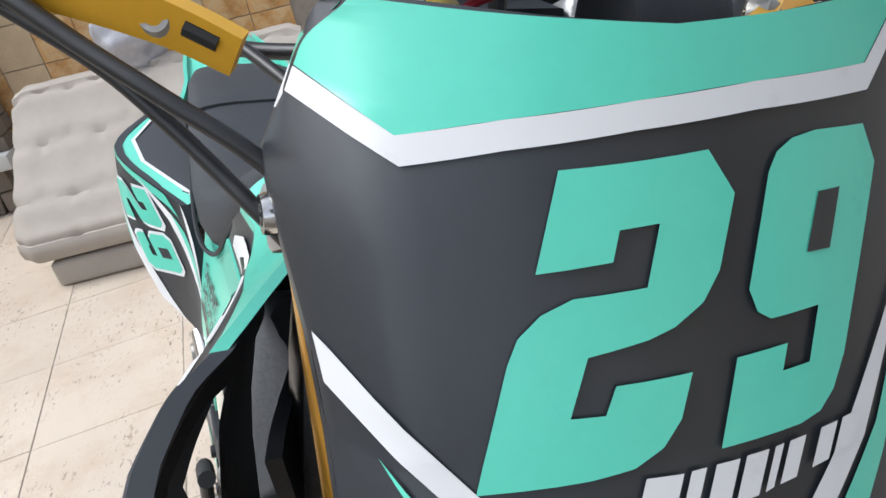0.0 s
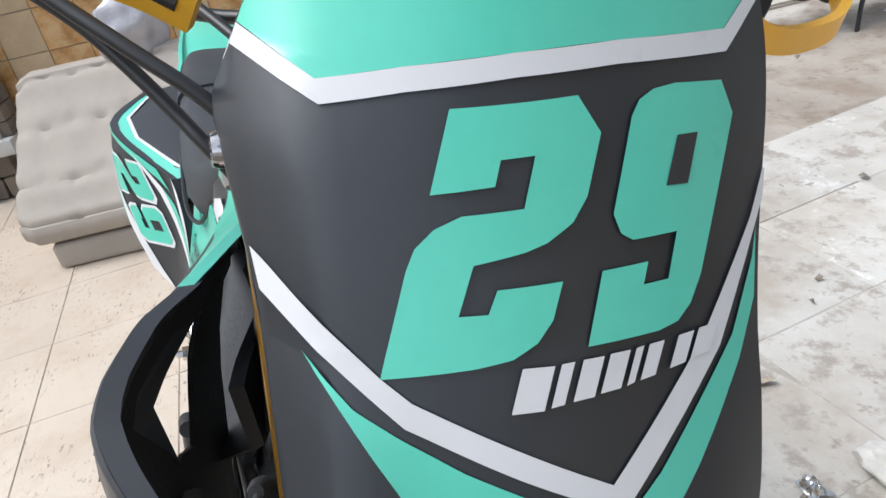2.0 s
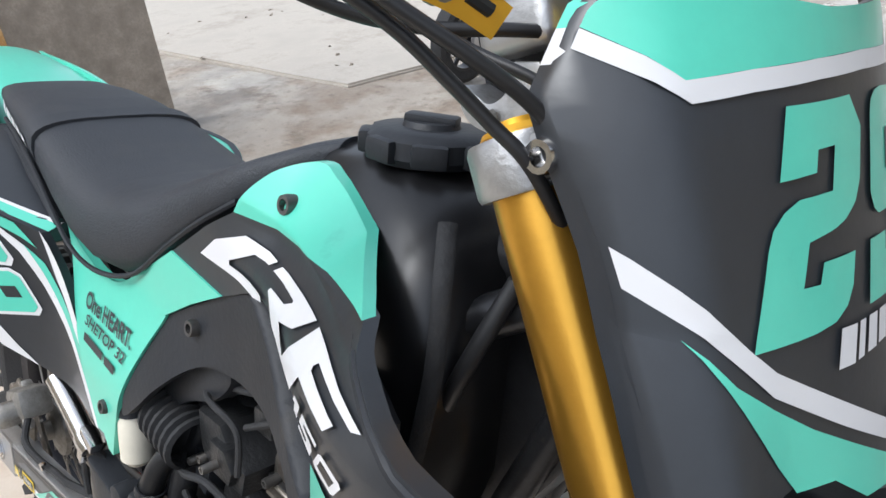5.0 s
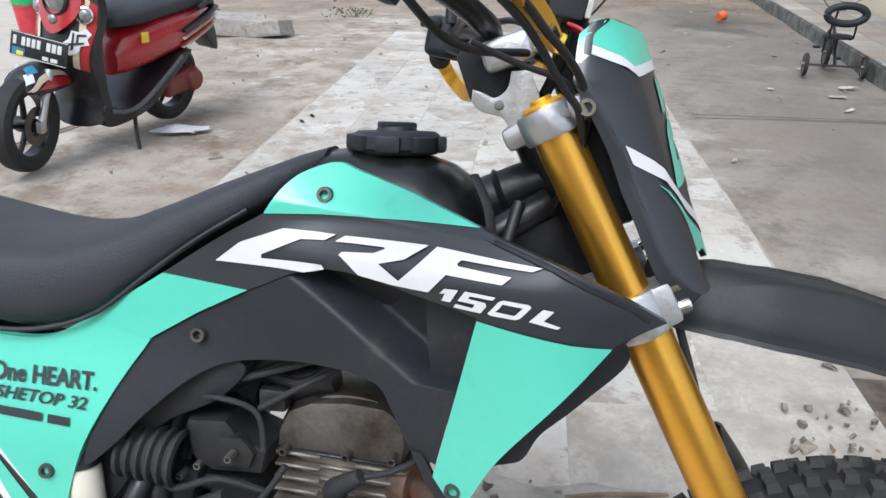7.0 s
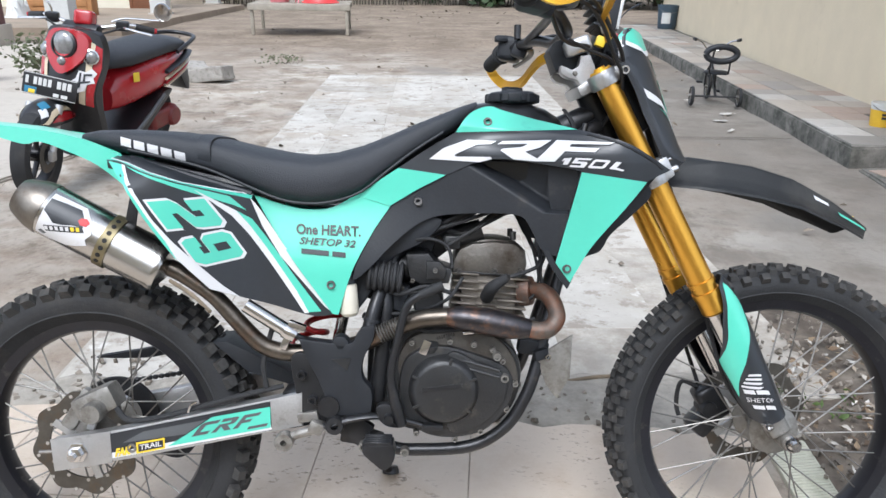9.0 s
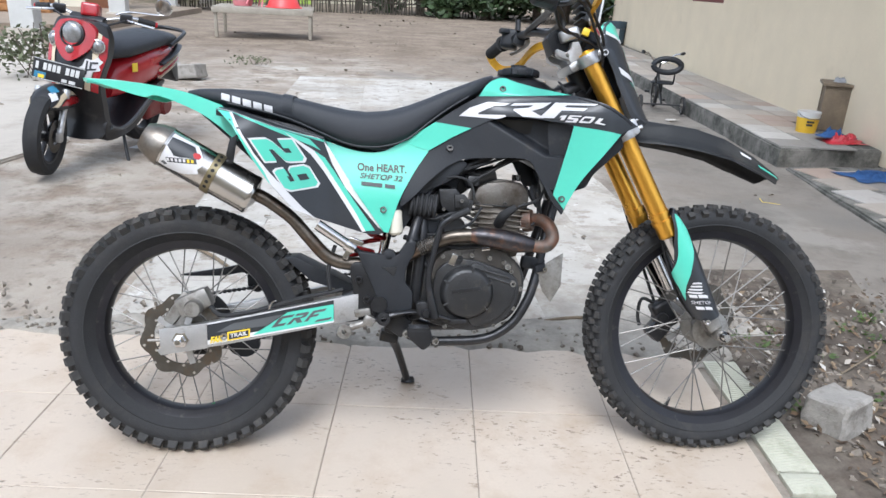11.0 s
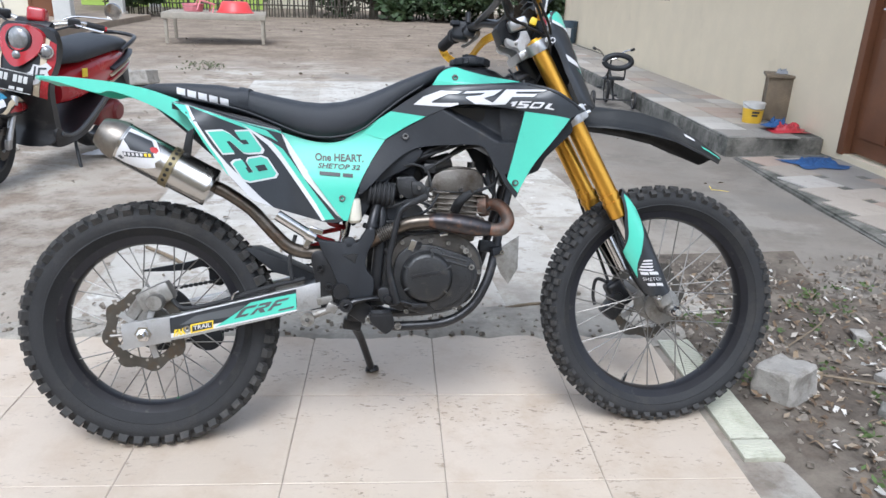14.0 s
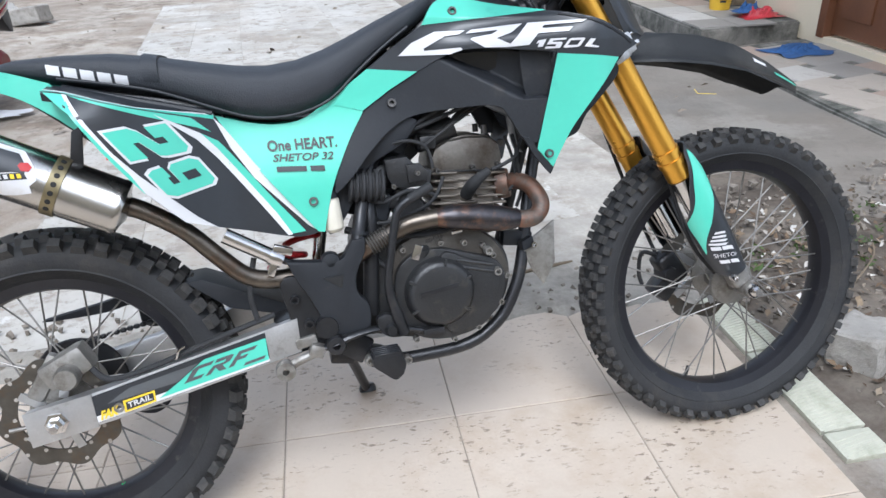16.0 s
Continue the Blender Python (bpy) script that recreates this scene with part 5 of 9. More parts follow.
cal = part("rear_caliper", merge(box((0.085, 0.05, 0.05), pose(0.02, -0.085, 0.392, 0, -25, 0), 0.012), lathe([(0, 0.03), (0.018, 0.03), (0.021, 0.024), (0.021, 0), (0, 0)], (0.025, -0.105, 0.382), (0, -1, 0), 20), box((0.09, 0.02, 0.03), pose(-0.02, -0.08, 0.375, 0, -55, 0), 0.008),
                                 box((0.05, 0.012, 0.09), pose(-0.03, -0.075, 0.33, 0, 20, 0), 0.006)), CASTDULL, bike, "dusty cast rear brake caliper")
part("brake_hose", tube([(0.06, -0.1, 0.385), (0.09, -0.115, 0.365), (0.16, -0.118, 0.375), (0.24, -0.118, 0.398), (0.3, -0.118, 0.415), (0.38, -0.1, 0.43)], 0.0055, 8, 6), RUBBER, cal)
part("hose_clip", tube([(0.205, -0.125, 0.385), (0.212, -0.128, 0.40), (0.222, -0.125, 0.405)], 0.0025, 6, 4), CHROME, cal)
part("brake_hose", tube([(0.35, -0.11, 0.43), (0.345, -0.11, 0.48), (0.36, -0.1, 0.54)], 0.005, 8, 6), RUBBER, cal)
part("chain_guard", prism(outline([(-0.06, 0.432), (0.05, 0.452), (0.12, 0.468), (0.15, 0.458), (0.165, 0.42), (0.15, 0.39), (0.12, 0.40), (0.11, 0.44), (0.05, 0.432)]), 0.075, 0.095, 0.003), PLASTIC, bike, "black plastic chain guard")
part("chain_guide", prism(outline([(0.06, 0.29), (0.1, 0.30), (0.14, 0.28), (0.15, 0.24), (0.12, 0.215), (0.08, 0.225), (0.06, 0.26)]), 0.055, 0.085, 0.006), PLASTIC, bike)
for z0, z1 in ((0.385, 0.452), (0.232, 0.34)):
    links = merge(*[box((0.013, 0.012, 0.009), Matrix.Translation((x, 0.066, z0 + (z1 - z0) * (x - 0.02) / 0.42)), 0.003, 1) for x in (0.02 + 0.0128 * i for i in range(34))])
    tagged(part("chain", links, DARKMETAL, bike, "oily drive chain"), kind="stuff")
part("swing_slider", prism([(0.23, 0.50), (0.26, 0.502), (0.40, 0.435), (0.42, 0.41), (0.40, 0.41), (0.30, 0.44)], -0.05, 0.05, 0.004), PLASTIC, bike)
part("frame_cover", prism(outline([(0.414, 0.531, 1), (0.45, 0.525), (0.507, 0.521), (0.523, 0.538), (0.534, 0.554, 1), (0.557, 0.556, 1), (0.554, 0.528), (0.539, 0.500), (0.532, 0.475), (0.535, 0.452), (0.549, 0.434), (0.552, 0.41), (0.549, 0.388, 1), (0.52, 0.382), (0.472, 0.382, 1), (0.462, 0.42), (0.446, 0.46), (0.43, 0.49)]), -0.130, -0.1, 0.006), PLASTIC, bike, "black plastic frame guard")
part("pivot_plate", prism(outline([(0.398, 0.488), (0.42, 0.502), (0.45, 0.48), (0.475, 0.42), (0.478, 0.380, 1), (0.43, 0.376), (0.408, 0.385, 1), (0.406, 0.43)]), -0.124, -0.095, 0.005), DARKMETAL, bike, "black pivot plate")
part("frame_upright", tube([(0.545, -0.115, 0.545), (0.555, -0.105, 0.585), (0.565, -0.088, 0.615), (0.578, -0.06, 0.65)], [0.0145, 0.013, 0.012, 0.012], 14, 5), DARKMETAL, bike, "glossy black frame upright")
part("upright_clip", lathe([(0.0145, -0.003), (0.0165, -0.003), (0.0165, 0.003), (0.0145, 0.003)], (0.550, -0.112, 0.562), (0.25, 0.15, 1), 16, True), PLASTIC, bike)
part("guard_lug", lathe([(0, 0.006), (0.008, 0.006), (0.016, 0.004), (0.017, 0.0), (0.017, -0.02), (0, -0.02)], (0.492, -0.124, 0.518), (0, -1, 0), 18), PLASTIC, bike)
part("guard_recess", prism([(0.475, 0.492), (0.512, 0.494), (0.505, 0.470)], -0.1325, -0.129, 0.002), ENGINE, bike)
for x, z in ((0.42, 0.46), (0.44, 0.412)):
    bolt("guard_bolt", (x, -0.124, z), (0, -1, 0), 0.009, bike, DARKMETAL)
shock = part("rear_shock", merge(tube([(0.505, -0.015, 0.64), (0.455, -0.015, 0.42)], 0.012, 12, 1), lathe([(0.0, 0.0), (0.03, 0.0), (0.03, 0.02), (0.0, 0.02)], (0.50, -0.015, 0.60), (0.22, 0, 1), 18)), CHROME, bike, "rear shock absorber with a red spring")
coil = [(0.482 + 0.027 * math.cos(a) - 0.0065 * a / 1.4, -0.015 + 0.03 * math.sin(a), 0.585 - 0.0056 * a) for a in (0.45 * i for i in range(40))]
part("spring", tube(coil, 0.0062, 8, 1), REDP, shock, "red coil spring")
part("reservoir", lathe([(0, 0.05), (0.015, 0.05), (0.018, 0.045), (0.018, -0.005), (0.012, -0.012), (0, -0.012)], (0.507, -0.106, 0.581), (-0.08, 0, 1), 18), CREAM, bike, "cream brake-fluid bottle")
part("reservoir_cap", lathe([(0, 0.016), (0.017, 0.016), (0.018, 0.0), (0, 0.0)], (0.503, -0.106, 0.631), (-0.08, 0, 1), 18), PLASTIC, bike)
for side in (-1, 1):
    peg = part("foot_peg", (prism(outline([(0.538, 0.350, 1), (0.594, 0.350, 1), (0.598, 0.33), (0.592, 0.312, 1), (0.576, 0.303), (0.556, 0.318, 1), (0.540, 0.334)]), side * 0.172 - 0.022, side * 0.172 + 0.022, 0.003)), DARKMETAL, bike, "toothed steel foot peg")
    for i in range(5):
        part("tooth", box((0.05, 0.005, 0.008), pose(0.566, side * (0.154 + 0.009 * i), 0.352, 0, 0, 0), 0.001, 1), DARKMETAL, peg)
    part("peg_bracket", merge(box((0.03, 0.07, 0.026), pose(0.555, side * 0.125, 0.328, 0, 20, 0), 0.005), box((0.05, 0.02, 0.05), pose(0.52, side * 0.1, 0.345, 0, 35, 0), 0.005)), DARKMETAL, peg)
    bolt("peg_pin", (0.538, side * 0.150, 0.333), (0, side, 0), 0.010, peg, CASTDULL)
    bolt("cradle_bolt", (0.612, side * 0.108, 0.305), (0, side, 0), 0.009, bike, CASTDULL)
pedal = part("brake_pedal", tube([(0.395, -0.124, 0.340), (0.444, -0.128, 0.358), (0.48, -0.132, 0.367), (0.51, -0.132, 0.377), (0.555, -0.130, 0.382), (0.60, -0.125, 0.376), (0.66, -0.12, 0.358)], [0.008, 0.009, 0.012, 0.012, 0.010, 0.009, 0.008], 10, 5, flat=0.6), DARKMETAL, bike, "steel rear brake pedal")
part("pedal_boss", lathe([(0.007, 0.016), (0.016, 0.015), (0.018, 0.01), (0.018, -0.02), (0.007, -0.02)], (0.482, -0.13, 0.366), (0, -1, 0), 18, True), DARKMETAL, pedal)
part("pedal_tip", box((0.04, 0.025, 0.012), pose(0.665, -0.122, 0.360), 0.003), DARKMETAL, pedal)
part("master_cylinder", merge(tube([(0.388, -0.128, 0.335), (0.41, -0.13, 0.345), (0.445, -0.13, 0.356)], 0.0085, 12, 3), lathe([(0.006, -0.012), (0.017, -0.012), (0.018, -0.008), (0.018, 0.010), (0.006, 0.012)], (0.387, -0.135, 0.334), (0, 1, 0), 18, True), box((0.028, 0.026, 0.024), pose(0.447, -0.128, 0.360, 0, 25, 0), 0.005), box((0.04, 0.03, 0.02), pose(0.43, -0.115, 0.378, 0, -10, 0), 0.005)), CASTDULL, bike, "cast brake pedal link with a pivot eye")
kick = part("kick_starter", merge(tube([(0.606, -0.143, 0.372), (0.597, -0.146, 0.41), (0.588, -0.148, 0.455), (0.590, -0.15, 0.49), (0.600, -0.15, 0.533), (0.610, -0.15, 0.578), (0.620, -0.15, 0.603), (0.645, -0.15, 0.620), (0.672, -0.15, 0.632)], [0.012, 0.0105, 0.008, 0.0075, 0.0075, 0.0075, 0.0078, 0.0078, 0.0078], 12, 5), prism(outline([(0.560, 0.405), (0.585, 0.41), (0.612, 0.385), (0.613, 0.366), (0.585, 0.365), (0.566, 0.378)]), -0.146, -0.125, 0.006), lathe([(0, 0.012), (0.009, 0.012), (0.011, 0.004), (0.011, 0), (0, 0)], (0.584, -0.146, 0.383), (0, -1, 0), 12)), DARKMETAL, bike, "folded black kick-start lever")
part("starter_rubber", tube([(0.640, -0.15, 0.6175), (0.682, -0.15, 0.6365)], 0.0088, 10, 1), RUBBER, kick)
stand = part("side_stand", tube([(0.498, 0.06, 0.285), (0.512, 0.125, 0.245), (0.528, 0.18, 0.198), (0.559, 0.286, 0.084)], [0.014, 0.0125, 0.011, 0.011], 12, 4), DARKMETAL, bike, "black steel side stand")
part("stand_foot", lathe([(0, 0.016), (0.017, 0.014), (0.021, 0.005), (0.021, -0.004), (0, -0.004)], (0.561, 0.290, 0.080), (0, 0.24, 0.97), 16), DARKMETAL, stand)
part("stand_hinge", merge(box((0.05, 0.05, 0.03), pose(0.498, 0.03, 0.285, 0, 10, 0), 0.006), box((0.04, 0.10, 0.04), pose(0.505, 0.05, 0.315, 0, 10, 0), 0.008)), DARKMETAL, stand)
reg = part("regulator", prism([(0.863, 0.486), (0.934, 0.530), (0.931, 0.445), (0.906, 0.402), (0.885, 0.43)], -0.084, -0.078, 0.002), CASTDULL, bike, "grey voltage regulator plate")
part("regulator_plug", merge(box((0.03, 0.014, 0.02), pose(0.872, -0.088, 0.492, 0, -12, 25), 0.003), box((0.06, 0.03, 0.03), pose(0.86, -0.06, 0.50, 0, 8, 0), 0.006)), PLASTIC, reg)
bolt("regulator_bolt", (0.886, -0.084, 0.488), (0, -1, 0), 0.006, reg)
part("pedal_spring", tube([(0.63, -0.1, 0.548), (0.70, -0.1, 0.552), (0.76, -0.1, 0.545), (0.83, -0.08, 0.548)], 0.003, 8, 5), STEEL, bike)

# ---- fork, bars, number plate, front mudguard ----
fork_dir = Vector((0.226, 0, -0.425)).normalized()
CABLE = pm("cable_sheath", (0.016, 0.016, 0.017), 0.42, var=0.15, scale=20, bump=0.0)


def on_fork(d, y, fwd=0.0):
    """A point d metres down the fork leg from its top, fwd ahead of it."""
    p = Vector((0.969, y, 1.02)) + fork_dir * d
    return p + Vector((0.425, 0, 0.226)).normalized() * fwd


for side in (-1, 1):
    y = side * 0.090
    leg = part("fork_leg", lathe([(0, -0.006), (0.0205, -0.006), (0.0218, -0.004), (0.0218, 0.0), (0.0218, 0.19), (0.0242, 0.205), (0.0242, 0.42), (0.0242, 0.43), (0.0265, 0.4302), (0.0265, 0.44), (0.0242, 0.4402), (0.0242, 0.452), (0.0265, 0.4522), (0.0265, 0.463), (0.0242, 0.4632), (0.0242, 0.48), (0.0242, 0.496), (0.021, 0.5), (0, 0.5)],
                                 on_fork(0, y), fork_dir, 28), GOLD, bike, "gold anodised upper fork tube")
    part("fork_cap", lathe([(0, -0.007), (0.010, -0.007), (0.011, -0.003), (0.0185, -0.003), (0.0205, 0.0), (0, 0.0)], on_fork(-0.006, y), fork_dir, 24), GOLDP, leg)
    part("slider", tube([on_fork(0.5, y), on_fork(0.72, y)], 0.0195, 18, 1), CHROME, leg, "polished fork slider")
    lug = part("axle_lug", merge(box((0.042, 0.032, 0.07), Matrix.Translation(on_fork(0.745, y, 0.010)) @ pose(0, 0, 0, 0, -28, 0), 0.01, 3), lathe([(0, -0.02), (0.015, -0.019), (0.0165, -0.015), (0.0165, 0.014), (0.015, 0.018), (0, 0.02)], (FX, side * 0.094, FZ), (0, 1, 0), 24)), CASTDULL, leg, "cast axle lug")
    part("axle_nut", lathe([(0, 0.022), (0.009, 0.022), (0.011, 0.018), (0.015, 0.012), (0.016, 0.0), (0, 0.0)], (FX + 0.002, side * 0.112, FZ), (0, side, 0), 12), CHROME, lug)
    bolt("pinch_bolt", on_fork(0.735, side * 0.124, -0.012), (0, side, 0), 0.008, lug)
    # shaped guard round the front of the slider
    GD, GF, GR = (0.43, 0.47, 0.50, 0.56, 0.62, 0.68, 0.735), (0.016, 0.018, 0.019, 0.017, 0.014, 0.012, 0.012), (0.024, 0.028, 0.030, 0.032, 0.031, 0.030, 0.025)

    def shield(d, a, lift, side=side, y=y):
        """A point on the guard's skin: d down the fork, a degrees round from dead ahead."""
        r = float(np.interp(d, GD, GR)) + lift
        c = math.cos(radians(a))
        return on_fork(d, y, float(np.interp(d, GD, GF)) + r * c * (1.6 if c < 0 else 1.0)) + Vector((0, side * r * math.sin(radians(a)), 0))

    bm = bmesh.new()
    rows = []
    for i in range(26):
        d = 0.437 + 0.306 * i / 25
        a1 = float(np.interp(d, [0.437, 0.45, 0.48, 0.52, 0.56, 0.585, 0.60, 0.68, 0.72, 0.743], [40, 84, 96, 118, 138, 166, 176, 174, 168, 120]))
        a0 = float(np.interp(d, [0.437, 0.46, 0.70, 0.743], [-30, -75, -80, -40]))
        rows.append([bm.verts.new(shield(d, a0 + (a1 - a0) * k / 16, 0.0)) for k in range(17)])
    for a, b in zip(rows, rows[1:]):
        for k in range(16):
            bm.faces.new((a[k], a[k + 1], b[k + 1], b[k]))
    bmesh.ops.recalc_face_normals(bm, faces=bm.faces)
    bmesh.ops.solidify(bm, geom=bm.faces[:], thickness=0.003)
    guard = part("fork_guard", bm, BLACK, leg, "black fork guard with white marks")
    # a mint leaf, from the top of the guard down to a point half way
    leaf = [(d * 300, a) for d, a in ((0.447, 60), (0.47, 40), (0.50, 34), (0.54, 48), (0.57, 72), (0.586, 90), (0.606, 104), (0.63, 128), (0.650, 142), (0.668, 152), (0.63, 157), (0.606, 164), (0.588, 165), (0.582, 156), (0.566, 132), (0.545, 116), (0.52, 106), (0.494, 94), (0.468, 78))]
    part("guard_panel", sheet([outline(leaf, 2)], lambda d, a, lift: shield(d / 300, a, lift), 4.0, 0.0, 0.0012), MINT, leg, "mint leaf-shaped guard panel")
    q0 = 0 if side < 0 else 1

    def tag(u, v, q0=q0, shield=shield):
        """Marks round the outside of the guard, read from behind the fork to its front."""
        k = 1 - u if q0 else u
        return shield(0.69 - v + 0.018 * k - 0.006 * (1 - k), 136 - 62 * k, 0.0012)

    part("lettering", text_mesh("SHETOP", lambda u, v: tag(u, v * 0.0145 + 0.0045), shear=0.2), WHITE, guard)
    wing = merge(*[sheet([[(0.02 + 0.13 * i, 0.037 + 0.0085 * i), (0.62 + 0.08 * i, 0.034 + 0.0095 * i), (0.78 + 0.05 * i, 0.039 + 0.0095 * i), (0.08 + 0.13 * i, 0.0415 + 0.0085 * i)]], lambda u, v, lift: tag(u, v), 0.1) for i in range(4)])
    part("wing_mark", wing, WHITE, guard, "white wing-shaped mark")
    for u0, u1, v0 in ((0.05, 0.42, 0.023), (0.47, 0.95, 0.023), (0.12, 0.5, -0.012), (0.55, 0.95, -0.012)):
        part("lettering_bar", sheet([[(u0, v0), (u1, v0), (u1, v0 + 0.009), (u0, v0 + 0.009)]], lambda u, v, lift: tag(u, v), 0.1), WHITE, guard)
part("front_axle", tube([(FX, -0.12, FZ), (FX, 0.12, FZ)], 0.009, 14, 1), CHROME, bike)
top = part("upper_clamp", merge(*[lathe([(0.0219, -0.004), (0.0272, -0.004), (0.0285, -0.001), (0.0285, 0.021), (0.0272, 0.024), (0.0219, 0.024)], on_fork(0, s * 0.090), fork_dir, 28, True) for s in (-1, 1)],
                                box((0.05, 0.14, 0.024), Matrix.Translation(on_fork(0.010, 0, -0.022)) @ pose(0, 0, 0, 0, -28, 0), 0.008), *[box((0.026, 0.03, 0.024), Matrix.Translation(on_fork(0.010, s * 0.096, 0.030)) @ pose(0, 0, 0, 0, -28, 0), 0.006) for s in (-1, 1)]), ALU, bike, "cast aluminium upper fork clamp")
low = part("lower_clamp", merge(*[lathe([(0.0243, 0.186), (0.0298, 0.186), (0.031, 0.190), (0.031, 0.224), (0.0298, 0.228), (0.0243, 0.228)], on_fork(0, s * 0.090), fork_dir, 28, True) for s in (-1, 1)],
                                box((0.06, 0.165, 0.032), Matrix.Translation(on_fork(0.204, 0, -0.02)) @ pose(0, 0, 0, 0, -28, 0), 0.008), *[box((0.036, 0.044, 0.042), Matrix.Translation(on_fork(0.206, s * 0.092, 0.020)) @ pose(0, 0, 0, 0, -28, 0), 0.008) for s in (-1, 1)]), ALU, bike, "cast aluminium lower fork clamp")
for s in (-1, 1):
    bolt("clamp_bolt", on_fork(0.012, s * 0.112, 0.033), (0, s, 0), 0.0085, top)
    for d in (0.193, 0.215):
        bolt("clamp_bolt", on_fork(d, s * 0.102, 0.036), (0.9, 0.0, 0.44), 0.0078, low)
    part("bar_riser", merge(prism(outline([(0.899, 1.038, 1), (0.899, 1.026), (0.909, 1.017), (0.927, 1.013), (0.934, 1.006), (0.937, 0.999), (0.950, 0.995, 1), (0.967, 1.021, 1), (0.961, 1.04), (0.952, 1.058, 1), (0.935, 1.056, 1), (0.932, 1.04), (0.921, 1.031), (0.909, 1.035)]), s * 0.05 - 0.013, s * 0.05 + 0.013, 0.004), box((0.05, 0.03, 0.03), pose(0.93, s * 0.05, 1.075, 0, -20, 0), 0.008, 3)), ALU, top, "cast aluminium handlebar riser")
    part("riser_bolt", lathe([(0, 0.004), (0.004, 0.0035), (0.005, 0.0), (0, -0.002)], (0.925, s * 0.064, 1.024), (0, s, 0), 8), CASTDULL, top)
part("bar_cover", prism(outline([(0.879, 1.068, 1), (0.894, 1.029, 1), (0.907, 1.036), (0.921, 1.029), (0.931, 1.038), (0.937, 1.053), (0.953, 1.058, 1), (0.948, 1.09, 1), (0.914, 1.092), (0.89, 1.085)]), -0.034, 0.034, 0.005), PLASTIC, top, "folded black rubber cover")


def ahead(s, y):
    """How far the bar's stand side reaches ahead of the other."""
    return 0.03 * max(0.0, (abs(y) - 0.1) / 0.34) if s > 0 else 0.0


bar = part("handlebar", tube([(0.772, -0.435, 1.104), (0.80, -0.32, 1.112), (0.865, -0.16, 1.118), (0.905, -0.07, 1.10), (0.91, 0, 1.098), (0.905, 0.07, 1.10), (0.870, 0.16, 1.118), (0.819, 0.32, 1.112), (0.801, 0.435, 1.104)], 0.0115, 12, 6), DARKMETAL, bike, "black braced handlebar")
part("cross_brace", tube([(0.862, -0.16, 1.118), (0.875, -0.11, 1.13), (0.88, 0, 1.132), (0.875, 0.11, 1.13), (0.862, 0.16, 1.118)], 0.009, 10, 4), DARKMETAL, bar)
for s in (-1, 1):
    part("grip", merge(tube([Vector((0.773 + ahead(s, 0.43), s * 0.43, 1.104)).lerp(Vector((0.80 + ahead(s, 0.31), s * 0.31, 1.112)), i / 40) for i in range(41)], [0.0162 + 0.0014 * (i % 2) for i in range(41)], 16, 1), lathe([(0.016, 0), (0.023, 0.001), (0.023, 0.006), (0.016, 0.007)], (0.801 + ahead(s, 0.305), s * 0.305, 1.112), (0.24, -s * 0.96, 0.05), 18, True)), RUBBER, bar, "ribbed black rubber grip")
    part("switch_housing", merge(box((0.05, 0.055, 0.055), pose(0.82 + ahead(s, 0.265), s * 0.265, 1.118, 0, 10, -s * 15), 0.012, 3), box((0.035, 0.03, 0.04), pose(0.843 + ahead(s, 0.22), s * 0.22, 1.112, 0, 20, 0), 0.008), box((0.028, 0.02, 0.014), pose(0.80 + ahead(s, 0.24), s * 0.24, 1.137, 0, 0, 10), 0.004)), PLASTIC, bar, "black handlebar switch housing")
    lever = part("lever", tube([(0.87, s * 0.2, 1.112), (0.882, s * 0.25, 1.105), (0.872, s * 0.33, 1.098), (0.862, s * 0.385, 1.098)], [0.009, 0.007, 0.006, 0.008], 10, 5, flat=0.7), DARKMETAL, bar, "black hand lever")
    # gold hand guard bow, from the bar end round ahead of the grip to a slotted foot by the clamp
    gpts = [(0.768, s * 0.445, 1.106), (0.785, s * 0.463, 1.088), (0.818, s * 0.468, 1.068), (0.85, s * 0.455, 1.078), (0.89, s * 0.42, 1.104), (0.925, s * 0.35, 1.112), (0.94, s * 0.27, 1.112), (0.945, s * 0.20, 1.103), (0.962, s * 0.15, 1.089), (0.972, s * 0.122, 1.076)]
    if s > 0:
        gpts = [(0.80, 0.445, 1.106), (0.815, 0.455, 1.082), (0.838, 0.43, 1.058), (0.856, 0.37, 1.047), (0.872, 0.31, 1.052), (0.888, 0.26, 1.075), (0.905, 0.22, 1.09), (0.93, 0.18, 1.092), (0.96, 0.15, 1.086), (0.972, 0.122, 1.076)]
    bm = bmesh.new()
    path = spline(gpts, 6)
    ring = []
    for i, q in enumerate(path):
        t = (path[min(i + 1, len(path) - 1)] - path[max(i - 1, 0)]).normalized()
        w = Vector((0.25, 0, 1)) - t * Vector((0.25, 0, 1)).dot(t)
        w.normalize()
        nn = t.cross(w)
        h = float(np.interp(i / len(path), [0, 0.3, 0.7, 0.9, 1.0], [0.011, 0.0115, 0.011, 0.0085, 0.008]))
        ring.append([bm.verts.new(q + w * (a * h) + nn * (b * 0.0045)) for a, b in ((-1, -1), (1, -1), (1, 1), (-1, 1))])
    for a, b in zip(ring, ring[1:]):
        for k in range(4):
            bm.faces.new((a[k], a[(k + 1) % 4], b[(k + 1) % 4], b[k]))
    bm.faces.new(ring[0])
    bm.faces.new(ring[-1][::-1])
    bmesh.ops.bevel(bm, geom=[e for e in bm.edges if len(e.link_faces) == 2 and e.calc_face_angle(0) > 1.0], offset=0.002, segments=2, affect="EDGES")
    hg = part("hand_guard_bow", bm, GOLDP, bar, "gold aluminium hand guard bow")
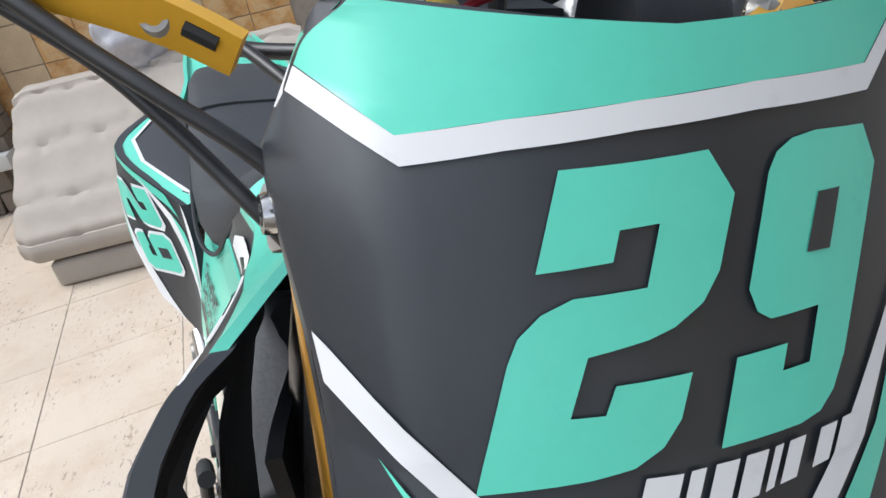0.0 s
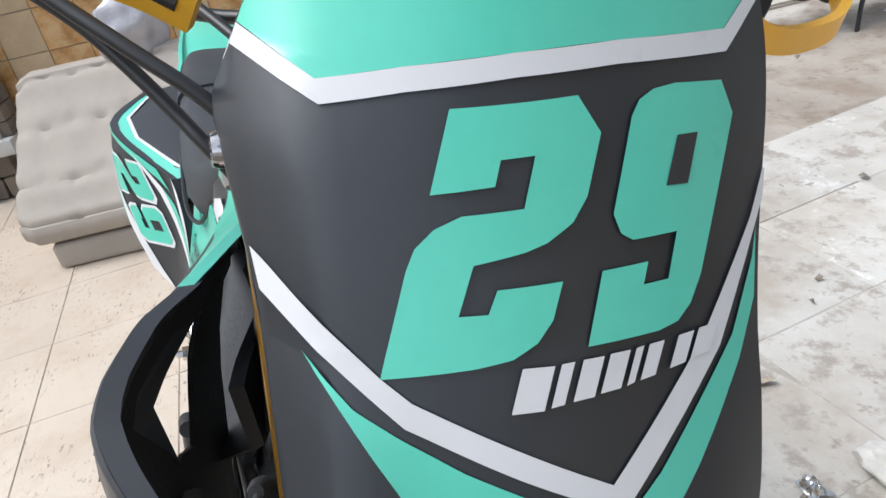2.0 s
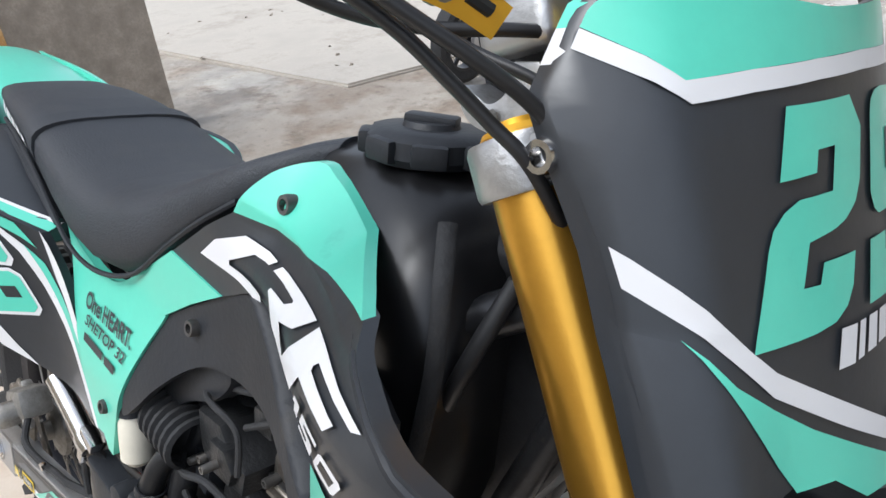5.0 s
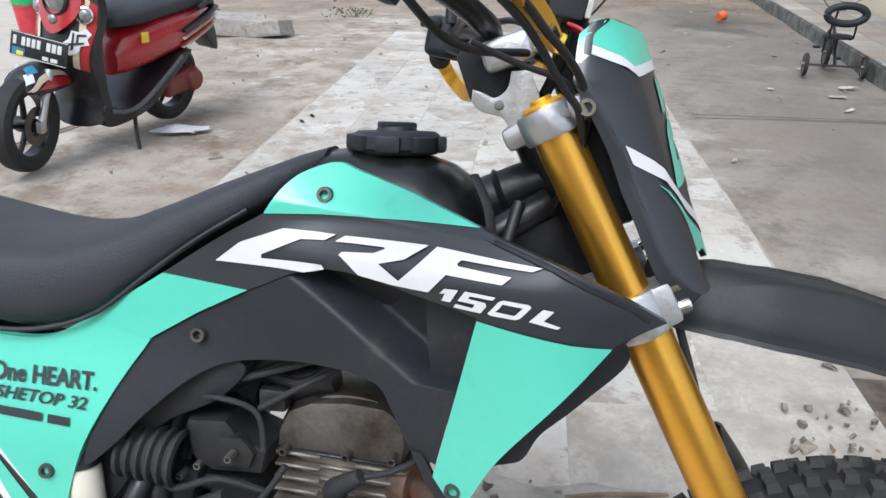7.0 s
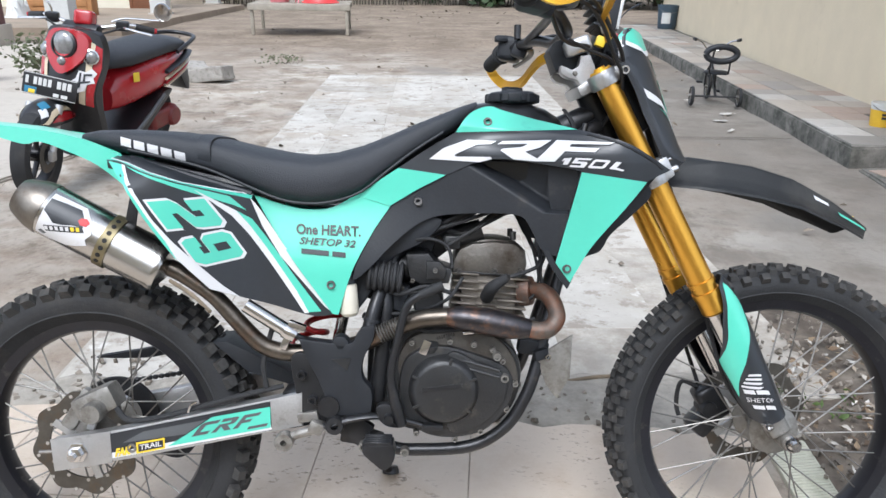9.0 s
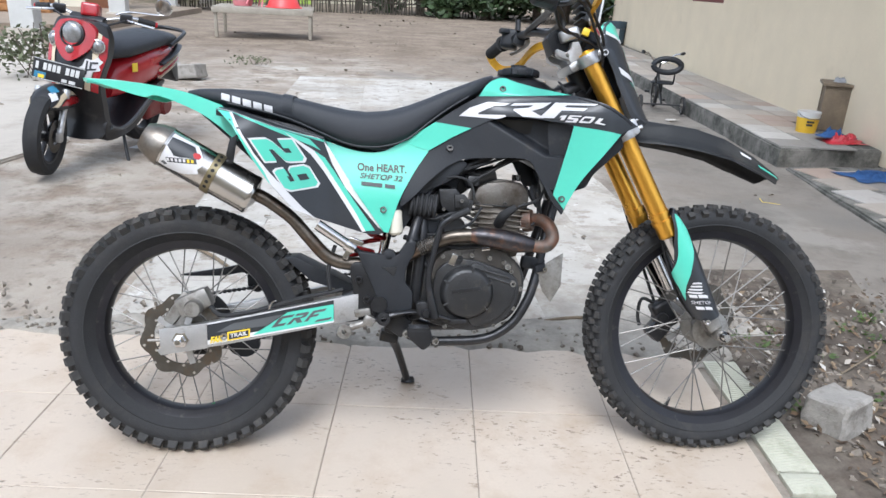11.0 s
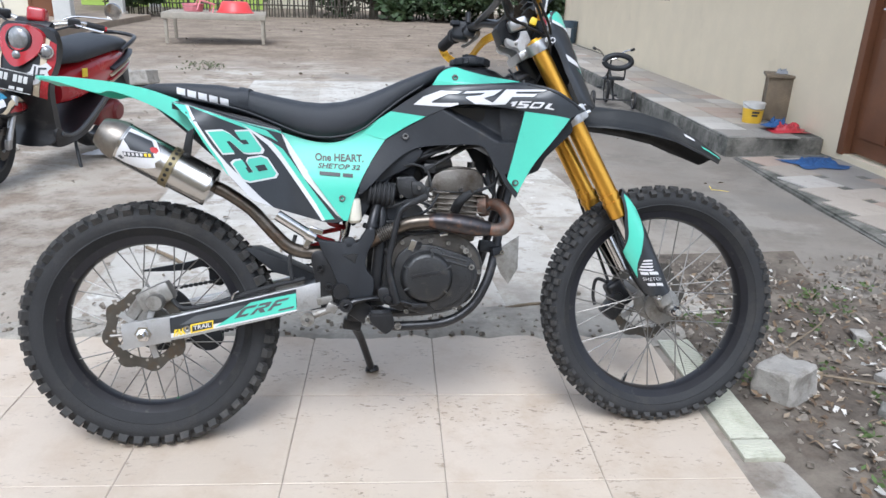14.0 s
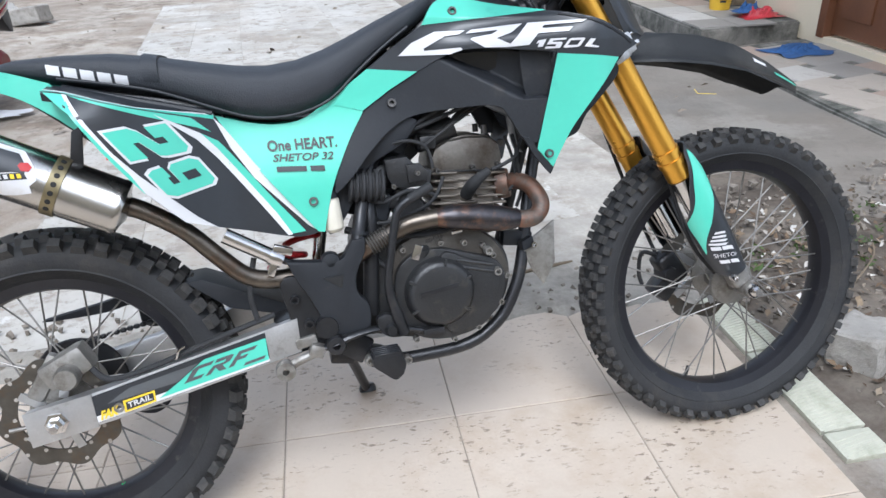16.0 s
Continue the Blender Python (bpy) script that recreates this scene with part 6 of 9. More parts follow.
    part("guard_slot", tube([(0.9695, s * 0.1405, 1.0855), (0.9735, s * 0.1295, 1.0800)], 0.0034, 8, 1), HOLEBLACK, hg)
    part("guard_bolt", lathe([(0, 0.007), (0.0036, 0.007), (0.004, 0.0095), (0.0062, 0.0095), (0.0088, 0.007), (0.009, 0.003), (0.009, -0.004), (0, -0.004)], (0.9575, s * 0.1465, 1.0885), (0.85, s * 0.45, 0.1), 18), CASTDULL, hg)
    part("mirror_stub", tube([(0.845, s * 0.2, 1.13), (0.845, s * 0.2, 1.16)], 0.008, 10, 1), DARKMETAL, bar)
for pts, r in (([(0.86, -0.27, 1.128), (0.91, -0.245, 1.118), (0.945, -0.203, 1.097), (0.965, -0.175, 1.078), (0.983, -0.15, 1.062), (0.998, -0.122, 1.043), (1.008, -0.095, 1.015), (1.0, -0.04, 0.95)], 0.0048), ([(0.86, -0.262, 1.122), (0.91, -0.235, 1.108), (0.943, -0.195, 1.086), (0.959, -0.169, 1.069), (0.973, -0.149, 1.05), (0.985, -0.134, 1.034), (0.998, -0.118, 1.016), (1.003, -0.085, 0.975), (0.98, -0.03, 0.92)], 0.0046),
               ([(0.90, -0.12, 1.075), (0.94, -0.10, 1.06), (0.985, -0.085, 1.045), (1.005, -0.07, 1.02), (1.01, -0.06, 1.0)], 0.004), ([(0.86, 0.21, 1.12), (0.93, 0.16, 1.13), (0.985, 0.10, 1.08), (1.0, 0.06, 1.0)], 0.0055),
               ([(0.855, -0.21, 1.10), (0.88, -0.15, 1.075), (0.91, -0.11, 1.068), (0.95, -0.06, 1.072), (0.97, 0.02, 1.07)], 0.005), ([(0.99, 0.05, 1.09), (1.01, 0.01, 1.07), (1.03, -0.03, 1.05), (1.03, -0.06, 1.0)], 0.0055), ([(0.95, -0.05, 0.93), (0.93, -0.07, 0.86), (0.90, -0.05, 0.80)], 0.008), ([(0.96, 0.03, 0.94), (0.94, 0.04, 0.86), (0.90, 0.03, 0.80)], 0.008)):
    part("control_cable", tube(pts, r * 0.78, 10, 7), CABLE, bar)
part("wire", tube([(0.985, -0.06, 1.10), (1.0, -0.075, 1.09), (1.012, -0.085, 1.065), (1.005, -0.085, 1.03)], 0.002, 6, 6), REDW, bar, "red wire")
part("wire", tube([(0.985, -0.02, 1.10), (1.0, -0.05, 1.09), (1.005, -0.09, 1.05)], 0.0018, 6, 6), REDW, bar)
part("yellow_connector", box((0.018, 0.014, 0.02), pose(0.975, -0.04, 1.085, 0, 20, 0), 0.003), YELLOW, bar)
lamp = part("work_lamp", merge(box((0.034, 0.08, 0.075), pose(0.988, -0.02, 1.142, 0, 10, 0), 0.004), *[box((0.02, 0.078, 0.005), pose(0.967 - 0.0025 * i, -0.02, 1.114 + 0.0145 * i, 0, 10, 0), 0.001, 1) for i in range(5)]), PLASTIC, bar, "small finned work lamp")
part("lamp_lens", box((0.006, 0.07, 0.066), pose(1.008, -0.02, 1.138, 0, 10, 0), 0.002), LENS, lamp)
part("lamp_bracket", tube([(0.985, -0.02, 1.108), (0.982, -0.02, 1.07), (0.965, 0, 1.03)], 0.006, 8, 4, flat=0.5), DARKMETAL, lamp)
part("cable_tie", tube([(0.985, 0.03, 1.11), (1.01, 0.035, 1.12), (1.04, 0.03, 1.155), (1.06, 0.0, 1.165)], 0.003, 6, 5, flat=0.4), PLASTIC, lamp)
part("lamp_bezel", prism(outline([(0.985, 1.12), (1.02, 1.10), (1.03, 1.03), (1.0, 1.02), (0.975, 1.06)]), 0.02, 0.07, 0.005), PLASTIC, bar)


# the bar sits a little askew, its end on the stand side lower
BARTILT = Matrix.Translation((0, 0, 1.10)) @ pose(0, 0, 0, -1.0, 0, 0) @ Matrix.Translation((0, 0, -1.10))
bar.matrix_local = BARTILT


# number plate: a bowed shield, its outline in width u and height v
def plate_skin(u, v, lift):
    a = abs(u - 0.004)
    bow = 2.9 * a * a + 1.1 * max(0.0, a - 0.1) if u < 0.004 else 1.7 * a * a + 1.1 * max(0.0, a - 0.115)
    x = 1.078 - 0.384 * (v - 1.058) - bow + 0.128 * u
    # low down the side away from the stand is flatter
    if u < 0:
        x += 0.3 * max(0.0, 0.955 - v) * sstep((a - 0.06) / 0.05)
    # a soft crease along the lower sides
    x -= 0.06 * max(0.0, 0.93 - v) * sstep((a - 0.06) / 0.04)
    # the stand-off side bends back at the top corner and lies flatter below it
    k = (0.004 * sstep((v - 1.03) / 0.08) - 0.008 * sstep((v - 0.86) / 0.14) * (1 - sstep((v - 1.02) / 0.09))) * (max(0.0, -u) / 0.11) ** 2
    return Vector((x + 0.93 * lift - k, u + k * (u + 0.16) / (1.325 - x), v + 0.36 * lift - k * (1.13 - v) / (1.325 - x)))


half = [(-0.094, 1.103), (-0.105, 1.09), (-0.1125, 1.069), (-0.120, 1.048), (-0.1195, 1.03), (-0.1145, 0.988), (-0.1125, 0.955), (-0.113, 0.92), (-0.113, 0.885), (-0.105, 0.862), (-0.088, 0.872), (-0.068, 0.892)]
rim_l = [(u, v) for u, v in half]
rim_r = [(0.058, 0.892), (0.075, 0.875), (0.09, 0.865), (0.098, 0.885), (0.10, 0.92), (0.10, 0.955), (0.104, 0.99), (0.110, 1.02), (0.1165, 1.05), (0.1185, 1.078), (0.1135, 1.102), (0.10, 1.107)]
plate = part("number_plate", sheet([outline([(0.004, 1.0975)] + [(-0.04, 1.0995)] + rim_l + [(-0.037, 0.893), (0.004, 0.878)] + [(0.04, 0.888)] + rim_r + [(0.05, 1.101)], 3)], plate_skin, 0.010, 0.006), BLACK, bike, "black front number plate with mint digits and white stripes")


def plate_mark(name, poly, material, lift, label=""):
    return part(name, sheet([poly], plate_skin, 0.010, 0.0, lift + 0.0003), material, plate, label)


plate_mark("mint_top", outline([(0.004, 1.097, 1), (-0.05, 1.0992), (-0.093, 1.1025, 1), (-0.1045, 1.0895), (-0.109, 1.079, 1), (-0.0857, 1.0618, 1), (-0.0542, 1.0682), (-0.0128, 1.0743), (0.032, 1.0789), (0.0884, 1.0818, 1), (0.1125, 1.1022, 1), (0.10, 1.1065, 1), (0.05, 1.1008)]), MINT, 0.0006)
plate_mark("white_chevron", [(-0.1093, 1.0784), (-0.0857, 1.0618), (-0.0542, 1.0682), (-0.0128, 1.0743), (0.032, 1.0789), (0.0884, 1.0818), (0.1128, 1.1022), (0.1153, 1.096), (0.0888, 1.0727), (0.031, 1.07), (-0.0138, 1.0654), (-0.0552, 1.059), (-0.0854, 1.0525), (-0.1123, 1.0697)], WHITE, 0.001, "white chevron stripe")
plate_mark("digit", [(-0.0398, 1.0536), (0.0109, 1.0588), (0.0198, 1.0448), (0.0115, 1.0214), (0.0043, 1.0119), (-0.0068, 1.005), (-0.0162, 1.0016), (-0.0365, 0.9967), (-0.0438, 0.9775), (-0.0326, 0.9785), (-0.0284, 0.9877), (-0.002, 0.9903), (-0.0074, 0.9759), (-0.0145, 0.9674), (-0.0248, 0.9614), (-0.0388, 0.958),
                     (-0.0745, 0.9515), (-0.0612, 0.9935), (-0.0573, 1.002), (-0.0496, 1.0096), (-0.0393, 1.0148), (-0.0151, 1.0178), (-0.0089, 1.0372), (-0.0225, 1.0356), (-0.0256, 1.0259), (-0.0499, 1.0221)], MINT, 0.0012, "mint digit two")
plate_mark("digit", [(0.0843, 1.0615), (0.0902, 1.0479), (0.0645, 0.9858), (0.0576, 0.9749), (0.0502, 0.9689), (0.0403, 0.9666), (0.0064, 0.9645), (0.0155, 0.9928), (0.0373, 0.9943), (0.0342, 0.9856), (0.0467, 0.9863), (0.053, 1.0044), (0.0308, 1.0033), (0.0253, 1.0062), (0.0225, 1.0138), (0.0346, 1.0502), (0.0388, 1.0563), (0.0462, 1.0601), (0.0576, 1.0618)], MINT, 0.0012, "mint digit nine")
plate_mark("digit_gap", [(0.0679, 1.042), (0.0604, 1.0225), (0.0489, 1.0226), (0.0566, 1.0417)], BLACK, 0.0016)
plate_mark("white_vee", [(-0.1137, 0.9891), (-0.1121, 0.9726), (-0.0953, 0.9585), (-0.0676, 0.9335), (-0.0262, 0.9149), (0.0166, 0.897), (0.0225, 0.9025), (0.073, 0.9545), (0.1076, 1.011), (0.1105, 1.0225), (0.109, 1.0228), (0.098, 1.004), (0.0638, 0.9609), (0.0128, 0.9089), (-0.064, 0.9434), (-0.0748, 0.9522), (-0.1094, 0.9856)], WHITE, 0.001, "white vee stripe")
plate_mark("mint_lower", [(-0.1006, 0.9562), (-0.0858, 0.9395), (-0.068, 0.9285), (-0.0473, 0.9174), (0.0145, 0.8912), (0.0362, 0.9095), (0.06, 0.935), (0.0815, 0.9574), (0.098, 0.987), (0.102, 1.0), (0.0975, 0.97), (0.085, 0.9463), (0.0698, 0.9248), (0.057, 0.9081), (0.0356, 0.884), (0.0121, 0.8813), (-0.0166, 0.8807), (-0.0375, 0.893), (-0.0603, 0.8916), (-0.0705, 0.905), (-0.0811, 0.9223)], MINT, 0.0006)
# a short row of white marks along the vee
for a, b in ((0.0, 0.14), (0.17, 0.23), (0.27, 0.37), (0.40, 0.50), (0.53, 0.57), (0.60, 0.68), (0.76, 0.85), (0.88, 1.0)):
    x0, x1 = -0.0275 + 0.094 * a, -0.0275 + 0.094 * b
    lo, hi = 0.9395 + 0.014 * (a + b) / 2, 0.9575 + 0.007 * (a + b) / 2
    plate_mark("lettering_bar", [(x0, lo), (x1, lo + 0.001), (x1 + 0.006, hi + 0.0005), (x0 + 0.006, hi)], WHITE, 0.0014)
# the folded-back rim along the sides
for rim, lo, hi, material in ((half, 1.075, 2.0, MINT), (half, 1.062, 1.08, WHITE), (half, 0.0, 1.066, BLACK), (rim_r, 0.0, 2.0, BLACK)):
    fine = [(p[0] + (q[0] - p[0]) * k / 4, p[1] + (q[1] - p[1]) * k / 4) for p, q in zip(rim, rim[1:]) for k in range(4)] + [rim[-1]]
    pts = [q for q in fine if lo < q[1] < hi]
    bm = bmesh.new()
    rows = []
    for u, v in pts:
        p = plate_skin(u, v, -0.001)
        d = (p - Vector((1.325, -0.13, 1.13)))
        d = d / abs(d.x)
        rows.append([bm.verts.new(p), bm.verts.new(p + d * 0.005), bm.verts.new(p + d * 0.011), bm.verts.new(p + d * 0.011 + Vector((0, 0.004 if u < 0 else -0.004, 0))), bm.verts.new(p + d * 0.004 + Vector((0, 0.004 if u < 0 else -0.004, 0)))])
    for p, q in zip(rows, rows[1:]):
        for k in range(5):
            bm.faces.new((p[k], p[(k + 1) % 5], q[(k + 1) % 5], q[k]))
    part("plate_rim", bm, material, plate)
part("plate_back", box((0.05, 0.14, 0.14), pose(1.03, 0.004, 0.98, 0, -20, 0), 0.02), PLASTIC, plate)


FENDER = pm("dusty_black_plastic", (0.018, 0.019, 0.020), 0.5, spec=0.3, var=0.2, scale=9, bump=0.08, fine=160, dirt=(0.05, 0.048, 0.045), dirt_amount=0.25, dirt_scale=7)


# front mudguard: arched across, with a raised middle and a drooping beak
def guard_skin(u, v, lift):
    xs = [1.10, 1.16, 1.22, 1.28, 1.36, 1.44, 1.50, 1.545]
    zt = [0.868, 0.872, 0.868, 0.86, 0.836, 0.796, 0.757, 0.722]
    dr = [0.05, 0.055, 0.058, 0.06, 0.055, 0.05, 0.042, 0.03]
    w = float(np.interp(u, [1.10, 1.2, 1.3, 1.45, 1.55], [0.06, 0.085, 0.085, 0.075, 0.055]))
    t = float(np.interp(u, xs, zt))
    d = float(np.interp(u, xs, dr))
    a = abs(v)
    z = t - d * (sstep((a - 0.25) / 0.6) * 0.72 + 0.28 * a ** 3)
    # a sharp shoulder on either side of a sunken middle
    z += 0.011 * max(0.0, 1 - abs(a - 0.5) / 0.16) * sstep((u - 1.15) / 0.07) * sstep((1.56 - u) / 0.2) - 0.006 * (1 - sstep((a - 0.2) / 0.25)) * sstep((u - 1.16) / 0.08)
    return Vector((u, v * w + (0.0 if v == 0 else math.copysign(lift * 0.5, v) * a), z + lift))


fender = part("front_mudguard", sheet([[(1.09, -0.9), (1.15, -1), (1.28, -1), (1.42, -1), (1.495, -0.85), (1.523, -0.35), (1.525, 0.35), (1.495, 0.85), (1.42, 1), (1.28, 1), (1.15, 1), (1.09, 0.9)]], lambda u, v, lift: guard_skin(u, v, lift), 0.02, 0.005), FENDER, bike, "black plastic front mudguard")
for s in (-1, 1):
    part("mint_tip", sheet([[(1.45, s * 0.60), (1.51, s * 0.54), (1.512, s * 0.575), (1.455, s * 0.63)]], guard_skin, 0.03, 0.0, 0.0012), MINT, fender)
    part("white_mark", sheet([[(1.40, s * 0.56), (1.43, s * 0.56), (1.432, s * 0.59), (1.403, s * 0.60)]], guard_skin, 0.03, 0.0, 0.0012), WHITE, fender)
fcal = part("front_caliper", merge(box((0.08, 0.05, 0.055), pose(1.27, 0.075, 0.345, 0, 60, 0), 0.014, 3), box((0.05, 0.05, 0.06), pose(1.255, 0.08, 0.30, 0, 40, 0), 0.012), lathe([(0, 0.02), (0.016, 0.02), (0.018, 0.014), (0.018, -0.03), (0, -0.03)], (1.258, 0.06, 0.335), (0, -1, 0), 18)), DARKMETAL, bike, "dark cast front brake caliper")
part("brake_hose", tube([(1.25, 0.08, 0.37), (1.21, 0.085, 0.385), (1.2, 0.085, 0.34), (1.205, 0.08, 0.31)], 0.005, 8, 6), RUBBER, fcal)
part("brake_hose", tube([(1.08, 0.12, 0.86), (1.13, 0.13, 0.72), (1.19, 0.135, 0.56), (1.24, 0.12, 0.42), (1.25, 0.09, 0.37)], 0.0045, 8, 6), RUBBER, fcal)
part("speed_cable", tube([(1.10, -0.05, 0.86), (1.14, -0.062, 0.74), (1.19, -0.068, 0.58), (1.24, -0.066, 0.44), (1.30, -0.062, 0.36)], 0.0042, 8, 6), RUBBER, bike)

# ---- porch and yard tiles ----
porch = tagged(part("porch_floor", merge(box((4.17, 3.2, 0.05), PORCH @ pose(-1.33, -1.255, -0.0275), 0.0)), GROUT), "tiled porch floor with a broken edge", "floor", kind="structure")
for i in range(-8, 2):
    for j in range(-6, 1):
        x0, y0, x1, y1 = i * TILE, j * TILE, (i + 1) * TILE, (j + 1) * TILE
        g = 0.0014
        if i == 1:
            x1 = x0 + 0.367
        pts = [(x0 + g, y0 + g), (x1 - g, y0 + g), (x1 - g, y1 - g), (x0 + g, y1 - g)]
        if j == 0:
            # the far row is broken off along a wandering line
            cut = [(x0 + (x1 - x0) * k / 6, min(y1 - g, y0 + 0.365 + 0.03 * noise.noise(Vector((x0 * 3.1 + 0.7 * k, 4.0, 0))) + 0.018 * ((k * 7 + i * 3) % 3))) for k in range(6, -1, -1)]
            pts = [(x0 + g, y0 + g), (x1 - g, y0 + g)] + [(min(max(a, x0 + g), x1 - g), b) for a, b in cut]
        o = new("tile", tile_mesh("tile", pts, 0.0, PORCHTILE))
        o.parent = porch
        o.matrix_local = PORCH @ pose(0, 0, random.uniform(-0.0008, 0.0006))
yard = tagged(part("yard_paving", box((2.4, 6.9, 0.01), pose(0.78, 4.1, -0.0105, 0, 0, -1.0), 0.0), YARDBED), "old stained pale tiles set in the yard", "paving", kind="structure")
yt = tile_mesh("yard_tile", [(0, 0), (0.394, 0), (0.394, 0.394), (0, 0.394)], 0.0, YARDTILE)
for i in range(6):
    for j in range(17):
        if random.random() < 0.02 or (i == 5 and j < 3):
            continue
        o = new("tile", yt)
        o.parent = yard
        o.matrix_local = pose(0.78, 4.1, 0, 0, 0, -1.0) @ pose(-1.19 + 0.397 * i, -3.4 + 0.397 * j, -0.0035 + random.uniform(-0.0015, 0.001), random.uniform(-0.25, 0.25), random.uniform(-0.25, 0.25), random.uniform(-0.2, 0.2))

# ---- house with a tiled terrace ----
PLASTER = pm("cream_plaster", (0.72, 0.625, 0.46), 0.85, var=0.05, scale=2.5, bump=0.2, fine=60, dirt=(0.55, 0.47, 0.34), dirt_amount=0.06, dirt_scale=1.5)
CONCRETE = pm("kerb_concrete", (0.215, 0.205, 0.185), 0.9, var=0.35, scale=5, bump=0.6, fine=40, dirt=(0.055, 0.058, 0.048), dirt_amount=0.65, dirt_scale=7)
WINFRAME = pm("red_brown_frame", (0.17, 0.055, 0.05), 0.55, var=0.12, scale=10, bump=0.1)
PANE = pm("dark_glass", (0.02, 0.025, 0.025), 0.08, var=0.2, scale=3, bump=0.0, spec=0.6)
DOORWOOD = pm("door_wood", (0.16, 0.065, 0.03), 0.5, var=0.2, scale=4, bump=0.15, fine=50)
TT = [pm("terrace_tile_" + n, c, 0.6, var=0.12, scale=6, bump=0.15, dirt=(0.2, 0.175, 0.15), dirt_amount=0.25, dirt_scale=6, per_object=0.08)
      for n, c in (("sand", (0.37, 0.33, 0.285)), ("grey", (0.27, 0.255, 0.235)), ("white", (0.45, 0.43, 0.40)), ("red", (0.36, 0.28, 0.23)))]
HOUSE = Matrix.Translation((4.38, 3.5, 0)) @ pose(0, 0, 0, 0, 0, -8.0)      # y runs along the wall, x into the house


def wall_with_openings(name, length, height, thick, openings, m, material, label):
    """A wall along y from 0, with real openings (y0, y1, z0, z1)."""
    ys = sorted({0, length, *[o[0] for o in openings], *[o[1] for o in openings]})
    bms = []
    for a, b in zip(ys, ys[1:]):
        zs = [(0, height)]
        for y0, y1, z0, z1 in openings:
            if a >= y0 - 1e-6 and b <= y1 + 1e-6:
                zs = [(0, z0), (z1, height)]
        for lo, hi in zs:
            if hi - lo > 0.01:
                bms.append(box((thick, b - a, hi - lo), pose(thick / 2, (a + b) / 2, (lo + hi) / 2), 0))
    bm = merge(*bms)
    bmesh.ops.remove_doubles(bm, verts=bm.verts, dist=0.0005)
    bmesh.ops.transform(bm, matrix=m, verts=bm.verts)
    return tagged(part(name, bm, material, smooth=False), label, "wall", kind="structure")


def window(name, m, w, h, panes):
    """A framed window; x is its depth, y its width."""
    win = tagged(new(name), "small red-brown framed window with dark panes", "window", kind="structure")
    win.matrix_world = m
    t = 0.06
    part("window_frame", merge(box((0.08, w + 2 * t, t), pose(0, 0, -h / 2 - t / 2), 0.006), box((0.08, w + 2 * t, t), pose(0, 0, h / 2 + t / 2), 0.006), box((0.08, t, h), pose(0, -w / 2 - t / 2, 0), 0.006), box((0.08, t, h), pose(0, w / 2 + t / 2, 0), 0.006)), WINFRAME, win)
    for i in range(panes):
        y = -w / 2 + w * (i + 0.5) / panes
        sash = part("sash", merge(*[box((0.04, w / panes, 0.05), pose(0.01, y, s * (h / 2 - 0.025)), 0.004) for s in (-1, 1)], *[box((0.04, 0.05, h), pose(0.01, y + s * (w / panes / 2 - 0.026), 0), 0.004) for s in (-1, 1)]), WINFRAME, win)
        part("pane", box((0.006, w / panes - 0.06, h - 0.06), pose(0.02, y, 0), 0.0), PANE, sash)
    return win


L0 = -3.2
wall_with_openings("wall_east", 16.0 + 3.2 - 4.5, 3.2, 0.16, [(4.14 + 3.2, 5.55 + 3.2, 1.08, 2.1), (1.65 + 3.2, 2.35 + 3.2, 1.22, 2.1), (-1.35 + 3.2, -0.35 + 3.2, 0.06, 2.15)], HOUSE @ pose(0, L0, 0), PLASTER, "cream plastered house wall with small windows")
wall_with_openings("wall_east_end", 6.0, 3.2, 0.16, [], HOUSE @ pose(0, 11.5, 0) @ pose(0, 0, 0, 0, 0, -90), PLASTER, "cream plastered end wall of the house")
wall_with_openings("wall_east_inner", 14.7, 3.2, 0.16, [], HOUSE @ pose(3.2, L0, 0), PLASTER, "plain inner wall of the house")
tagged(part("house_roof", box((4.6, 15.6, 0.12), HOUSE @ pose(1.6, 4.1, 3.35, 0, -8, 0), 0.01), CONCRETE), "plain house roof", "roof", kind="structure")
window("window_1", HOUSE @ pose(0.05, 4.845, 1.59), 1.29, 0.9, 2)
window("window_2", HOUSE @ pose(0.05, 2.0, 1.66), 0.58, 0.76, 1)
door = tagged(new("door_1"), "brown panelled wooden front door, closed", "door", kind="structure")
door.matrix_world = HOUSE @ pose(0.06, -0.85, 1.1)
part("door_frame", merge(box((0.14, 0.08, 2.1), pose(0, -0.49, 0), 0.006), box((0.14, 0.08, 2.1), pose(0, 0.49, 0), 0.006), box((0.14, 0.9, 0.06), pose(0, 0, 1.03), 0.006)), DOORWOOD, door)
leaf = part("door_leaf", box((0.045, 0.9, 2.0), pose(0.01, 0, -0.02), 0.004), DOORWOOD, door)
for y in (-0.2, 0.2):
    for z, h in ((-0.55, 0.7), (0.4, 0.8)):
        part("door_panel", box((0.02, 0.3, h), pose(-0.018, y, z), 0.008), DOORWOOD, leaf)
part("door_handle", tube([(-0.05, 0.36, 0.0), (-0.06, 0.3, 0.0)], 0.01, 8, 1), CHROME, leaf)


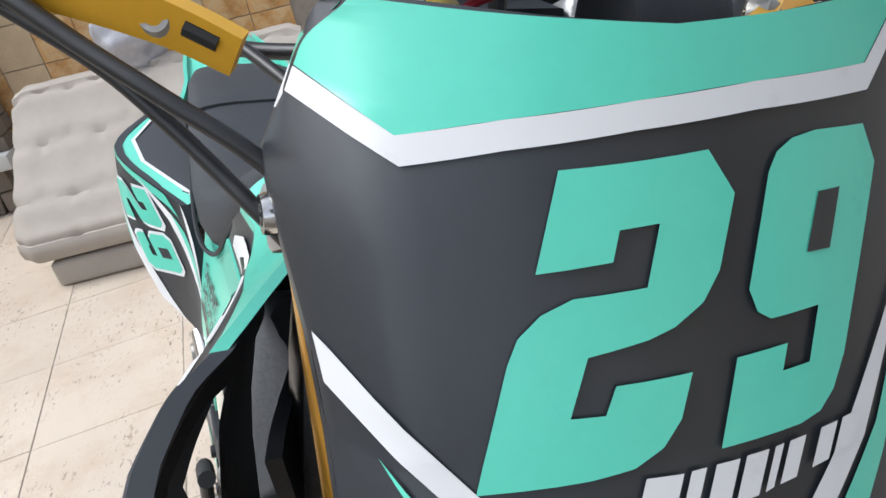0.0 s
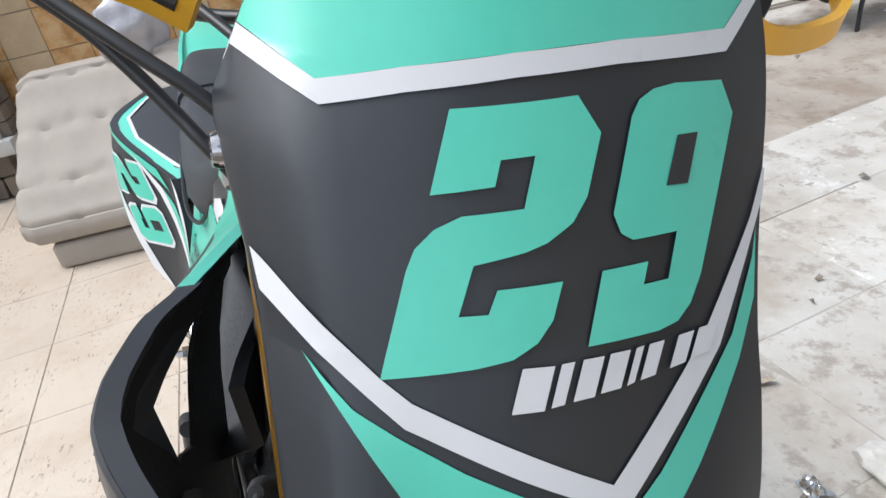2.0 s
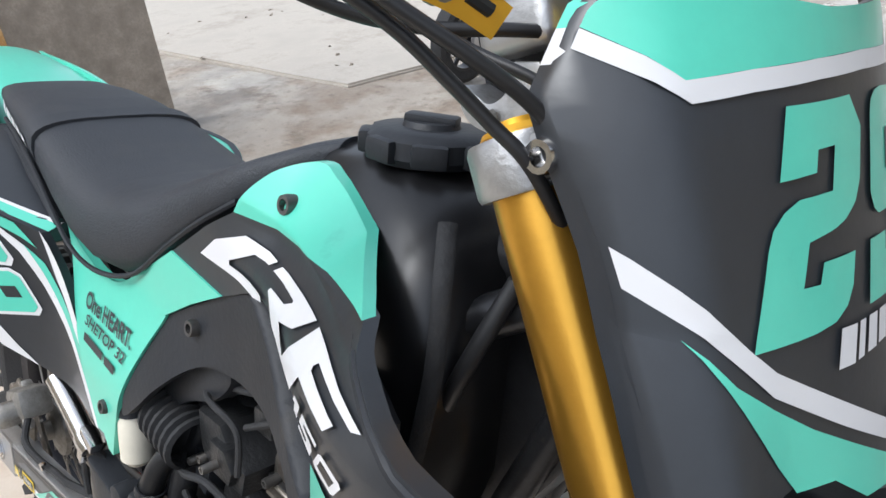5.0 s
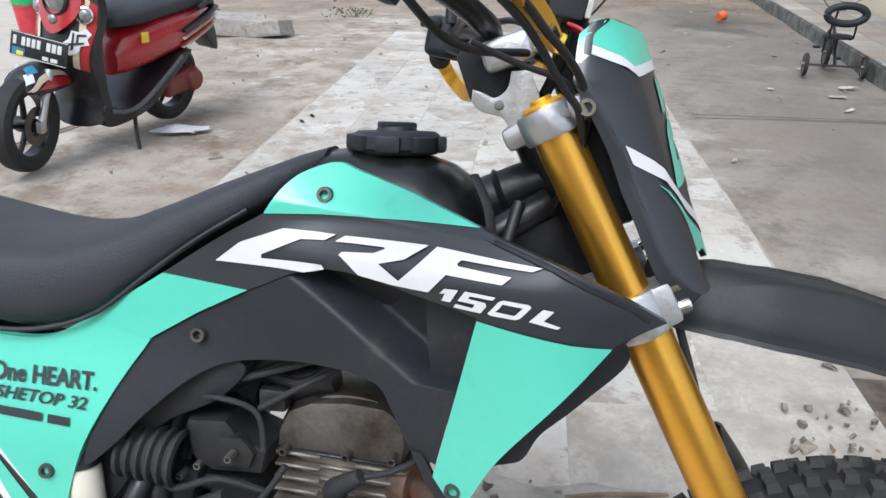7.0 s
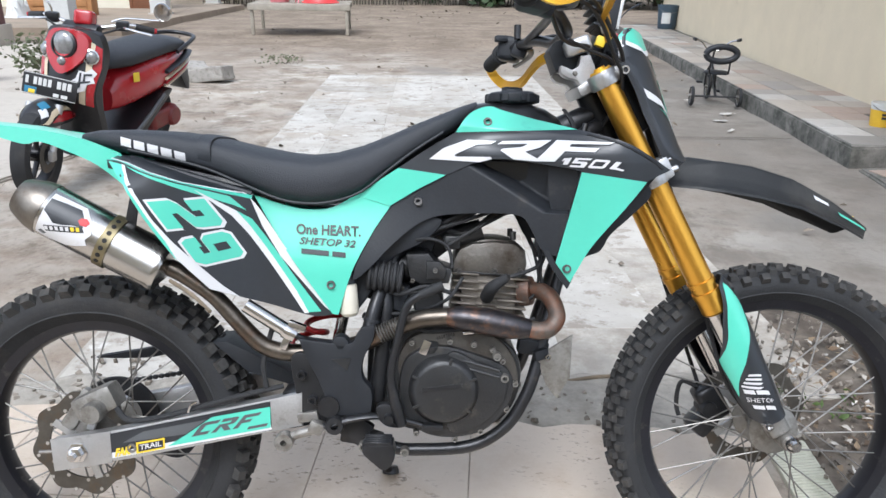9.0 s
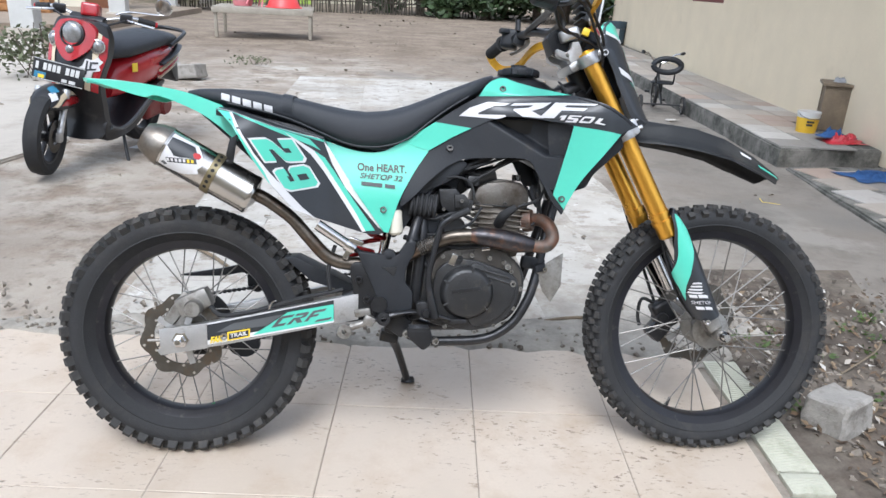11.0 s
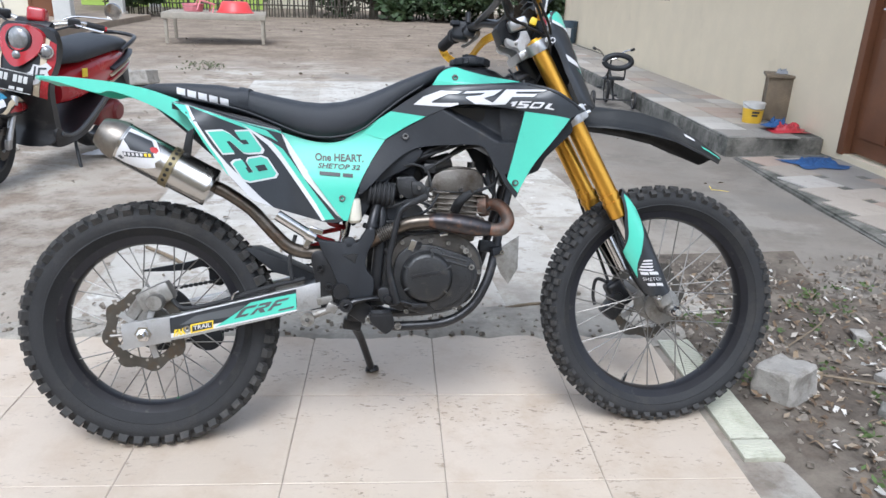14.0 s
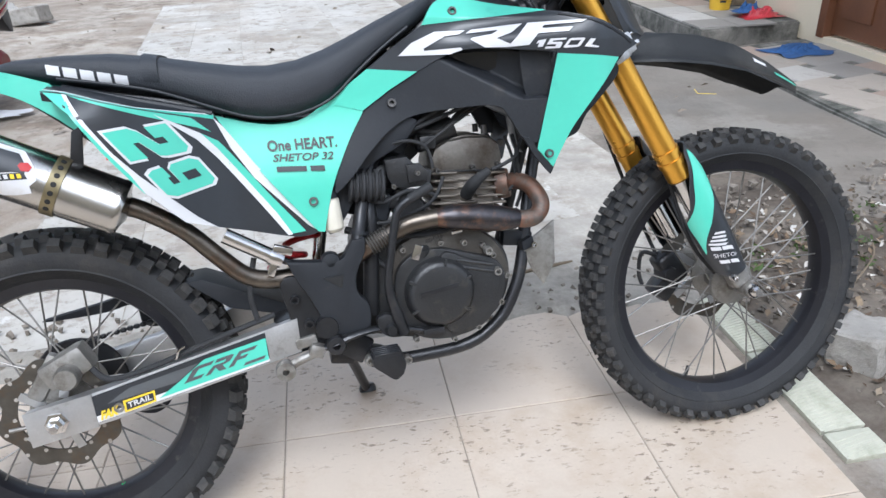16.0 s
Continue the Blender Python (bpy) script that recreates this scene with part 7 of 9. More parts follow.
def slab(name, pts, z0, z1, material, label, category, rough=0.0):
    """A kerbed slab over an outline in x and y."""
    bm = bmesh.new()
    f = bm.faces.new([bm.verts.new((x, y, z0)) for x, y in pts])
    ret = bmesh.ops.extrude_face_region(bm, geom=[f])
    bmesh.ops.translate(bm, verts=[g for g in ret["geom"] if isinstance(g, bmesh.types.BMVert)], vec=(0, 0, z1 - z0))
    bmesh.ops.bevel(bm, geom=[e for e in bm.edges if min(v.co.z for v in e.verts) > z1 - 0.001], offset=0.012, segments=2, affect="EDGES")
    if rough:
        bmesh.ops.subdivide_edges(bm, edges=[e for e in bm.edges if e.calc_length() > 0.5], cuts=20, use_grid_fill=True)
        for v in bm.verts:
            v.co += noise.noise_vector(v.co * 3.0) * rough
    return tagged(part(name, bm, material), label, category, kind="structure")


K0, K1 = Vector((3.51, 3.35)), Vector((4.88, 14.6))
W0, W1 = Vector((4.36, 3.40)), Vector((5.94, 14.6))
terrace = slab("terrace", [tuple(K0), tuple(W0), tuple(W1), tuple(K1)], -0.03, 0.125, CONCRETE, "raised terrace with a mossy rough concrete kerb", "terrace", 0.012)
step = slab("step", [(3.54, 3.28), (4.45, 3.33), (4.0, 0.2), (3.05, 0.3)], -0.03, 0.005, CONCRETE, "low paved step before the door", "step", 0.004)
kd, wd = (K1 - K0).normalized(), (W1 - W0).normalized()
tmeshes = []
for k, mtl in enumerate(TT):
    tmeshes.append(tile_mesh("terrace_tile", [(-0.145, -0.145), (0.145, -0.145), (0.145, 0.145), (-0.145, 0.145)], 0.0, mtl))
rnd = random.Random(11)
for j in range(37):
    for i in range(5):
        p = Vector((3.70, 3.54)) + Vector((0.121, 0.9927)) * (0.298 * j) + Vector((0.9927, -0.121)) * (0.298 * i)
        wx = W0.x + (p.y - W0.y) * (W1.x - W0.x) / (W1.y - W0.y)
        if p.x > wx - 0.1:
            continue
        o = new("tile", tmeshes[rnd.choice((0, 0, 0, 0, 0, 0, 0, 1, 1, 2, 3))])
        o.parent = terrace
        o.matrix_local = pose(p.x, p.y, 0.1325 + rnd.uniform(-0.001, 0.001), 0, 0, -6.95)
for j in range(9):
    for i in range(3):
        p = Vector((3.72, 3.08)) + Vector((-0.149, -0.989)) * (0.298 * j) + Vector((0.989, -0.149)) * (0.298 * i)
        o = new("tile", tmeshes[rnd.choice((0, 0, 0, 2, 3, 1, 1))])
        o.parent = step
        o.matrix_local = pose(p.x, p.y, 0.012 + rnd.uniform(-0.001, 0.001), 0, 0, 8.5)

# ---- things on the terrace ----
OLDWOOD = pm("weathered_wood", (0.2, 0.155, 0.105), 0.8, var=0.25, scale=6, bump=0.35, fine=60, dirt=(0.1, 0.08, 0.055), dirt_amount=0.3, dirt_scale=4)
RAG = pm("grey_rag", (0.35, 0.36, 0.38), 0.95, var=0.2, scale=10, bump=0.3)
BUCKETY = pm("yellow_tin", (0.72, 0.45, 0.03), 0.5, var=0.1, scale=8, bump=0.08)
BUCKETW = pm("white_plastic", (0.6, 0.6, 0.58), 0.5, var=0.08, scale=8, bump=0.06)
BUCKETB = pm("blue_black_plastic", (0.05, 0.08, 0.11), 0.5, var=0.2, scale=8, bump=0.08)
BLUECLOTH = pm("blue_cloth", (0.03, 0.09, 0.24), 0.95, var=0.3, scale=9, bump=0.4, fine=120)
REDCLOTH = pm("red_plastic_bag", (0.5, 0.035, 0.05), 0.4, var=0.25, scale=9, bump=0.2)


def stool(m):
    s = thing("stool", "weathered wooden stool with boarded sides", "stool", m)
    part("seat", box((0.42, 0.34, 0.03), pose(0, 0, 0.455), 0.006), OLDWOOD, s)
    for x in (-0.17, 0.17):
        part("side_board", box((0.03, 0.28, 0.44), pose(x, 0, 0.22), 0.005), OLDWOOD, s)
    part("back_board", box((0.32, 0.02, 0.30), pose(0, 0.12, 0.28), 0.004), OLDWOOD, s)
    part("stretcher", box((0.32, 0.02, 0.06), pose(0, -0.12, 0.40), 0.004), OLDWOOD, s)
    return s


stool(pose(4.46, 4.22, 0.133, 0, 0, 62) @ Matrix.Scale(0.84, 4))


def crumpled(name, label, category, material, m, sx, sy, h, seed, cuts=26):
    """A heap of crumpled cloth."""
    bm = bmesh.new()
    bmesh.ops.create_grid(bm, x_segments=cuts, y_segments=cuts, size=0.5)
    for v in bm.verts:
        q = Vector((v.co.x * 4 + seed, v.co.y * 4, seed))
        r = math.hypot(v.co.x, v.co.y) * 2
        edge = 1 - sstep((r - 0.55 - 0.25 * noise.noise(q * 0.6)) / 0.35)
        hh = (0.3 + 0.8 * abs(noise.noise(q * 1.6)) + 0.35 * abs(noise.noise(q * 4.0)) + 0.12 * noise.noise(q * 8.0)) * edge
        k = 0.75 + 0.3 * noise.noise(q * 0.7)
        v.co = Vector((v.co.x * sx * k, v.co.y * sy * k, max(0.002, h * hh)))
    bmesh.ops.transform(bm, matrix=m, verts=bm.verts)
    return tagged(part(name, bm, material), label, category)


crumpled("rag", "crumpled grey rag lying on the stool", "rag", RAG, pose(4.47, 4.21, 0.5285), 0.2, 0.14, 0.05, 3.3, 14)


def bucket(name, label, m, r, h, body, band):
    b = thing(name, label, "bucket", m)
    part("pail", lathe([(0, 0.0), (r * 0.84, 0.0), (r * 0.86, 0.006), (r * 0.97, h * 0.72), (r * 0.965, h * 0.72), (r * 0.85, 0.012), (0, 0.012)], (0, 0, 0), (0, 0, 1), 28), body, b)
    part("rim", lathe([(r * 0.96, h * 0.72), (r * 0.975, h * 0.72), (r * 1.0, h * 0.9), (r * 1.03, h * 0.9), (r * 1.03, h), (r * 0.98, h), (r * 0.95, h * 0.74)], (0, 0, 0), (0, 0, 1), 28, True), band, b)
    part("handle", tube([(r * 1.0, 0, h * 0.9), (r * 0.8, -r * 0.7, h * 0.75), (0, -r * 1.06, h * 0.68), (-r * 0.8, -r * 0.7, h * 0.75), (-r * 1.0, 0, h * 0.9)], 0.003, 6, 5), STEEL, b)
    return b


yb = bucket("paint_bucket", "yellow and white paint bucket on the terrace", pose(4.11, 4.02, 0.133), 0.09, 0.172, BUCKETY, BUCKETW)
for u0, u1, z in ((2.55, 3.0, 0.085), (2.55, 2.9, 0.06)):
    part("lettering_bar", sheet([[(u0, z), (u1, z), (u1, z + 0.017), (u0, z + 0.017)]], lambda u, v, lift: Vector((0.0865 * math.cos(u * 1.6), 0.0865 * math.sin(u * 1.6), v)), 0.05), BLACK, yb)
bb = bucket("black_bucket", "dark plastic bucket with a pale label by the wall", pose(5.60, 13.4, 0.135), 0.2, 0.44, BUCKETB, BUCKETB)
part("label", sheet([[(-2.5, 0.1), (-1.6, 0.1), (-1.6, 0.30), (-2.5, 0.30)]], lambda u, v, lift: Vector((0.193 * math.cos(u), 0.193 * math.sin(u), v)), 0.1), BUCKETW, bb)
crumpled("plastic_bag", "crumpled red plastic bag beside the bucket", "bag", REDCLOTH, pose(4.19, 3.63, 0.133), 0.42, 0.3, 0.085, 8.1, 36)
crumpled("blue_cloth", "crumpled blue and white cloth on the bag", "cloth", BLUECLOTH, pose(4.13, 3.69, 0.165), 0.34, 0.22, 0.07, 1.7, 26)
crumpled("blue_rag", "crumpled dark blue cloth on the step", "cloth", BLUECLOTH, pose(4.02, 2.98, 0.016, 0, 0, 10), 0.55, 0.42, 0.05, 5.2, 44)

# ---- child's tricycle ----
def tricycle(m):
    t = thing("tricycle", "small black child's tricycle with a ring-backed seat", "tricycle", m)

    def small_wheel(c, r, w):
        wh = part("wheel", lathe([(r * 0.74, -w * 0.4), (r * 0.9, -w), (r, -w * 0.4), (r, w * 0.4), (r * 0.9, w), (r * 0.74, w * 0.4)], c, (0, 1, 0), 28, True), RUBBER, t)
        part("rim", merge(lathe([(r * 0.7, -0.006), (r * 0.76, -0.01), (r * 0.76, 0.01), (r * 0.7, 0.006)], c, (0, 1, 0), 28, True), *[tube([Vector(c), Vector(c) + Vector((math.cos(a), 0, math.sin(a))) * r * 0.72], 0.005, 6, 1) for a in (2 * math.pi * i / 6 for i in range(6))], lathe([(0, -0.025), (0.018, -0.025), (0.018, 0.025), (0, 0.025)], c, (0, 1, 0), 12)), STEEL, wh)
        return wh
    small_wheel((0.42, 0, 0.115), 0.115, 0.016)
    small_wheel((0, -0.2, 0.085), 0.085, 0.014)
    small_wheel((0, 0.2, 0.085), 0.085, 0.014)
    part("rear_axle", tube([(0, -0.2, 0.085), (0, 0.2, 0.085)], 0.008, 8, 1), DARKMETAL, t)
    part("frame", merge(tube([(0, 0, 0.09), (0.1, 0, 0.16), (0.25, 0, 0.25), (0.36, 0, 0.33)], 0.012, 8, 5), tube([(0.42, -0.03, 0.115), (0.40, -0.03, 0.25), (0.365, 0, 0.33), (0.34, 0, 0.44)], 0.009, 8, 5), tube([(0.42, 0.03, 0.115), (0.40, 0.03, 0.25), (0.365, 0, 0.33)], 0.009, 8, 5)), DARKMETAL, t)
    part("handlebar", tube([(0.30, -0.18, 0.54), (0.33, -0.12, 0.52), (0.345, -0.05, 0.45), (0.345, 0.05, 0.45), (0.33, 0.12, 0.52), (0.30, 0.18, 0.54)], 0.008, 8, 5), CHROME, t)
    for s in (-1, 1):
        part("grip", tube([(0.30, s * 0.18, 0.54), (0.27, s * 0.2, 0.55)], 0.014, 10, 1), RUBBER, t)
        part("pedal", box((0.06, 0.05, 0.018), pose(0.42 + s * 0.07, s * 0.07, 0.115 + s * 0.03), 0.004), PLASTIC, t)
    part("seat", lathe([(0, 0.02), (0.09, 0.018), (0.11, 0.008), (0.11, -0.004), (0, -0.008)], (0.12, 0, 0.275), (0, 0, 1), 24), PLASTIC, t)
    part("seat_post", tube([(0.12, 0, 0.27), (0.13, 0, 0.18)], 0.012, 8, 1), DARKMETAL, t)
    for s in (-1, 1):
        part("back_stay", tube([(0.06, s * 0.07, 0.27), (0.0, s * 0.08, 0.30), (-0.01, s * 0.08, 0.40)], 0.008, 8, 4), DARKMETAL, t)
    ring = [(-0.012 - 0.01 * math.cos(a), 0.13 * math.cos(a), 0.45 + 0.062 * math.sin(a)) for a in (2 * math.pi * i / 16 for i in range(17))]
    part("backrest", tube(ring, 0.027, 10, 2), PLASTIC, t)
    return t


tricycle(pose(3.50, 5.62, -0.012, 0, 0, 78) @ Matrix.Scale(1.08, 4))

# ---- red scooter ----
SRED = pm("red_paint", (0.36, 0.012, 0.018), 0.25, var=0.08, scale=5, bump=0.02, coat=0.5)
SCREAM = pm("cream_paint", (0.62, 0.53, 0.38), 0.35, var=0.05, scale=8, bump=0.02)
SBLACK = pm("scooter_black", (0.012, 0.012, 0.014), 0.35, var=0.2, scale=7, bump=0.05, dirt=(0.06, 0.055, 0.05), dirt_amount=0.1, dirt_scale=9)
SBLUE = pm("sticker_blue", (0.03, 0.18, 0.3), 0.4, var=0.1, scale=20, bump=0.02)


SLENS = pm("lamp_lens_clear", (0.3, 0.3, 0.3), 0.12, 0.5, var=0.3, scale=30, bump=0.2, fine=200, coat=0.8)


def scooter(m):
    s = thing("scooter", "red and black motor scooter with cream stripes, on its side stand", "scooter", m)

    def swheel(c, r, turn=0.0):
        t = part("wheel", lathe([(r * 0.7, -0.035), (r * 0.86, -0.048), (r * 0.97, -0.036), (r, 0), (r * 0.97, 0.036), (r * 0.86, 0.048), (r * 0.7, 0.035)], (0, 0, 0), (0, 1, 0), 40, True), RUBBER, s, "black scooter tyre on a dark cast rim")
        t.matrix_local = pose(c[0], c[1], c[2], 0, 0, turn)
        part("rim", merge(lathe([(r * 0.64, -0.03), (r * 0.72, -0.036), (r * 0.72, 0.036), (r * 0.64, 0.03)], (0, 0, 0), (0, 1, 0), 40, True), lathe([(0, -0.05), (0.035, -0.048), (0.04, -0.03), (0.04, 0.03), (0.035, 0.048), (0, 0.05)], (0, 0, 0), (0, 1, 0), 20),
                          *[tube([Vector((math.cos(a), 0, math.sin(a))) * 0.03, Vector((math.cos(a + 0.25), 0, math.sin(a + 0.25))) * r * 0.67], [0.016, 0.011], 8, 1) for a in (2 * math.pi * i / 5 for i in range(5))]), SBLACK, t)
        return t
    TURN = 14.0
    FRONT = pose(1.05, 0, 0.232, 0, 0, TURN)
    fw, rw = swheel((1.05, 0, 0.232), 0.232, TURN), swheel((0, 0, 0.24), 0.24)
    part("brake_disc", lathe([(0.05, 0.05), (0.095, 0.05), (0.095, 0.054), (0.05, 0.054)], (0, 0, 0), (0, 1, 0), 32, True), DARKDISC, fw)
    for yy in (-0.075, 0.075):
        leg = part("fork_leg", merge(tube([(0, yy, 0), (-0.12, yy, 0.25)], [0.017, 0.021], 12, 1), box((0.05, 0.03, 0.06), pose(0, yy, 0), 0.01)), ALU, s, "grey fork leg")
        leg.matrix_local = FRONT
    # short front mudguard over the top of the wheel
    GX = [(-0.27, 0.09, 0.21, 0.15), (-0.22, 0.098, 0.25, 0.148), (-0.14, 0.10, 0.275, 0.15), (-0.05, 0.095, 0.268, 0.155), (0.0, 0.084, 0.245, 0.16), (0.04, 0.062, 0.21, 0.165), (0.058, 0.03, 0.18, 0.17)]
    mg = part("front_mudguard", loft([(x, [(w * math.sin(a), lo + (t - lo) * math.cos(a) ** 0.8) for a in (math.pi / 2 * k / 8 for k in range(9))] + [(0, lo)]) for x, w, t, lo in GX]), SBLACK, s, "dark front mudguard with stickers and cream stripe")
    mg.matrix_local = FRONT

    def gskin(u, v, lift):
        w, t, lo = (float(np.interp(u, [q[0] for q in GX], [q[k] for q in GX])) for k in (1, 2, 3))
        a = v * math.pi / 2
        return Vector((u + lift * 0.3, (w + lift) * math.sin(a), lo + (t + lift - lo) * math.cos(abs(a)) ** 0.8))
    for yy in (-1, 1):
        part("stripe", sheet([[(0.045, yy * 0.84), (-0.03, yy * 0.56), (-0.12, yy * 0.50), (-0.265, yy * 0.52), (-0.265, yy * 0.68), (-0.12, yy * 0.68), (-0.03, yy * 0.76), (0.02, yy * 0.93)]], gskin, 0.03, 0.0, 0.003), SCREAM, mg)
        part("stripe", sheet([[(0.0, yy * 0.9), (-0.06, yy * 0.77), (-0.12, yy * 0.72), (-0.265, yy * 0.72), (-0.265, yy * 0.95), (-0.1, yy * 0.95)]], gskin, 0.03, 0.0, 0.003), SRED, mg)
    part("sticker", sheet([[(-0.03, 0.0), (0.0, 0.3), (-0.05, 0.42), (-0.08, 0.1)]], gskin, 0.03, 0.0, 0.004), SBLUE, mg)
    part("sticker", sheet([[(0.005, 0.15), (0.035, 0.5), (0.0, 0.62), (-0.025, 0.35)]], gskin, 0.03, 0.0, 0.004), WHITE, mg)

    # front shield: a broad bowed apron
    def apron(u, v, lift):
        return Vector((0.765 - 0.30 * (v - 0.78) - 1.9 * u * u - 0.17 * sstep((0.60 - v) / 0.35) + lift, u, v))
    ap = part("front_apron", sheet([outline([(-0.11, 0.865), (0.11, 0.865), (0.17, 0.80), (0.185, 0.68), (0.16, 0.50), (0.15, 0.34), (0.14, 0.18), (-0.14, 0.18), (-0.15, 0.34), (-0.16, 0.50), (-0.185, 0.68), (-0.17, 0.80)])], apron, 0.05, 0.05), SBLACK, s, "black front apron")
    for yy in (-1, 1):
        part("red_side", sheet([[(yy * 0.14, 0.80), (yy * 0.175, 0.78), (yy * 0.182, 0.68), (yy * 0.145, 0.46), (yy * 0.11, 0.47), (yy * 0.145, 0.66)]], apron, 0.05, 0.0, 0.004), SRED, ap)
        part("cream_stripe", sheet([[(yy * 0.105, 0.82), (yy * 0.145, 0.80), (yy * 0.142, 0.66), (yy * 0.108, 0.47), (yy * 0.08, 0.48), (yy * 0.115, 0.66)]], apron, 0.05, 0.0, 0.006), SCREAM, ap)
        lampt = part("turn_lamp", ball(0.036, apron(yy * 0.135, 0.735, 0.012), (0.7, 1, 1), 2), SLENS, ap, "clear round turn lamp")
        part("lamp_ring", lathe([(0.033, -0.006), (0.042, -0.003), (0.042, 0.006), (0.034, 0.01)], apron(yy * 0.135, 0.735, 0.014), (1, 0.5 * yy, 0.2), 24, True), CHROME, lampt)
    part("heart_panel", sheet([outline([(-0.125, 0.80), (-0.09, 0.85), (0.0, 0.868), (0.09, 0.85), (0.125, 0.80), (0.10, 0.71), (0.0, 0.635), (-0.10, 0.71)])], apron, 0.03, 0.03, 0.03), SRED, ap, "red heart-shaped lamp panel")
    hl = part("headlamp", ball(0.064, apron(0, 0.785, 0.022), (0.5, 1, 1.1), 3), SLENS, ap, "large clear round headlamp")
    part("lamp_ring", lathe([(0.062, -0.012), (0.074, -0.006), (0.074, 0.008), (0.063, 0.014)], apron(0, 0.785, 0.026), (1, 0, 0.2), 32, True), SBLACK, hl)
    part("pilot_lamp", ball(0.026, apron(0, 0.700, 0.03), (0.6, 1, 1), 2), SLENS, ap)
    emblem = [(0.05, 0.60), (0.075, 0.62), (0.085, 0.66), (0.12, 0.655), (0.145, 0.675), (0.17, 0.65), (0.155, 0.625), (0.165, 0.60), (0.13, 0.59), (0.12, 0.555), (0.08, 0.54), (0.06, 0.565)]
    part("sticker", sheet([emblem], apron, 0.03, 0.0, 0.010), WHITE, ap, "white and black emblem sticker")
    for poly in ([(0.092, 0.65), (0.102, 0.65), (0.102, 0.575), (0.085, 0.565), (0.092, 0.58)], [(0.112, 0.645), (0.15, 0.648), (0.15, 0.637), (0.122, 0.635), (0.122, 0.60), (0.112, 0.60)], [(0.065, 0.598), (0.145, 0.612), (0.145, 0.602), (0.065, 0.586)]):
        part("sticker_mark", sheet([poly], apron, 0.03, 0.0, 0.013), BLACK, ap)
    # number plate, its characters as bars
    PL = pose(0.915, -0.005, 0.572, -6, -12, TURN) @ Matrix.Scale(1.12, 4)
    np_ = part("number_plate", box((0.006, 0.25, 0.105), PL, 0.003), SBLACK, s, "black registration plate with pale bars")
    for yy, z, w, h in ((-0.112, 0.016, 0.014, 0.036), (-0.075, 0.016, 0.016, 0.036), (-0.053, 0.016, 0.016, 0.036), (-0.031, 0.016, 0.016, 0.036), (-0.009, 0.016, 0.016, 0.036), (0.033, 0.016, 0.018, 0.036), (0.057, 0.016, 0.018, 0.036), (0.081, 0.016, 0.018, 0.036), (0.02, -0.034, 0.026, 0.016), (0.056, -0.034, 0.03, 0.016)):
        part("plate_bar", box((0.003, w, h), PL @ pose(0.004, yy + w / 2, z), 0.001), BUCKETW, np_)
    part("plate_sticker", box((0.003, 0.055, 0.03), PL @ pose(0.004, -0.085, -0.03), 0.001), SBLUE, np_)
    part("plate_sticker", box((0.0034, 0.03, 0.018), PL @ pose(0.0044, -0.078, -0.036), 0.001), YELLOW, np_)
    part("plate_edge", merge(box((0.003, 0.246, 0.003), PL @ pose(0.004, 0, 0.049), 0.0005, 1), box((0.003, 0.246, 0.003), PL @ pose(0.004, 0, -0.049), 0.0005, 1)), BUCKETW, np_)
    # bars, mirrors, instrument, turned with the wheel
    hb = part("handlebar", tube([(-0.10, -0.34, 0.0), (-0.05, -0.22, 0.02), (0.0, -0.06, -0.01), (0.0, 0.06, -0.01), (-0.05, 0.22, 0.02), (-0.10, 0.34, 0.0)], 0.012, 10, 6), CHROME, s)
    hb.matrix_local = pose(0.60, 0, 0.875, 0, 0, TURN)
    part("instrument", merge(box((0.09, 0.10, 0.08), pose(0.0, 0.0, 0.035, 0, -15, 0), 0.018, 3), box((0.07, 0.14, 0.03), pose(-0.01, 0.0, -0.01), 0.01)), SRED, hb, "red instrument housing")
    part("wiring", merge(tube([(0.03, -0.2, 0.01), (0.07, -0.1, -0.03), (0.06, 0.0, -0.05)], 0.006, 8, 5), tube([(0.03, 0.2, 0.01), (0.07, 0.1, -0.03), (0.06, 0.0, -0.05)], 0.006, 8, 5)), RUBBER, hb)
    for yy in (-1, 1):
        part("grip", tube([(-0.10, yy * 0.34, 0.0), (-0.06, yy * 0.25, 0.016)], 0.018, 12, 1), RUBBER, hb)
        part("grip_end", lathe([(0, 0), (0.017, 0.001), (0.015, 0.014), (0, 0.016)], (-0.10, yy * 0.34, 0.0), (-0.4, yy, -0.1), 12), SRED, hb)
        part("lever", tube([(-0.01, yy * 0.20, 0.01), (0.02, yy * 0.26, 0.005), (0.0, yy * 0.36, -0.01)], 0.008, 8, 5), CHROME, hb)
        part("brake_housing", box((0.06, 0.07, 0.055), pose(-0.03, yy * 0.19, 0.015, 0, 0, 10), 0.014), SBLACK, hb)
    for yy, stem in ((-1, [(-0.03, -0.19, 0.03), (-0.03, -0.21, 0.09), (-0.03, -0.31, 0.17), (-0.03, -0.31, 0.205)]), (1, [(-0.03, 0.13, 0.03), (-0.05, 0.2, 0.055), (-0.1, 0.36, 0.06), (-0.1, 0.39, 0.075)])):
        mi = part("mirror_stem", tube(stem, 0.006, 8, 5), CHROME, hb, "chrome mirror stem")
        e = stem[-1]
        part("mirror", lathe([(0, 0.012), (0.045, 0.01), (0.052, 0.0), (0.048, -0.014), (0.0, -0.02)], (e[0], e[1], e[2] + 0.035), (-1, 0.1 * yy, 0.1), 24), CHROME, mi)
        part("mirror_glass", lathe([(0, 0.014), (0.046, 0.012), (0.046, 0.006), (0, 0.006)], (e[0], e[1], e[2] + 0.035), (-1, 0.1 * yy, 0.1), 24), CHROME, mi)
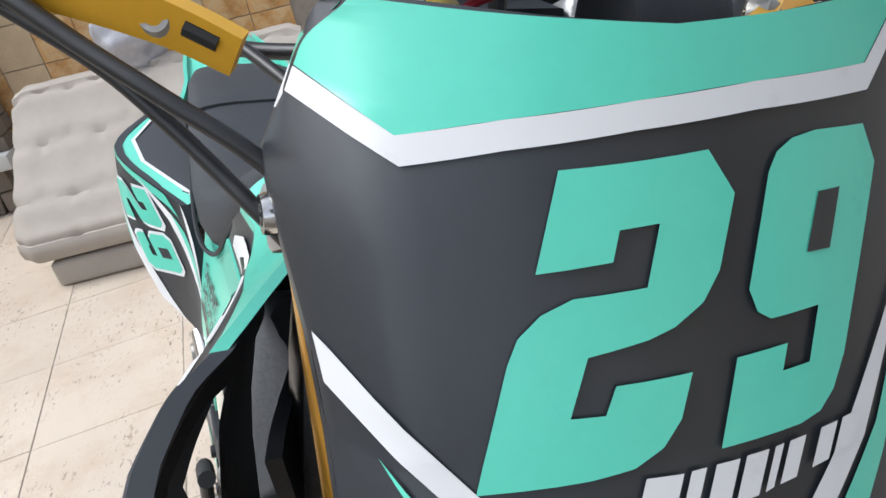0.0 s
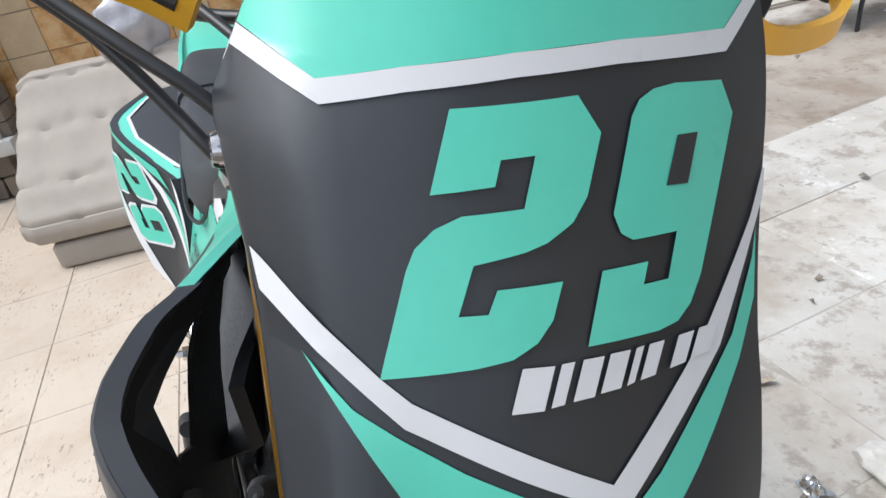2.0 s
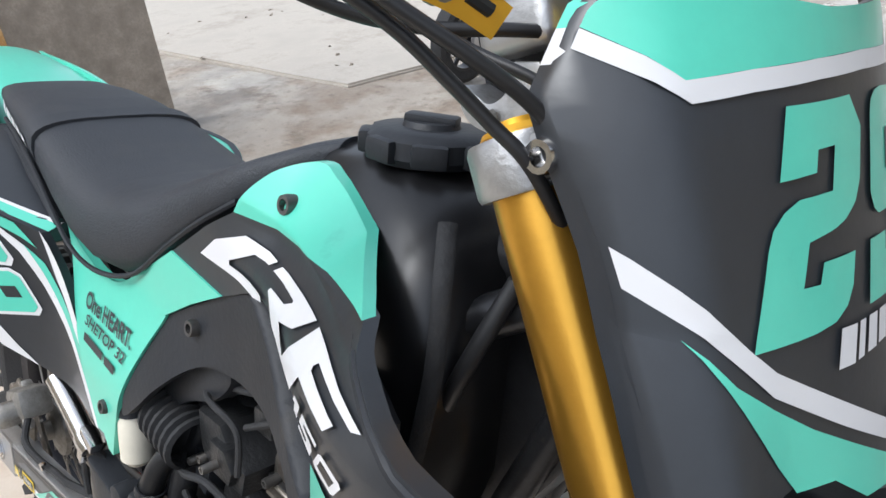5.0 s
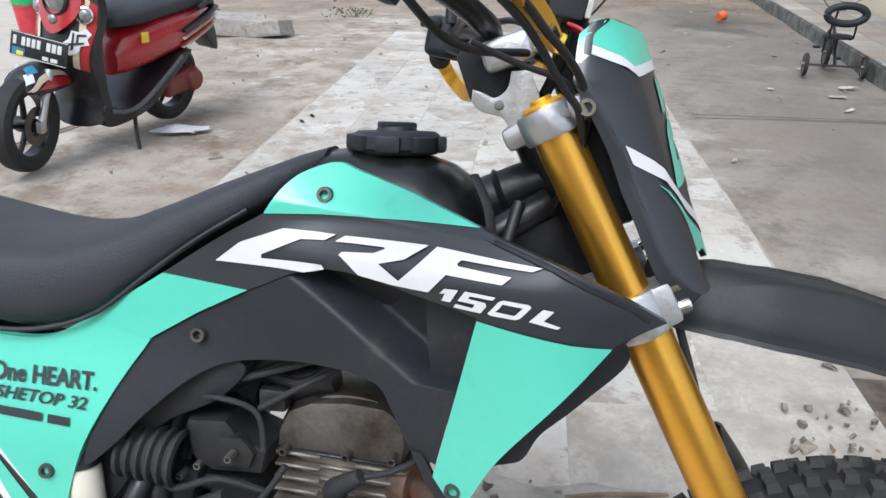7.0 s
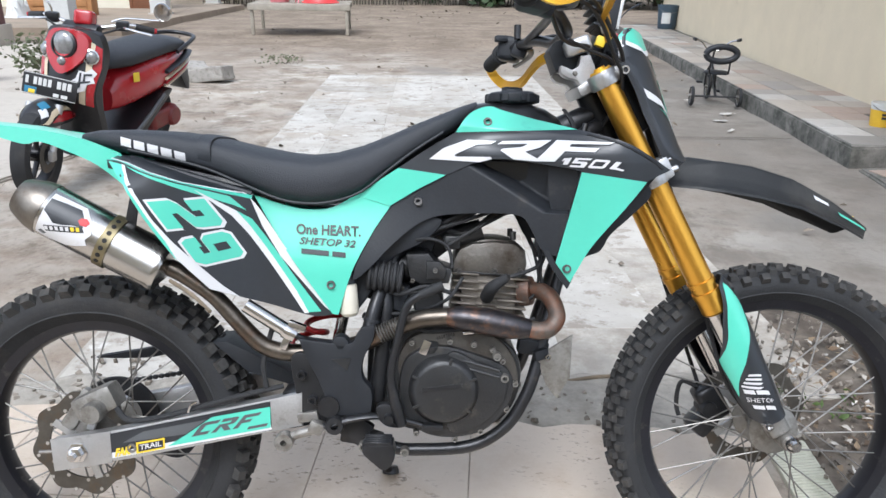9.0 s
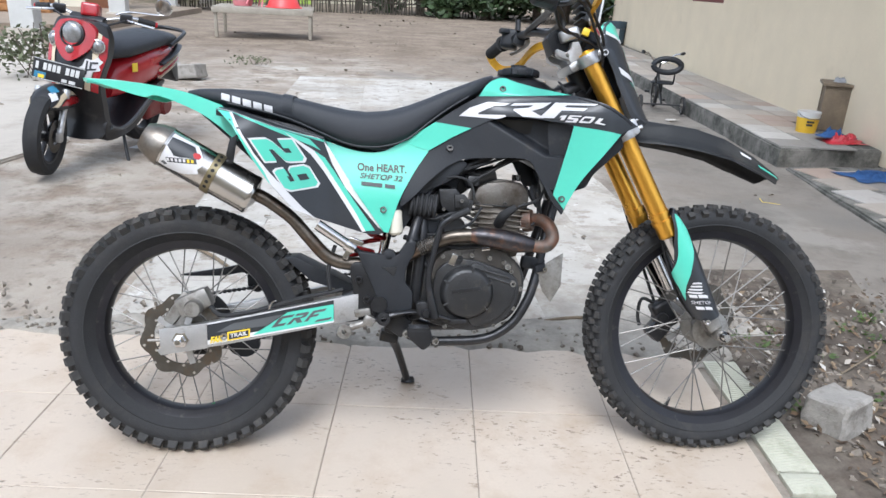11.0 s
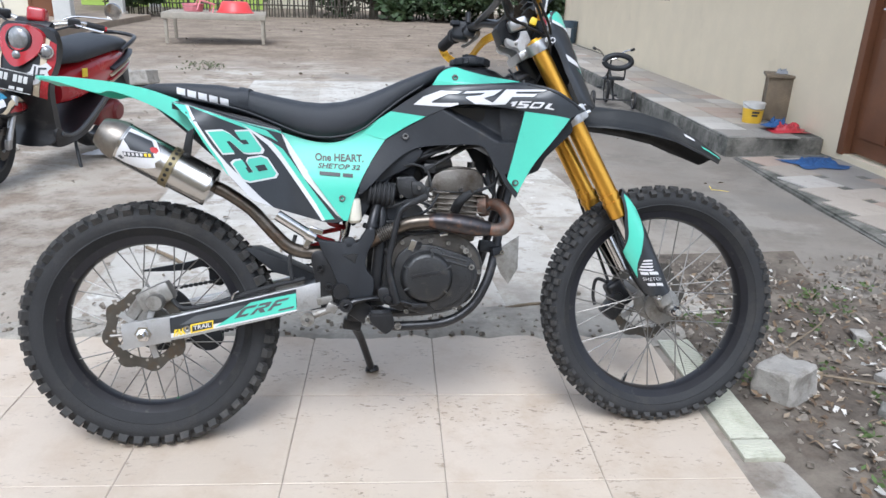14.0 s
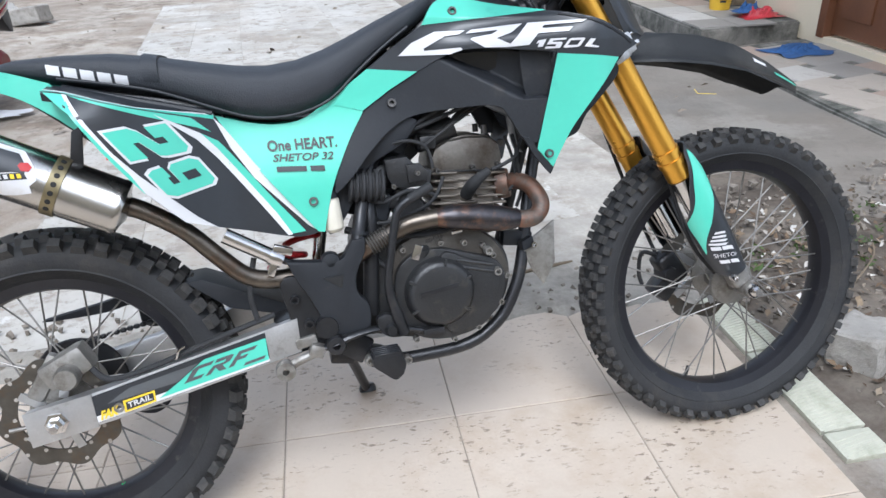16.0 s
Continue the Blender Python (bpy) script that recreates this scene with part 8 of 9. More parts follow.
    # floorboard, centre body, tail
    part("leg_shield", prism(outline([(0.60, 0.86), (0.68, 0.84), (0.74, 0.58), (0.70, 0.30), (0.66, 0.17), (0.60, 0.20), (0.62, 0.5)]), -0.105, 0.105, 0.012), SBLACK, s)
    part("floorboard", prism(outline([(0.70, 0.28), (0.56, 0.225), (0.42, 0.25), (0.22, 0.36), (0.06, 0.45), (-0.02, 0.44), (0.18, 0.30), (0.38, 0.18), (0.68, 0.155)]), -0.165, 0.165, 0.015), SBLACK, s, "black ribbed footboard")
    part("footboard_edge", merge(*[tube([(0.66, yy * 0.168, 0.24), (0.55, yy * 0.172, 0.215), (0.42, yy * 0.172, 0.24), (0.24, yy * 0.172, 0.335), (0.08, yy * 0.168, 0.43)], 0.012, 8, 5) for yy in (-1, 1)]), GREYD, s)
    part("body", loft([(-0.38, rounded(0.06, 0.66, 0.54)), (-0.28, rounded(0.11, 0.68, 0.47)), (-0.1, rounded(0.15, 0.69, 0.44)), (0.12, rounded(0.165, 0.68, 0.42)), (0.32, rounded(0.158, 0.64, 0.39)), (0.44, rounded(0.12, 0.60, 0.37)), (0.50, rounded(0.08, 0.52, 0.37))]), SRED, s, "glossy red body panels")
    for yy in (-1, 1):
        for z, mt, w in ((0.60, SBLACK, 0.03), (0.555, SCREAM, 0.017), (0.528, SRED, 0.012), (0.508, SCREAM, 0.012)):
            part("side_stripe", tube([(-0.38, yy * 0.07, z + 0.05), (-0.27, yy * 0.114, z + 0.035), (-0.1, yy * 0.153, z + 0.01), (0.06, yy * 0.162, z - 0.03)], w, 8, 5, flat=0.35), mt, s)
    part("yellow_label", box((0.05, 0.003, 0.055), pose(0.36, 0.15, 0.575, 4, 0, -8), 0.001), YELLOW, s)
    st = part("seat", loft([(-0.38, rounded(0.07, 0.70, 0.64)), (-0.26, rounded(0.12, 0.745, 0.66)), (-0.05, rounded(0.15, 0.768, 0.66)), (0.15, rounded(0.152, 0.755, 0.64)), (0.36, rounded(0.145, 0.735, 0.62)), (0.50, rounded(0.10, 0.70, 0.62)), (0.53, rounded(0.06, 0.67, 0.63))]), SEAT, s, "black vinyl two-up seat")
    part("grab_rail", tube([(-0.1, 0.155, 0.68), (-0.28, 0.145, 0.73), (-0.43, 0.08, 0.745), (-0.43, -0.08, 0.745), (-0.28, -0.145, 0.73), (-0.1, -0.155, 0.68)], 0.014, 10, 5), SBLACK, st)
    part("rear_mudguard", prism(outline([(-0.26, 0.57), (-0.37, 0.55), (-0.42, 0.40), (-0.39, 0.38), (-0.31, 0.47)]), -0.07, 0.07, 0.01), SBLACK, s)
    part("engine_cover", merge(box((0.30, 0.09, 0.12), pose(0.05, 0.12, 0.27, 0, 6, 0), 0.035, 3), lathe([(0, 0.02), (0.055, 0.018), (0.068, 0.0), (0.068, -0.03), (0, -0.03)], (-0.04, 0.165, 0.27), (0, 1, 0), 24)), SMAROON, s, "faded red engine cover")
    part("silencer", tube([(0.3, -0.14, 0.26), (0.0, -0.165, 0.28), (-0.32, -0.165, 0.36)], [0.025, 0.05, 0.045], 16, 4), DARKMETAL, s)
    part("side_stand", tube([(0.42, 0.10, 0.22), (0.50, 0.17, 0.11), (0.55, 0.235, -0.03)], 0.011, 8, 4), DARKMETAL, s)
    return s


SMAROON = pm("scooter_maroon", (0.17, 0.022, 0.02), 0.45, var=0.25, scale=12, bump=0.1, dirt=(0.1, 0.07, 0.05), dirt_amount=0.25, dirt_scale=14)
scooter(Matrix.Translation((-1.18, 3.70, 0)) @ pose(0, 0, 0, 0, 0, -103.0) @ pose(0, 0, 0, -7.5, 0, 0))

# ---- neighbour's porch with columns ----
WHITEWASH = pm("whitewash", (0.55, 0.55, 0.53), 0.9, var=0.08, scale=4, bump=0.25, fine=40, dirt=(0.35, 0.32, 0.28), dirt_amount=0.25, dirt_scale=3)
PALEWALL = pm("pale_wall", (0.6, 0.56, 0.45), 0.9, var=0.06, scale=2, bump=0.1)
LIME = pm("lime_wall", (0.36, 0.5, 0.1), 0.85, var=0.08, scale=1.5, bump=0.1)
EARTHFLOOR = pm("packed_floor", (0.27, 0.215, 0.16), 0.9, var=0.2, scale=2, bump=0.2)
PATHC = pm("pale_concrete", (0.44, 0.4, 0.345), 0.9, var=0.12, scale=2, bump=0.3, fine=50, dirt=(0.28, 0.245, 0.205), dirt_amount=0.35, dirt_scale=2)
BRICKRED = pm("dull_red_render", (0.16, 0.075, 0.07), 0.9, var=0.25, scale=5, bump=0.3)
slab("neighbour_floor", [(-4.6, 12.4), (-4.3, 21), (-14, 21), (-14, 11.2)], -0.05, 0.12, EARTHFLOOR, "packed earth porch floor of the neighbour's house", "floor")


def column(x, y, w=0.36, h=3.0):
    c = thing("column", "whitewashed square porch column with worn paint", "column", pose(x, y, 0.0, 0, 0, 3), "porch columns")
    part("shaft", box((w, w, h), pose(0, 0, h / 2), 0.015), WHITEWASH, c)
    part("base", box((w + 0.1, w + 0.1, 0.16), pose(0, 0, 0.08), 0.015), PATHC, c)
    return c


for x, y in ((-4.95, 11.0), (-5.15, 16.3), (-5.2, 21.1), (-5.15, 26.0)):
    column(x, y)
tagged(part("neighbour_wall", box((8.3, 0.16, 3.2), pose(-9.8, 18.6, 1.6), 0.0), PALEWALL), "pale painted wall of the neighbour's house", "wall", kind="structure")
nd = tagged(new("door_2"), "brown wooden door under the neighbour's porch", "door", kind="structure")
nd.matrix_world = pose(-6.15, 18.5, 1.1)
part("door_leaf", box((0.8, 0.06, 2.0), None, 0.004), DOORWOOD, nd)
part("door_frame", merge(box((0.08, 0.1, 2.1), pose(-0.44, 0, 0), 0.004), box((0.08, 0.1, 2.1), pose(0.44, 0, 0), 0.004)), DOORWOOD, nd)
window("window_3", pose(-7.15, 18.5, 1.85) @ pose(0, 0, 0, 0, 0, 90), 0.4, 0.8, 1)
box1 = thing("wooden_chest", "low orange-brown wooden chest under the porch", "chest", pose(-7.0, 15.6, 0.12, 0, 0, 8))
CHESTW = pm("orange_wood", (0.36, 0.17, 0.06), 0.6, var=0.15, scale=4, bump=0.1)
part("body", box((1.3, 0.5, 0.42), pose(0, 0, 0.21), 0.01), CHESTW, box1)
part("drawer", box((1.1, 0.03, 0.14), pose(0, -0.26, 0.27), 0.006), CHESTW, box1)
part("drawer", box((1.1, 0.03, 0.14), pose(0, -0.26, 0.1), 0.006), CHESTW, box1)
crumpled("sack_heap", "heap of grey sacks by the wall", "sacks", RAG, pose(-9.0, 15.2, 0.12), 1.4, 1.0, 0.4, 2.2)
crumpled("sack_heap", "bulging pale sack beside the chest", "sacks", WHITEWASH, pose(-7.6, 14.8, 0.12), 0.8, 0.7, 0.55, 6.2)
pil = thing("gate_pillar", "dull red rendered gate pillar", "pillar", pose(-5.9, 10.4, 0, 0, 0, 5))
part("shaft", box((0.5, 0.5, 2.2), pose(0, 0, 1.1), 0.02), BRICKRED, pil)
part("plinth", box((0.62, 0.62, 0.3), pose(0, 0, 0.15), 0.02), PATHC, pil)
pb = bucket("paint_tin", "red and green tin beside the gate pillar", pose(-3.98, 6.66, 0.0), 0.15, 0.42, REDCLOTH, GREEN)
slab("path", [(-1.95, 2.3), (-1.62, 3.6), (-2.35, 5.2), (-4.6, 10.6), (-6.4, 11.0), (-6.4, 2.0)], -0.05, 0.004, PATHC, "pale concrete path beside the yard", "path", 0.006)

# ---- bamboo platform bed with washing tubs ----
BAMBOO = pm("grey_bamboo", (0.3, 0.27, 0.22), 0.8, var=0.2, scale=5, bump=0.25, fine=40)
REDTUB = pm("red_tub", (0.62, 0.05, 0.05), 0.4, var=0.08, scale=4, bump=0.03)
PINK = pm("pink_plastic", (0.66, 0.22, 0.25), 0.45, var=0.1, scale=6, bump=0.03)
bed = thing("platform_bed", "grey slatted bamboo platform bed on plain legs", "platform bed", pose(-1.50, 13.4, 0, 0, 0, 3) @ Matrix.Diagonal((0.86, 1.0, 0.9, 1)))
for i in range(12):
    part("slat", box((2.15, 0.118, 0.03), pose(0, -0.66 + 0.12 * i, 0.585 + 0.003 * (i % 3)), 0.006), BAMBOO, bed)
for y in (-0.7, 0.7):
    part("rail", box((2.15, 0.05, 0.1), pose(0, y, 0.53), 0.006), BAMBOO, bed)
for x in (-1.0, 1.0):
    part("end_rail", box((0.05, 1.4, 0.09), pose(x, 0, 0.53), 0.006), BAMBOO, bed)
    for y in (-0.66, 0.66):
        part("leg", box((0.07, 0.07, 0.56), pose(x, y, 0.28), 0.008), BAMBOO, bed)
tub = thing("wash_tub", "red plastic wash tub turned upside down on the platform", "tub", pose(-1.13, 13.2, 0.545) @ Matrix.Scale(0.85, 4))
part("body", lathe([(0, 0.24), (0.26, 0.24), (0.29, 0.22), (0.37, 0.03), (0.40, 0.02), (0.40, 0.0), (0.36, 0.0), (0.27, 0.21), (0, 0.22)], (0, 0, 0), (0, 0, 1), 30), REDTUB, tub)
part("rim", lathe([(0.385, 0.012), (0.41, 0.0), (0.415, 0.014), (0.40, 0.03)], (0, 0, 0), (0, 0, 1), 30, True), REDTUB, tub)
bas = thing("plastic_chair", "small pink plastic chair lying tipped on the platform", "chair", pose(-1.72, 13.2, 0.54, 0, 18, 20) @ Matrix.Scale(0.9, 4))
part("seat", box((0.34, 0.32, 0.03), pose(0, 0, 0.22), 0.01), PINK, bas)
part("backrest", box((0.03, 0.32, 0.26), pose(-0.17, 0, 0.36, 0, -12, 0), 0.012), PINK, bas)
for x in (-0.14, 0.14):
    for y in (-0.13, 0.13):
        part("leg", tube([(x, y, 0.22), (x * 1.15, y * 1.15, 0.0)], 0.016, 8, 1), PINK, bas)
pk = bucket("pink_basin", "pink basin standing on the platform", pose(-1.92, 13.35, 0.545), 0.2, 0.14, PINK, PINK)

# ---- fence, far houses and trees ----
FENCEW = pm("dark_bamboo", (0.07, 0.06, 0.045), 0.85, var=0.3, scale=6, bump=0.2, per_object=0.2)
BARK = pm("bark", (0.1, 0.08, 0.06), 0.9, var=0.3, scale=8, bump=0.6, fine=40)
LEAF = pm("leaf_green", (0.035, 0.062, 0.02), 0.6, var=0.4, scale=1.5, bump=0.05)
LEAFD = pm("dry_weed", (0.10, 0.115, 0.055), 0.7, var=0.4, scale=3, bump=0.05)
LEAFL = pm("weed_green", (0.075, 0.12, 0.03), 0.6, var=0.35, scale=3, bump=0.05)
fence = thing("bamboo_fence", "dark weathered bamboo picket fence", "fence", None)
stick = bpy.data.meshes.new("picket")
sb = tube([(0, 0, 0), (0.004, 0, 0.5), (0, 0, 1.0)], [0.02, 0.019, 0.012], 6, 1)
sb.to_mesh(stick)
sb.free()
stick.materials.append(FENCEW)
frnd = random.Random(4)
for i in range(118):
    x = -6.2 + 0.1 * i
    if 5.0 < x:
        break
    o = new("picket", stick)
    o.parent = fence
    o.matrix_local = pose(x + frnd.uniform(-0.03, 0.03), 24.6 + 0.12 * x + frnd.uniform(-0.05, 0.05), 0, frnd.uniform(-5, 5), frnd.uniform(-5, 5), frnd.uniform(0, 360)) @ Matrix.Diagonal((1.2, 1.2, frnd.uniform(0.95, 1.3), 1))
for z in (0.35, 0.9):
    part("rail", tube([(-6.3, 23.8, z), (-1, 24.5, z + 0.03), (5.0, 25.2, z)], 0.025, 6, 3), FENCEW, fence)
tagged(part("lime_house", box((7.0, 0.2, 3.4), pose(-5.3, 30.5, 1.7, 0, 0, 3), 0.0), LIME), "lime green wall of a far house", "wall", kind="structure")
tagged(part("pale_house", box((12.0, 0.2, 3.2), pose(4.2, 33.5, 1.6, 0, 0, 3), 0.0), PALEWALL), "pale wall of a house behind the trees", "wall", kind="structure")


def leaf_cloud(bm, c, rad, n, size, rnd, squash=0.8):
    """Scatter small folded leaves through a lump of air, thinner inside."""
    for _ in range(n):
        d = Vector((rnd.gauss(0, 1), rnd.gauss(0, 1), rnd.gauss(0, 1))).normalized() * rad * rnd.random() ** 0.45
        p = Vector(c) + Vector((d.x, d.y, d.z * squash))
        u = Vector((rnd.gauss(0, 1), rnd.gauss(0, 1), rnd.gauss(0, 0.5))).normalized()
        w = u.cross(Vector((rnd.gauss(0, 1), rnd.gauss(0, 1), rnd.gauss(0, 1)))).normalized()
        s = size * rnd.uniform(0.6, 1.4)
        vs = [bm.verts.new(p + q) for q in (-u * s, w * s * 0.45 - u * 0.1 * s, u * s, -w * s * 0.45 - u * 0.1 * s)]
        if vs[0].co.z > 0.0:
            bm.faces.new(vs)


def tree(x, y, h, lean, crown, seed, label, leaf=LEAF, low=1.0, n=150, size=0.13):
    rnd = random.Random(seed)
    t = thing("tree", label, "tree", pose(x, y, 0), "trees behind the fence")
    top = Vector((lean * h, 0.1 * h, h))
    bms = [tube([(0, 0, -0.1), (lean * h * 0.3, 0, h * 0.4), tuple(top)], [0.17, 0.12, 0.05], 9, 5)]
    tips = []
    for i in range(9):
        f = rnd.uniform(low / h, 0.95)
        b = Vector((lean * h * f, 0, h * f))
        a = rnd.uniform(0, 6.28)
        e = b + Vector((math.cos(a) * crown, math.sin(a) * crown, rnd.uniform(-0.2, 0.6))) * rnd.uniform(0.5, 1)
        bms.append(tube([tuple(b), tuple(b.lerp(e, 0.5) + Vector((0, 0, 0.15))), tuple(e)], [0.05, 0.035, 0.012], 6, 3))
        tips.append(e)
    part("trunk", merge(*bms), BARK, t)
    bm = bmesh.new()
    for e in tips:
        leaf_cloud(bm, e, crown * rnd.uniform(0.35, 0.6), n, size, rnd)
    leaf_cloud(bm, top, crown * 0.7, n, size, rnd)
    tagged(part("crown", bm, leaf, t), kind="stuff")
    return t


tree(-2.6, 25.2, 4.2, 0.05, 1.6, 1, "old tree with a bare forked trunk", low=2.4, n=140)
tree(1.3, 26.6, 4.5, 0.02, 1.9, 2, "dark leafy tree over the fence", low=1.2, n=230)
tree(3.6, 25.5, 4.4, -0.06, 1.9, 3, "dark leafy tree over the fence", low=0.7, n=260)
tree(5.6, 26.0, 4.6, -0.16, 2.0, 4, "slender leaning tree among shrubs", low=0.6, n=260)
tree(7.6, 25.0, 4.4, 0.04, 2.0, 5, "dark leafy tree over the fence", low=0.6, n=260)
tree(9.6, 26.5, 4.6, 0.03, 2.2, 6, "dark leafy tree over the fence", low=0.6, n=240)
tree(12.0, 27.5, 4.8, 0.03, 2.4, 8, "dark leafy tree over the fence", low=0.6, n=220)
tree(2.4, 25.4, 4.2, 0.05, 1.8, 12, "dark leafy tree over the fence", low=0.4, n=240)
tree(0.2, 27.6, 4.6, 0.03, 1.7, 14, "dark leafy tree over the fence", low=1.3, n=200)
tree(4.7, 24.9, 3.6, 0.05, 1.7, 15, "dark leafy tree over the fence", low=0.3, n=240)
tree(6.5, 24.7, 3.4, -0.05, 1.7, 16, "dark leafy tree over the fence", low=0.3, n=240)
tree(-6.3, 26.5, 4.4, 0.03, 2.0, 9, "dark leafy tree behind the porch", low=0.9, n=230)


def shrub(name, x, y, r, h, seed, n, size, leaf, label, category="shrub", group=""):
    rnd = random.Random(seed)
    bm = bmesh.new()
    for i in range(6):
        leaf_cloud(bm, (rnd.uniform(-r, r) * 0.7, rnd.uniform(-r, r) * 0.5, h * rnd.uniform(0.3, 0.8)), r * rnd.uniform(0.4, 0.7), n, size, rnd, h / r * 0.6)
    s = thing(name, label, category, pose(x, y, 0), group)
    for _ in range(7):
        part("stem", tube([(rnd.uniform(-r, r) * 0.3, 0, -0.02), (rnd.uniform(-r, r) * 0.6, rnd.uniform(-r, r) * 0.4, h * rnd.uniform(0.6, 1.0))], 0.003 + 0.008 * h * 0.5, 5, 1), BARK, s)
    tagged(part("leaves", bm, leaf, s), kind="stuff")
    return s


for i, (x, y, r, h) in enumerate(((4.6, 24.0, 1.4, 1.6), (6.6, 23.4, 1.5, 1.7), (8.4, 23.6, 1.6, 1.8), (10.4, 24.4, 1.8, 2.0), (2.7, 25.6, 1.2, 1.4), (-4.9, 23.0, 1.1, 1.3), (12.6, 25.0, 1.8, 2.0))):
    shrub("shrub", x, y, r, h, 20 + i, 330, 0.11, LEAF, "dense dark shrub by the fence", group="shrubs by the fence")
shrub("weed_clump", -3.0, 6.5, 0.45, 0.6, 41, 90, 0.034, LEAFD, "straggling green weeds by the path", "weeds")
shrub("weed_clump", -1.0, 8.6, 0.35, 0.10, 42, 26, 0.02, LEAFD, "low weeds at the edge of the paving", "weeds")
tagged(part("backdrop", merge(box((70, 0.4, 5.5), pose(8, 44, 2.7), 0.0)), pm("far_woods", (0.05, 0.075, 0.035), 0.9, var=0.5, scale=0.6, bump=0.5, fine=3)), "far belt of dark woods", "woods", kind="structure")

# ---- rubble, litter and broken edging beside the porch ----
SOIL = pm("dark_soil", (0.10, 0.08, 0.062), 0.95, var=0.5, scale=6, bump=0.9, fine=45, dirt=(0.21, 0.18, 0.145), dirt_amount=0.45, dirt_scale=3.2)
STONE = pm("broken_block", (0.33, 0.31, 0.28), 0.9, var=0.15, scale=14, bump=0.9, fine=110, dirt=(0.17, 0.15, 0.125), dirt_amount=0.4, dirt_scale=16)
LITTER = pm("pale_litter", (0.5, 0.48, 0.44), 0.8, var=0.3, scale=12, bump=0.2, per_object=0.2)
bm = bmesh.new()
bmesh.ops.create_grid(bm, x_segments=70, y_segments=90, size=0.5)
for v in list(bm.verts):
    x, y = v.co.x * 1.9 + 2.55, v.co.y * 3.4 - 0.4
    e = min((x - 1.63 - 0.12 * noise.noise(Vector((y * 2, 1, 0)))) / 0.1, (3.3 - 0.3 * max(0.0, y) - x + 0.2 * noise.noise(Vector((y * 2, 5, 0)))) / 0.35, (0.75 - y + 0.35 * noise.noise(Vector((x * 2.5, 9, 0)))) / 0.3)
    h = sstep(e) * (0.012 + 0.012 * noise.noise(Vector((x * 5, y * 5, 0))) + 0.008 * noise.noise(Vector((x * 17, y * 17, 3)))) - 0.014 * (1 - sstep(e * 2 + 0.5)) - 0.004
    v.co = Vector((x, y, h))
tagged(part("soil_patch", bm, SOIL), "patch of dark soil and rubble beside the porch", "soil", kind="structure")
bm = bmesh.new()
cols = []
for i in range(121):
    x = -2.6 + 4.3 * i / 120
    lo = 0.50 - 0.1 * (x - 0.75) - 0.06 * noise.noise(Vector((x * 3, 2, 0)))
    hi = 0.80 + 0.09 * noise.noise(Vector((x * 2.1, 7, 0))) + 0.04 * noise.noise(Vector((x * 9, 7, 0)))
    row = []
    for j in range(15):
        y = lo + (hi - lo) * j / 14
        e = min(j, 14 - j) / 3
        h = sstep(e) * (0.006 + 0.010 * noise.noise(Vector((x * 6, y * 6, 1))) + 0.007 * noise.noise(Vector((x * 22, y * 22, 3)))) - 0.012 * (1 - sstep(e * 1.5))
        row.append(bm.verts.new((x, y, h)))
    cols.append(row)
for p, q in zip(cols, cols[1:]):
    for j in range(14):
        bm.faces.new((p[j], q[j], q[j + 1], p[j + 1]))
tagged(part("soil_strip", bm, pm("grey_soil", (0.32, 0.295, 0.255), 0.95, var=0.4, scale=7, bump=0.8, fine=60, dirt=(0.38, 0.35, 0.305), dirt_amount=0.5, dirt_scale=6)), "strip of grey soil along the broken porch edge", "soil", kind="structure")
STRIP = pm("ribbed_edging", (0.5, 0.495, 0.405), 0.75, var=0.1, scale=6, bump=0.2, dirt=(0.3, 0.3, 0.22), dirt_amount=0.35, dirt_scale=6)
e0, e1 = Vector((1.516, -0.250)), Vector((1.584, 0.426))
ed = (e1 - e0).normalized()
for a, b in ((0.0, 0.085), (0.09, 0.40), (0.405, 0.68)):
    p, q = e0 + ed * a, e0 + ed * b
    L = (q - p).length
    me_ = thing("edging_tile", "pale green ribbed edging tile", "tile", Matrix.Translation((*((p + q) / 2 + Vector((0.055, 0))), -0.007)) @ pose(0, 0, 0, 0, 0, -math.degrees(math.atan2(ed.x, ed.y))), "edging tiles")
    part("slab", box((0.112, L - 0.004, 0.016), pose(0, 0, -0.003), 0.002), STRIP, me_)
    tagged(part("ribs", merge(*[box((0.104, 0.0035, 0.003), pose(0, -L / 2 + 0.008 + 0.011 * i, 0.0055, 0, 0, 12), 0.0008, 1) for i in range(int((L - 0.01) / 0.011))]), STRIP, me_), kind="stuff")


def rock(name, x, y, z, s, seed, material, label, turn=0.0, cuts=3):
    """A broken block: a cube knocked out of true."""
    rnd = random.Random(seed)
    bm = box(s, None, min(s) * 0.07, 1)
    bmesh.ops.subdivide_edges(bm, edges=bm.edges[:], cuts=cuts, use_grid_fill=True)
    for v in bm.verts:
        q = Vector((v.co.x / s[0], v.co.y / s[1], v.co.z / s[2])) * 1.6 + Vector((seed, 0, 0))
        v.co += noise.noise_vector(q * 0.5) * min(s) * 0.12 + noise.noise_vector(q * 2.2) * min(s) * 0.05 + noise.noise_vector(q * 6) * min(s) * 0.02
    bmesh.ops.transform(bm, matrix=pose(x, y, z, rnd.uniform(-8, 8), rnd.uniform(-12, 12), turn), verts=bm.verts)
    return tagged(part(name, bm, material), label, "rock")


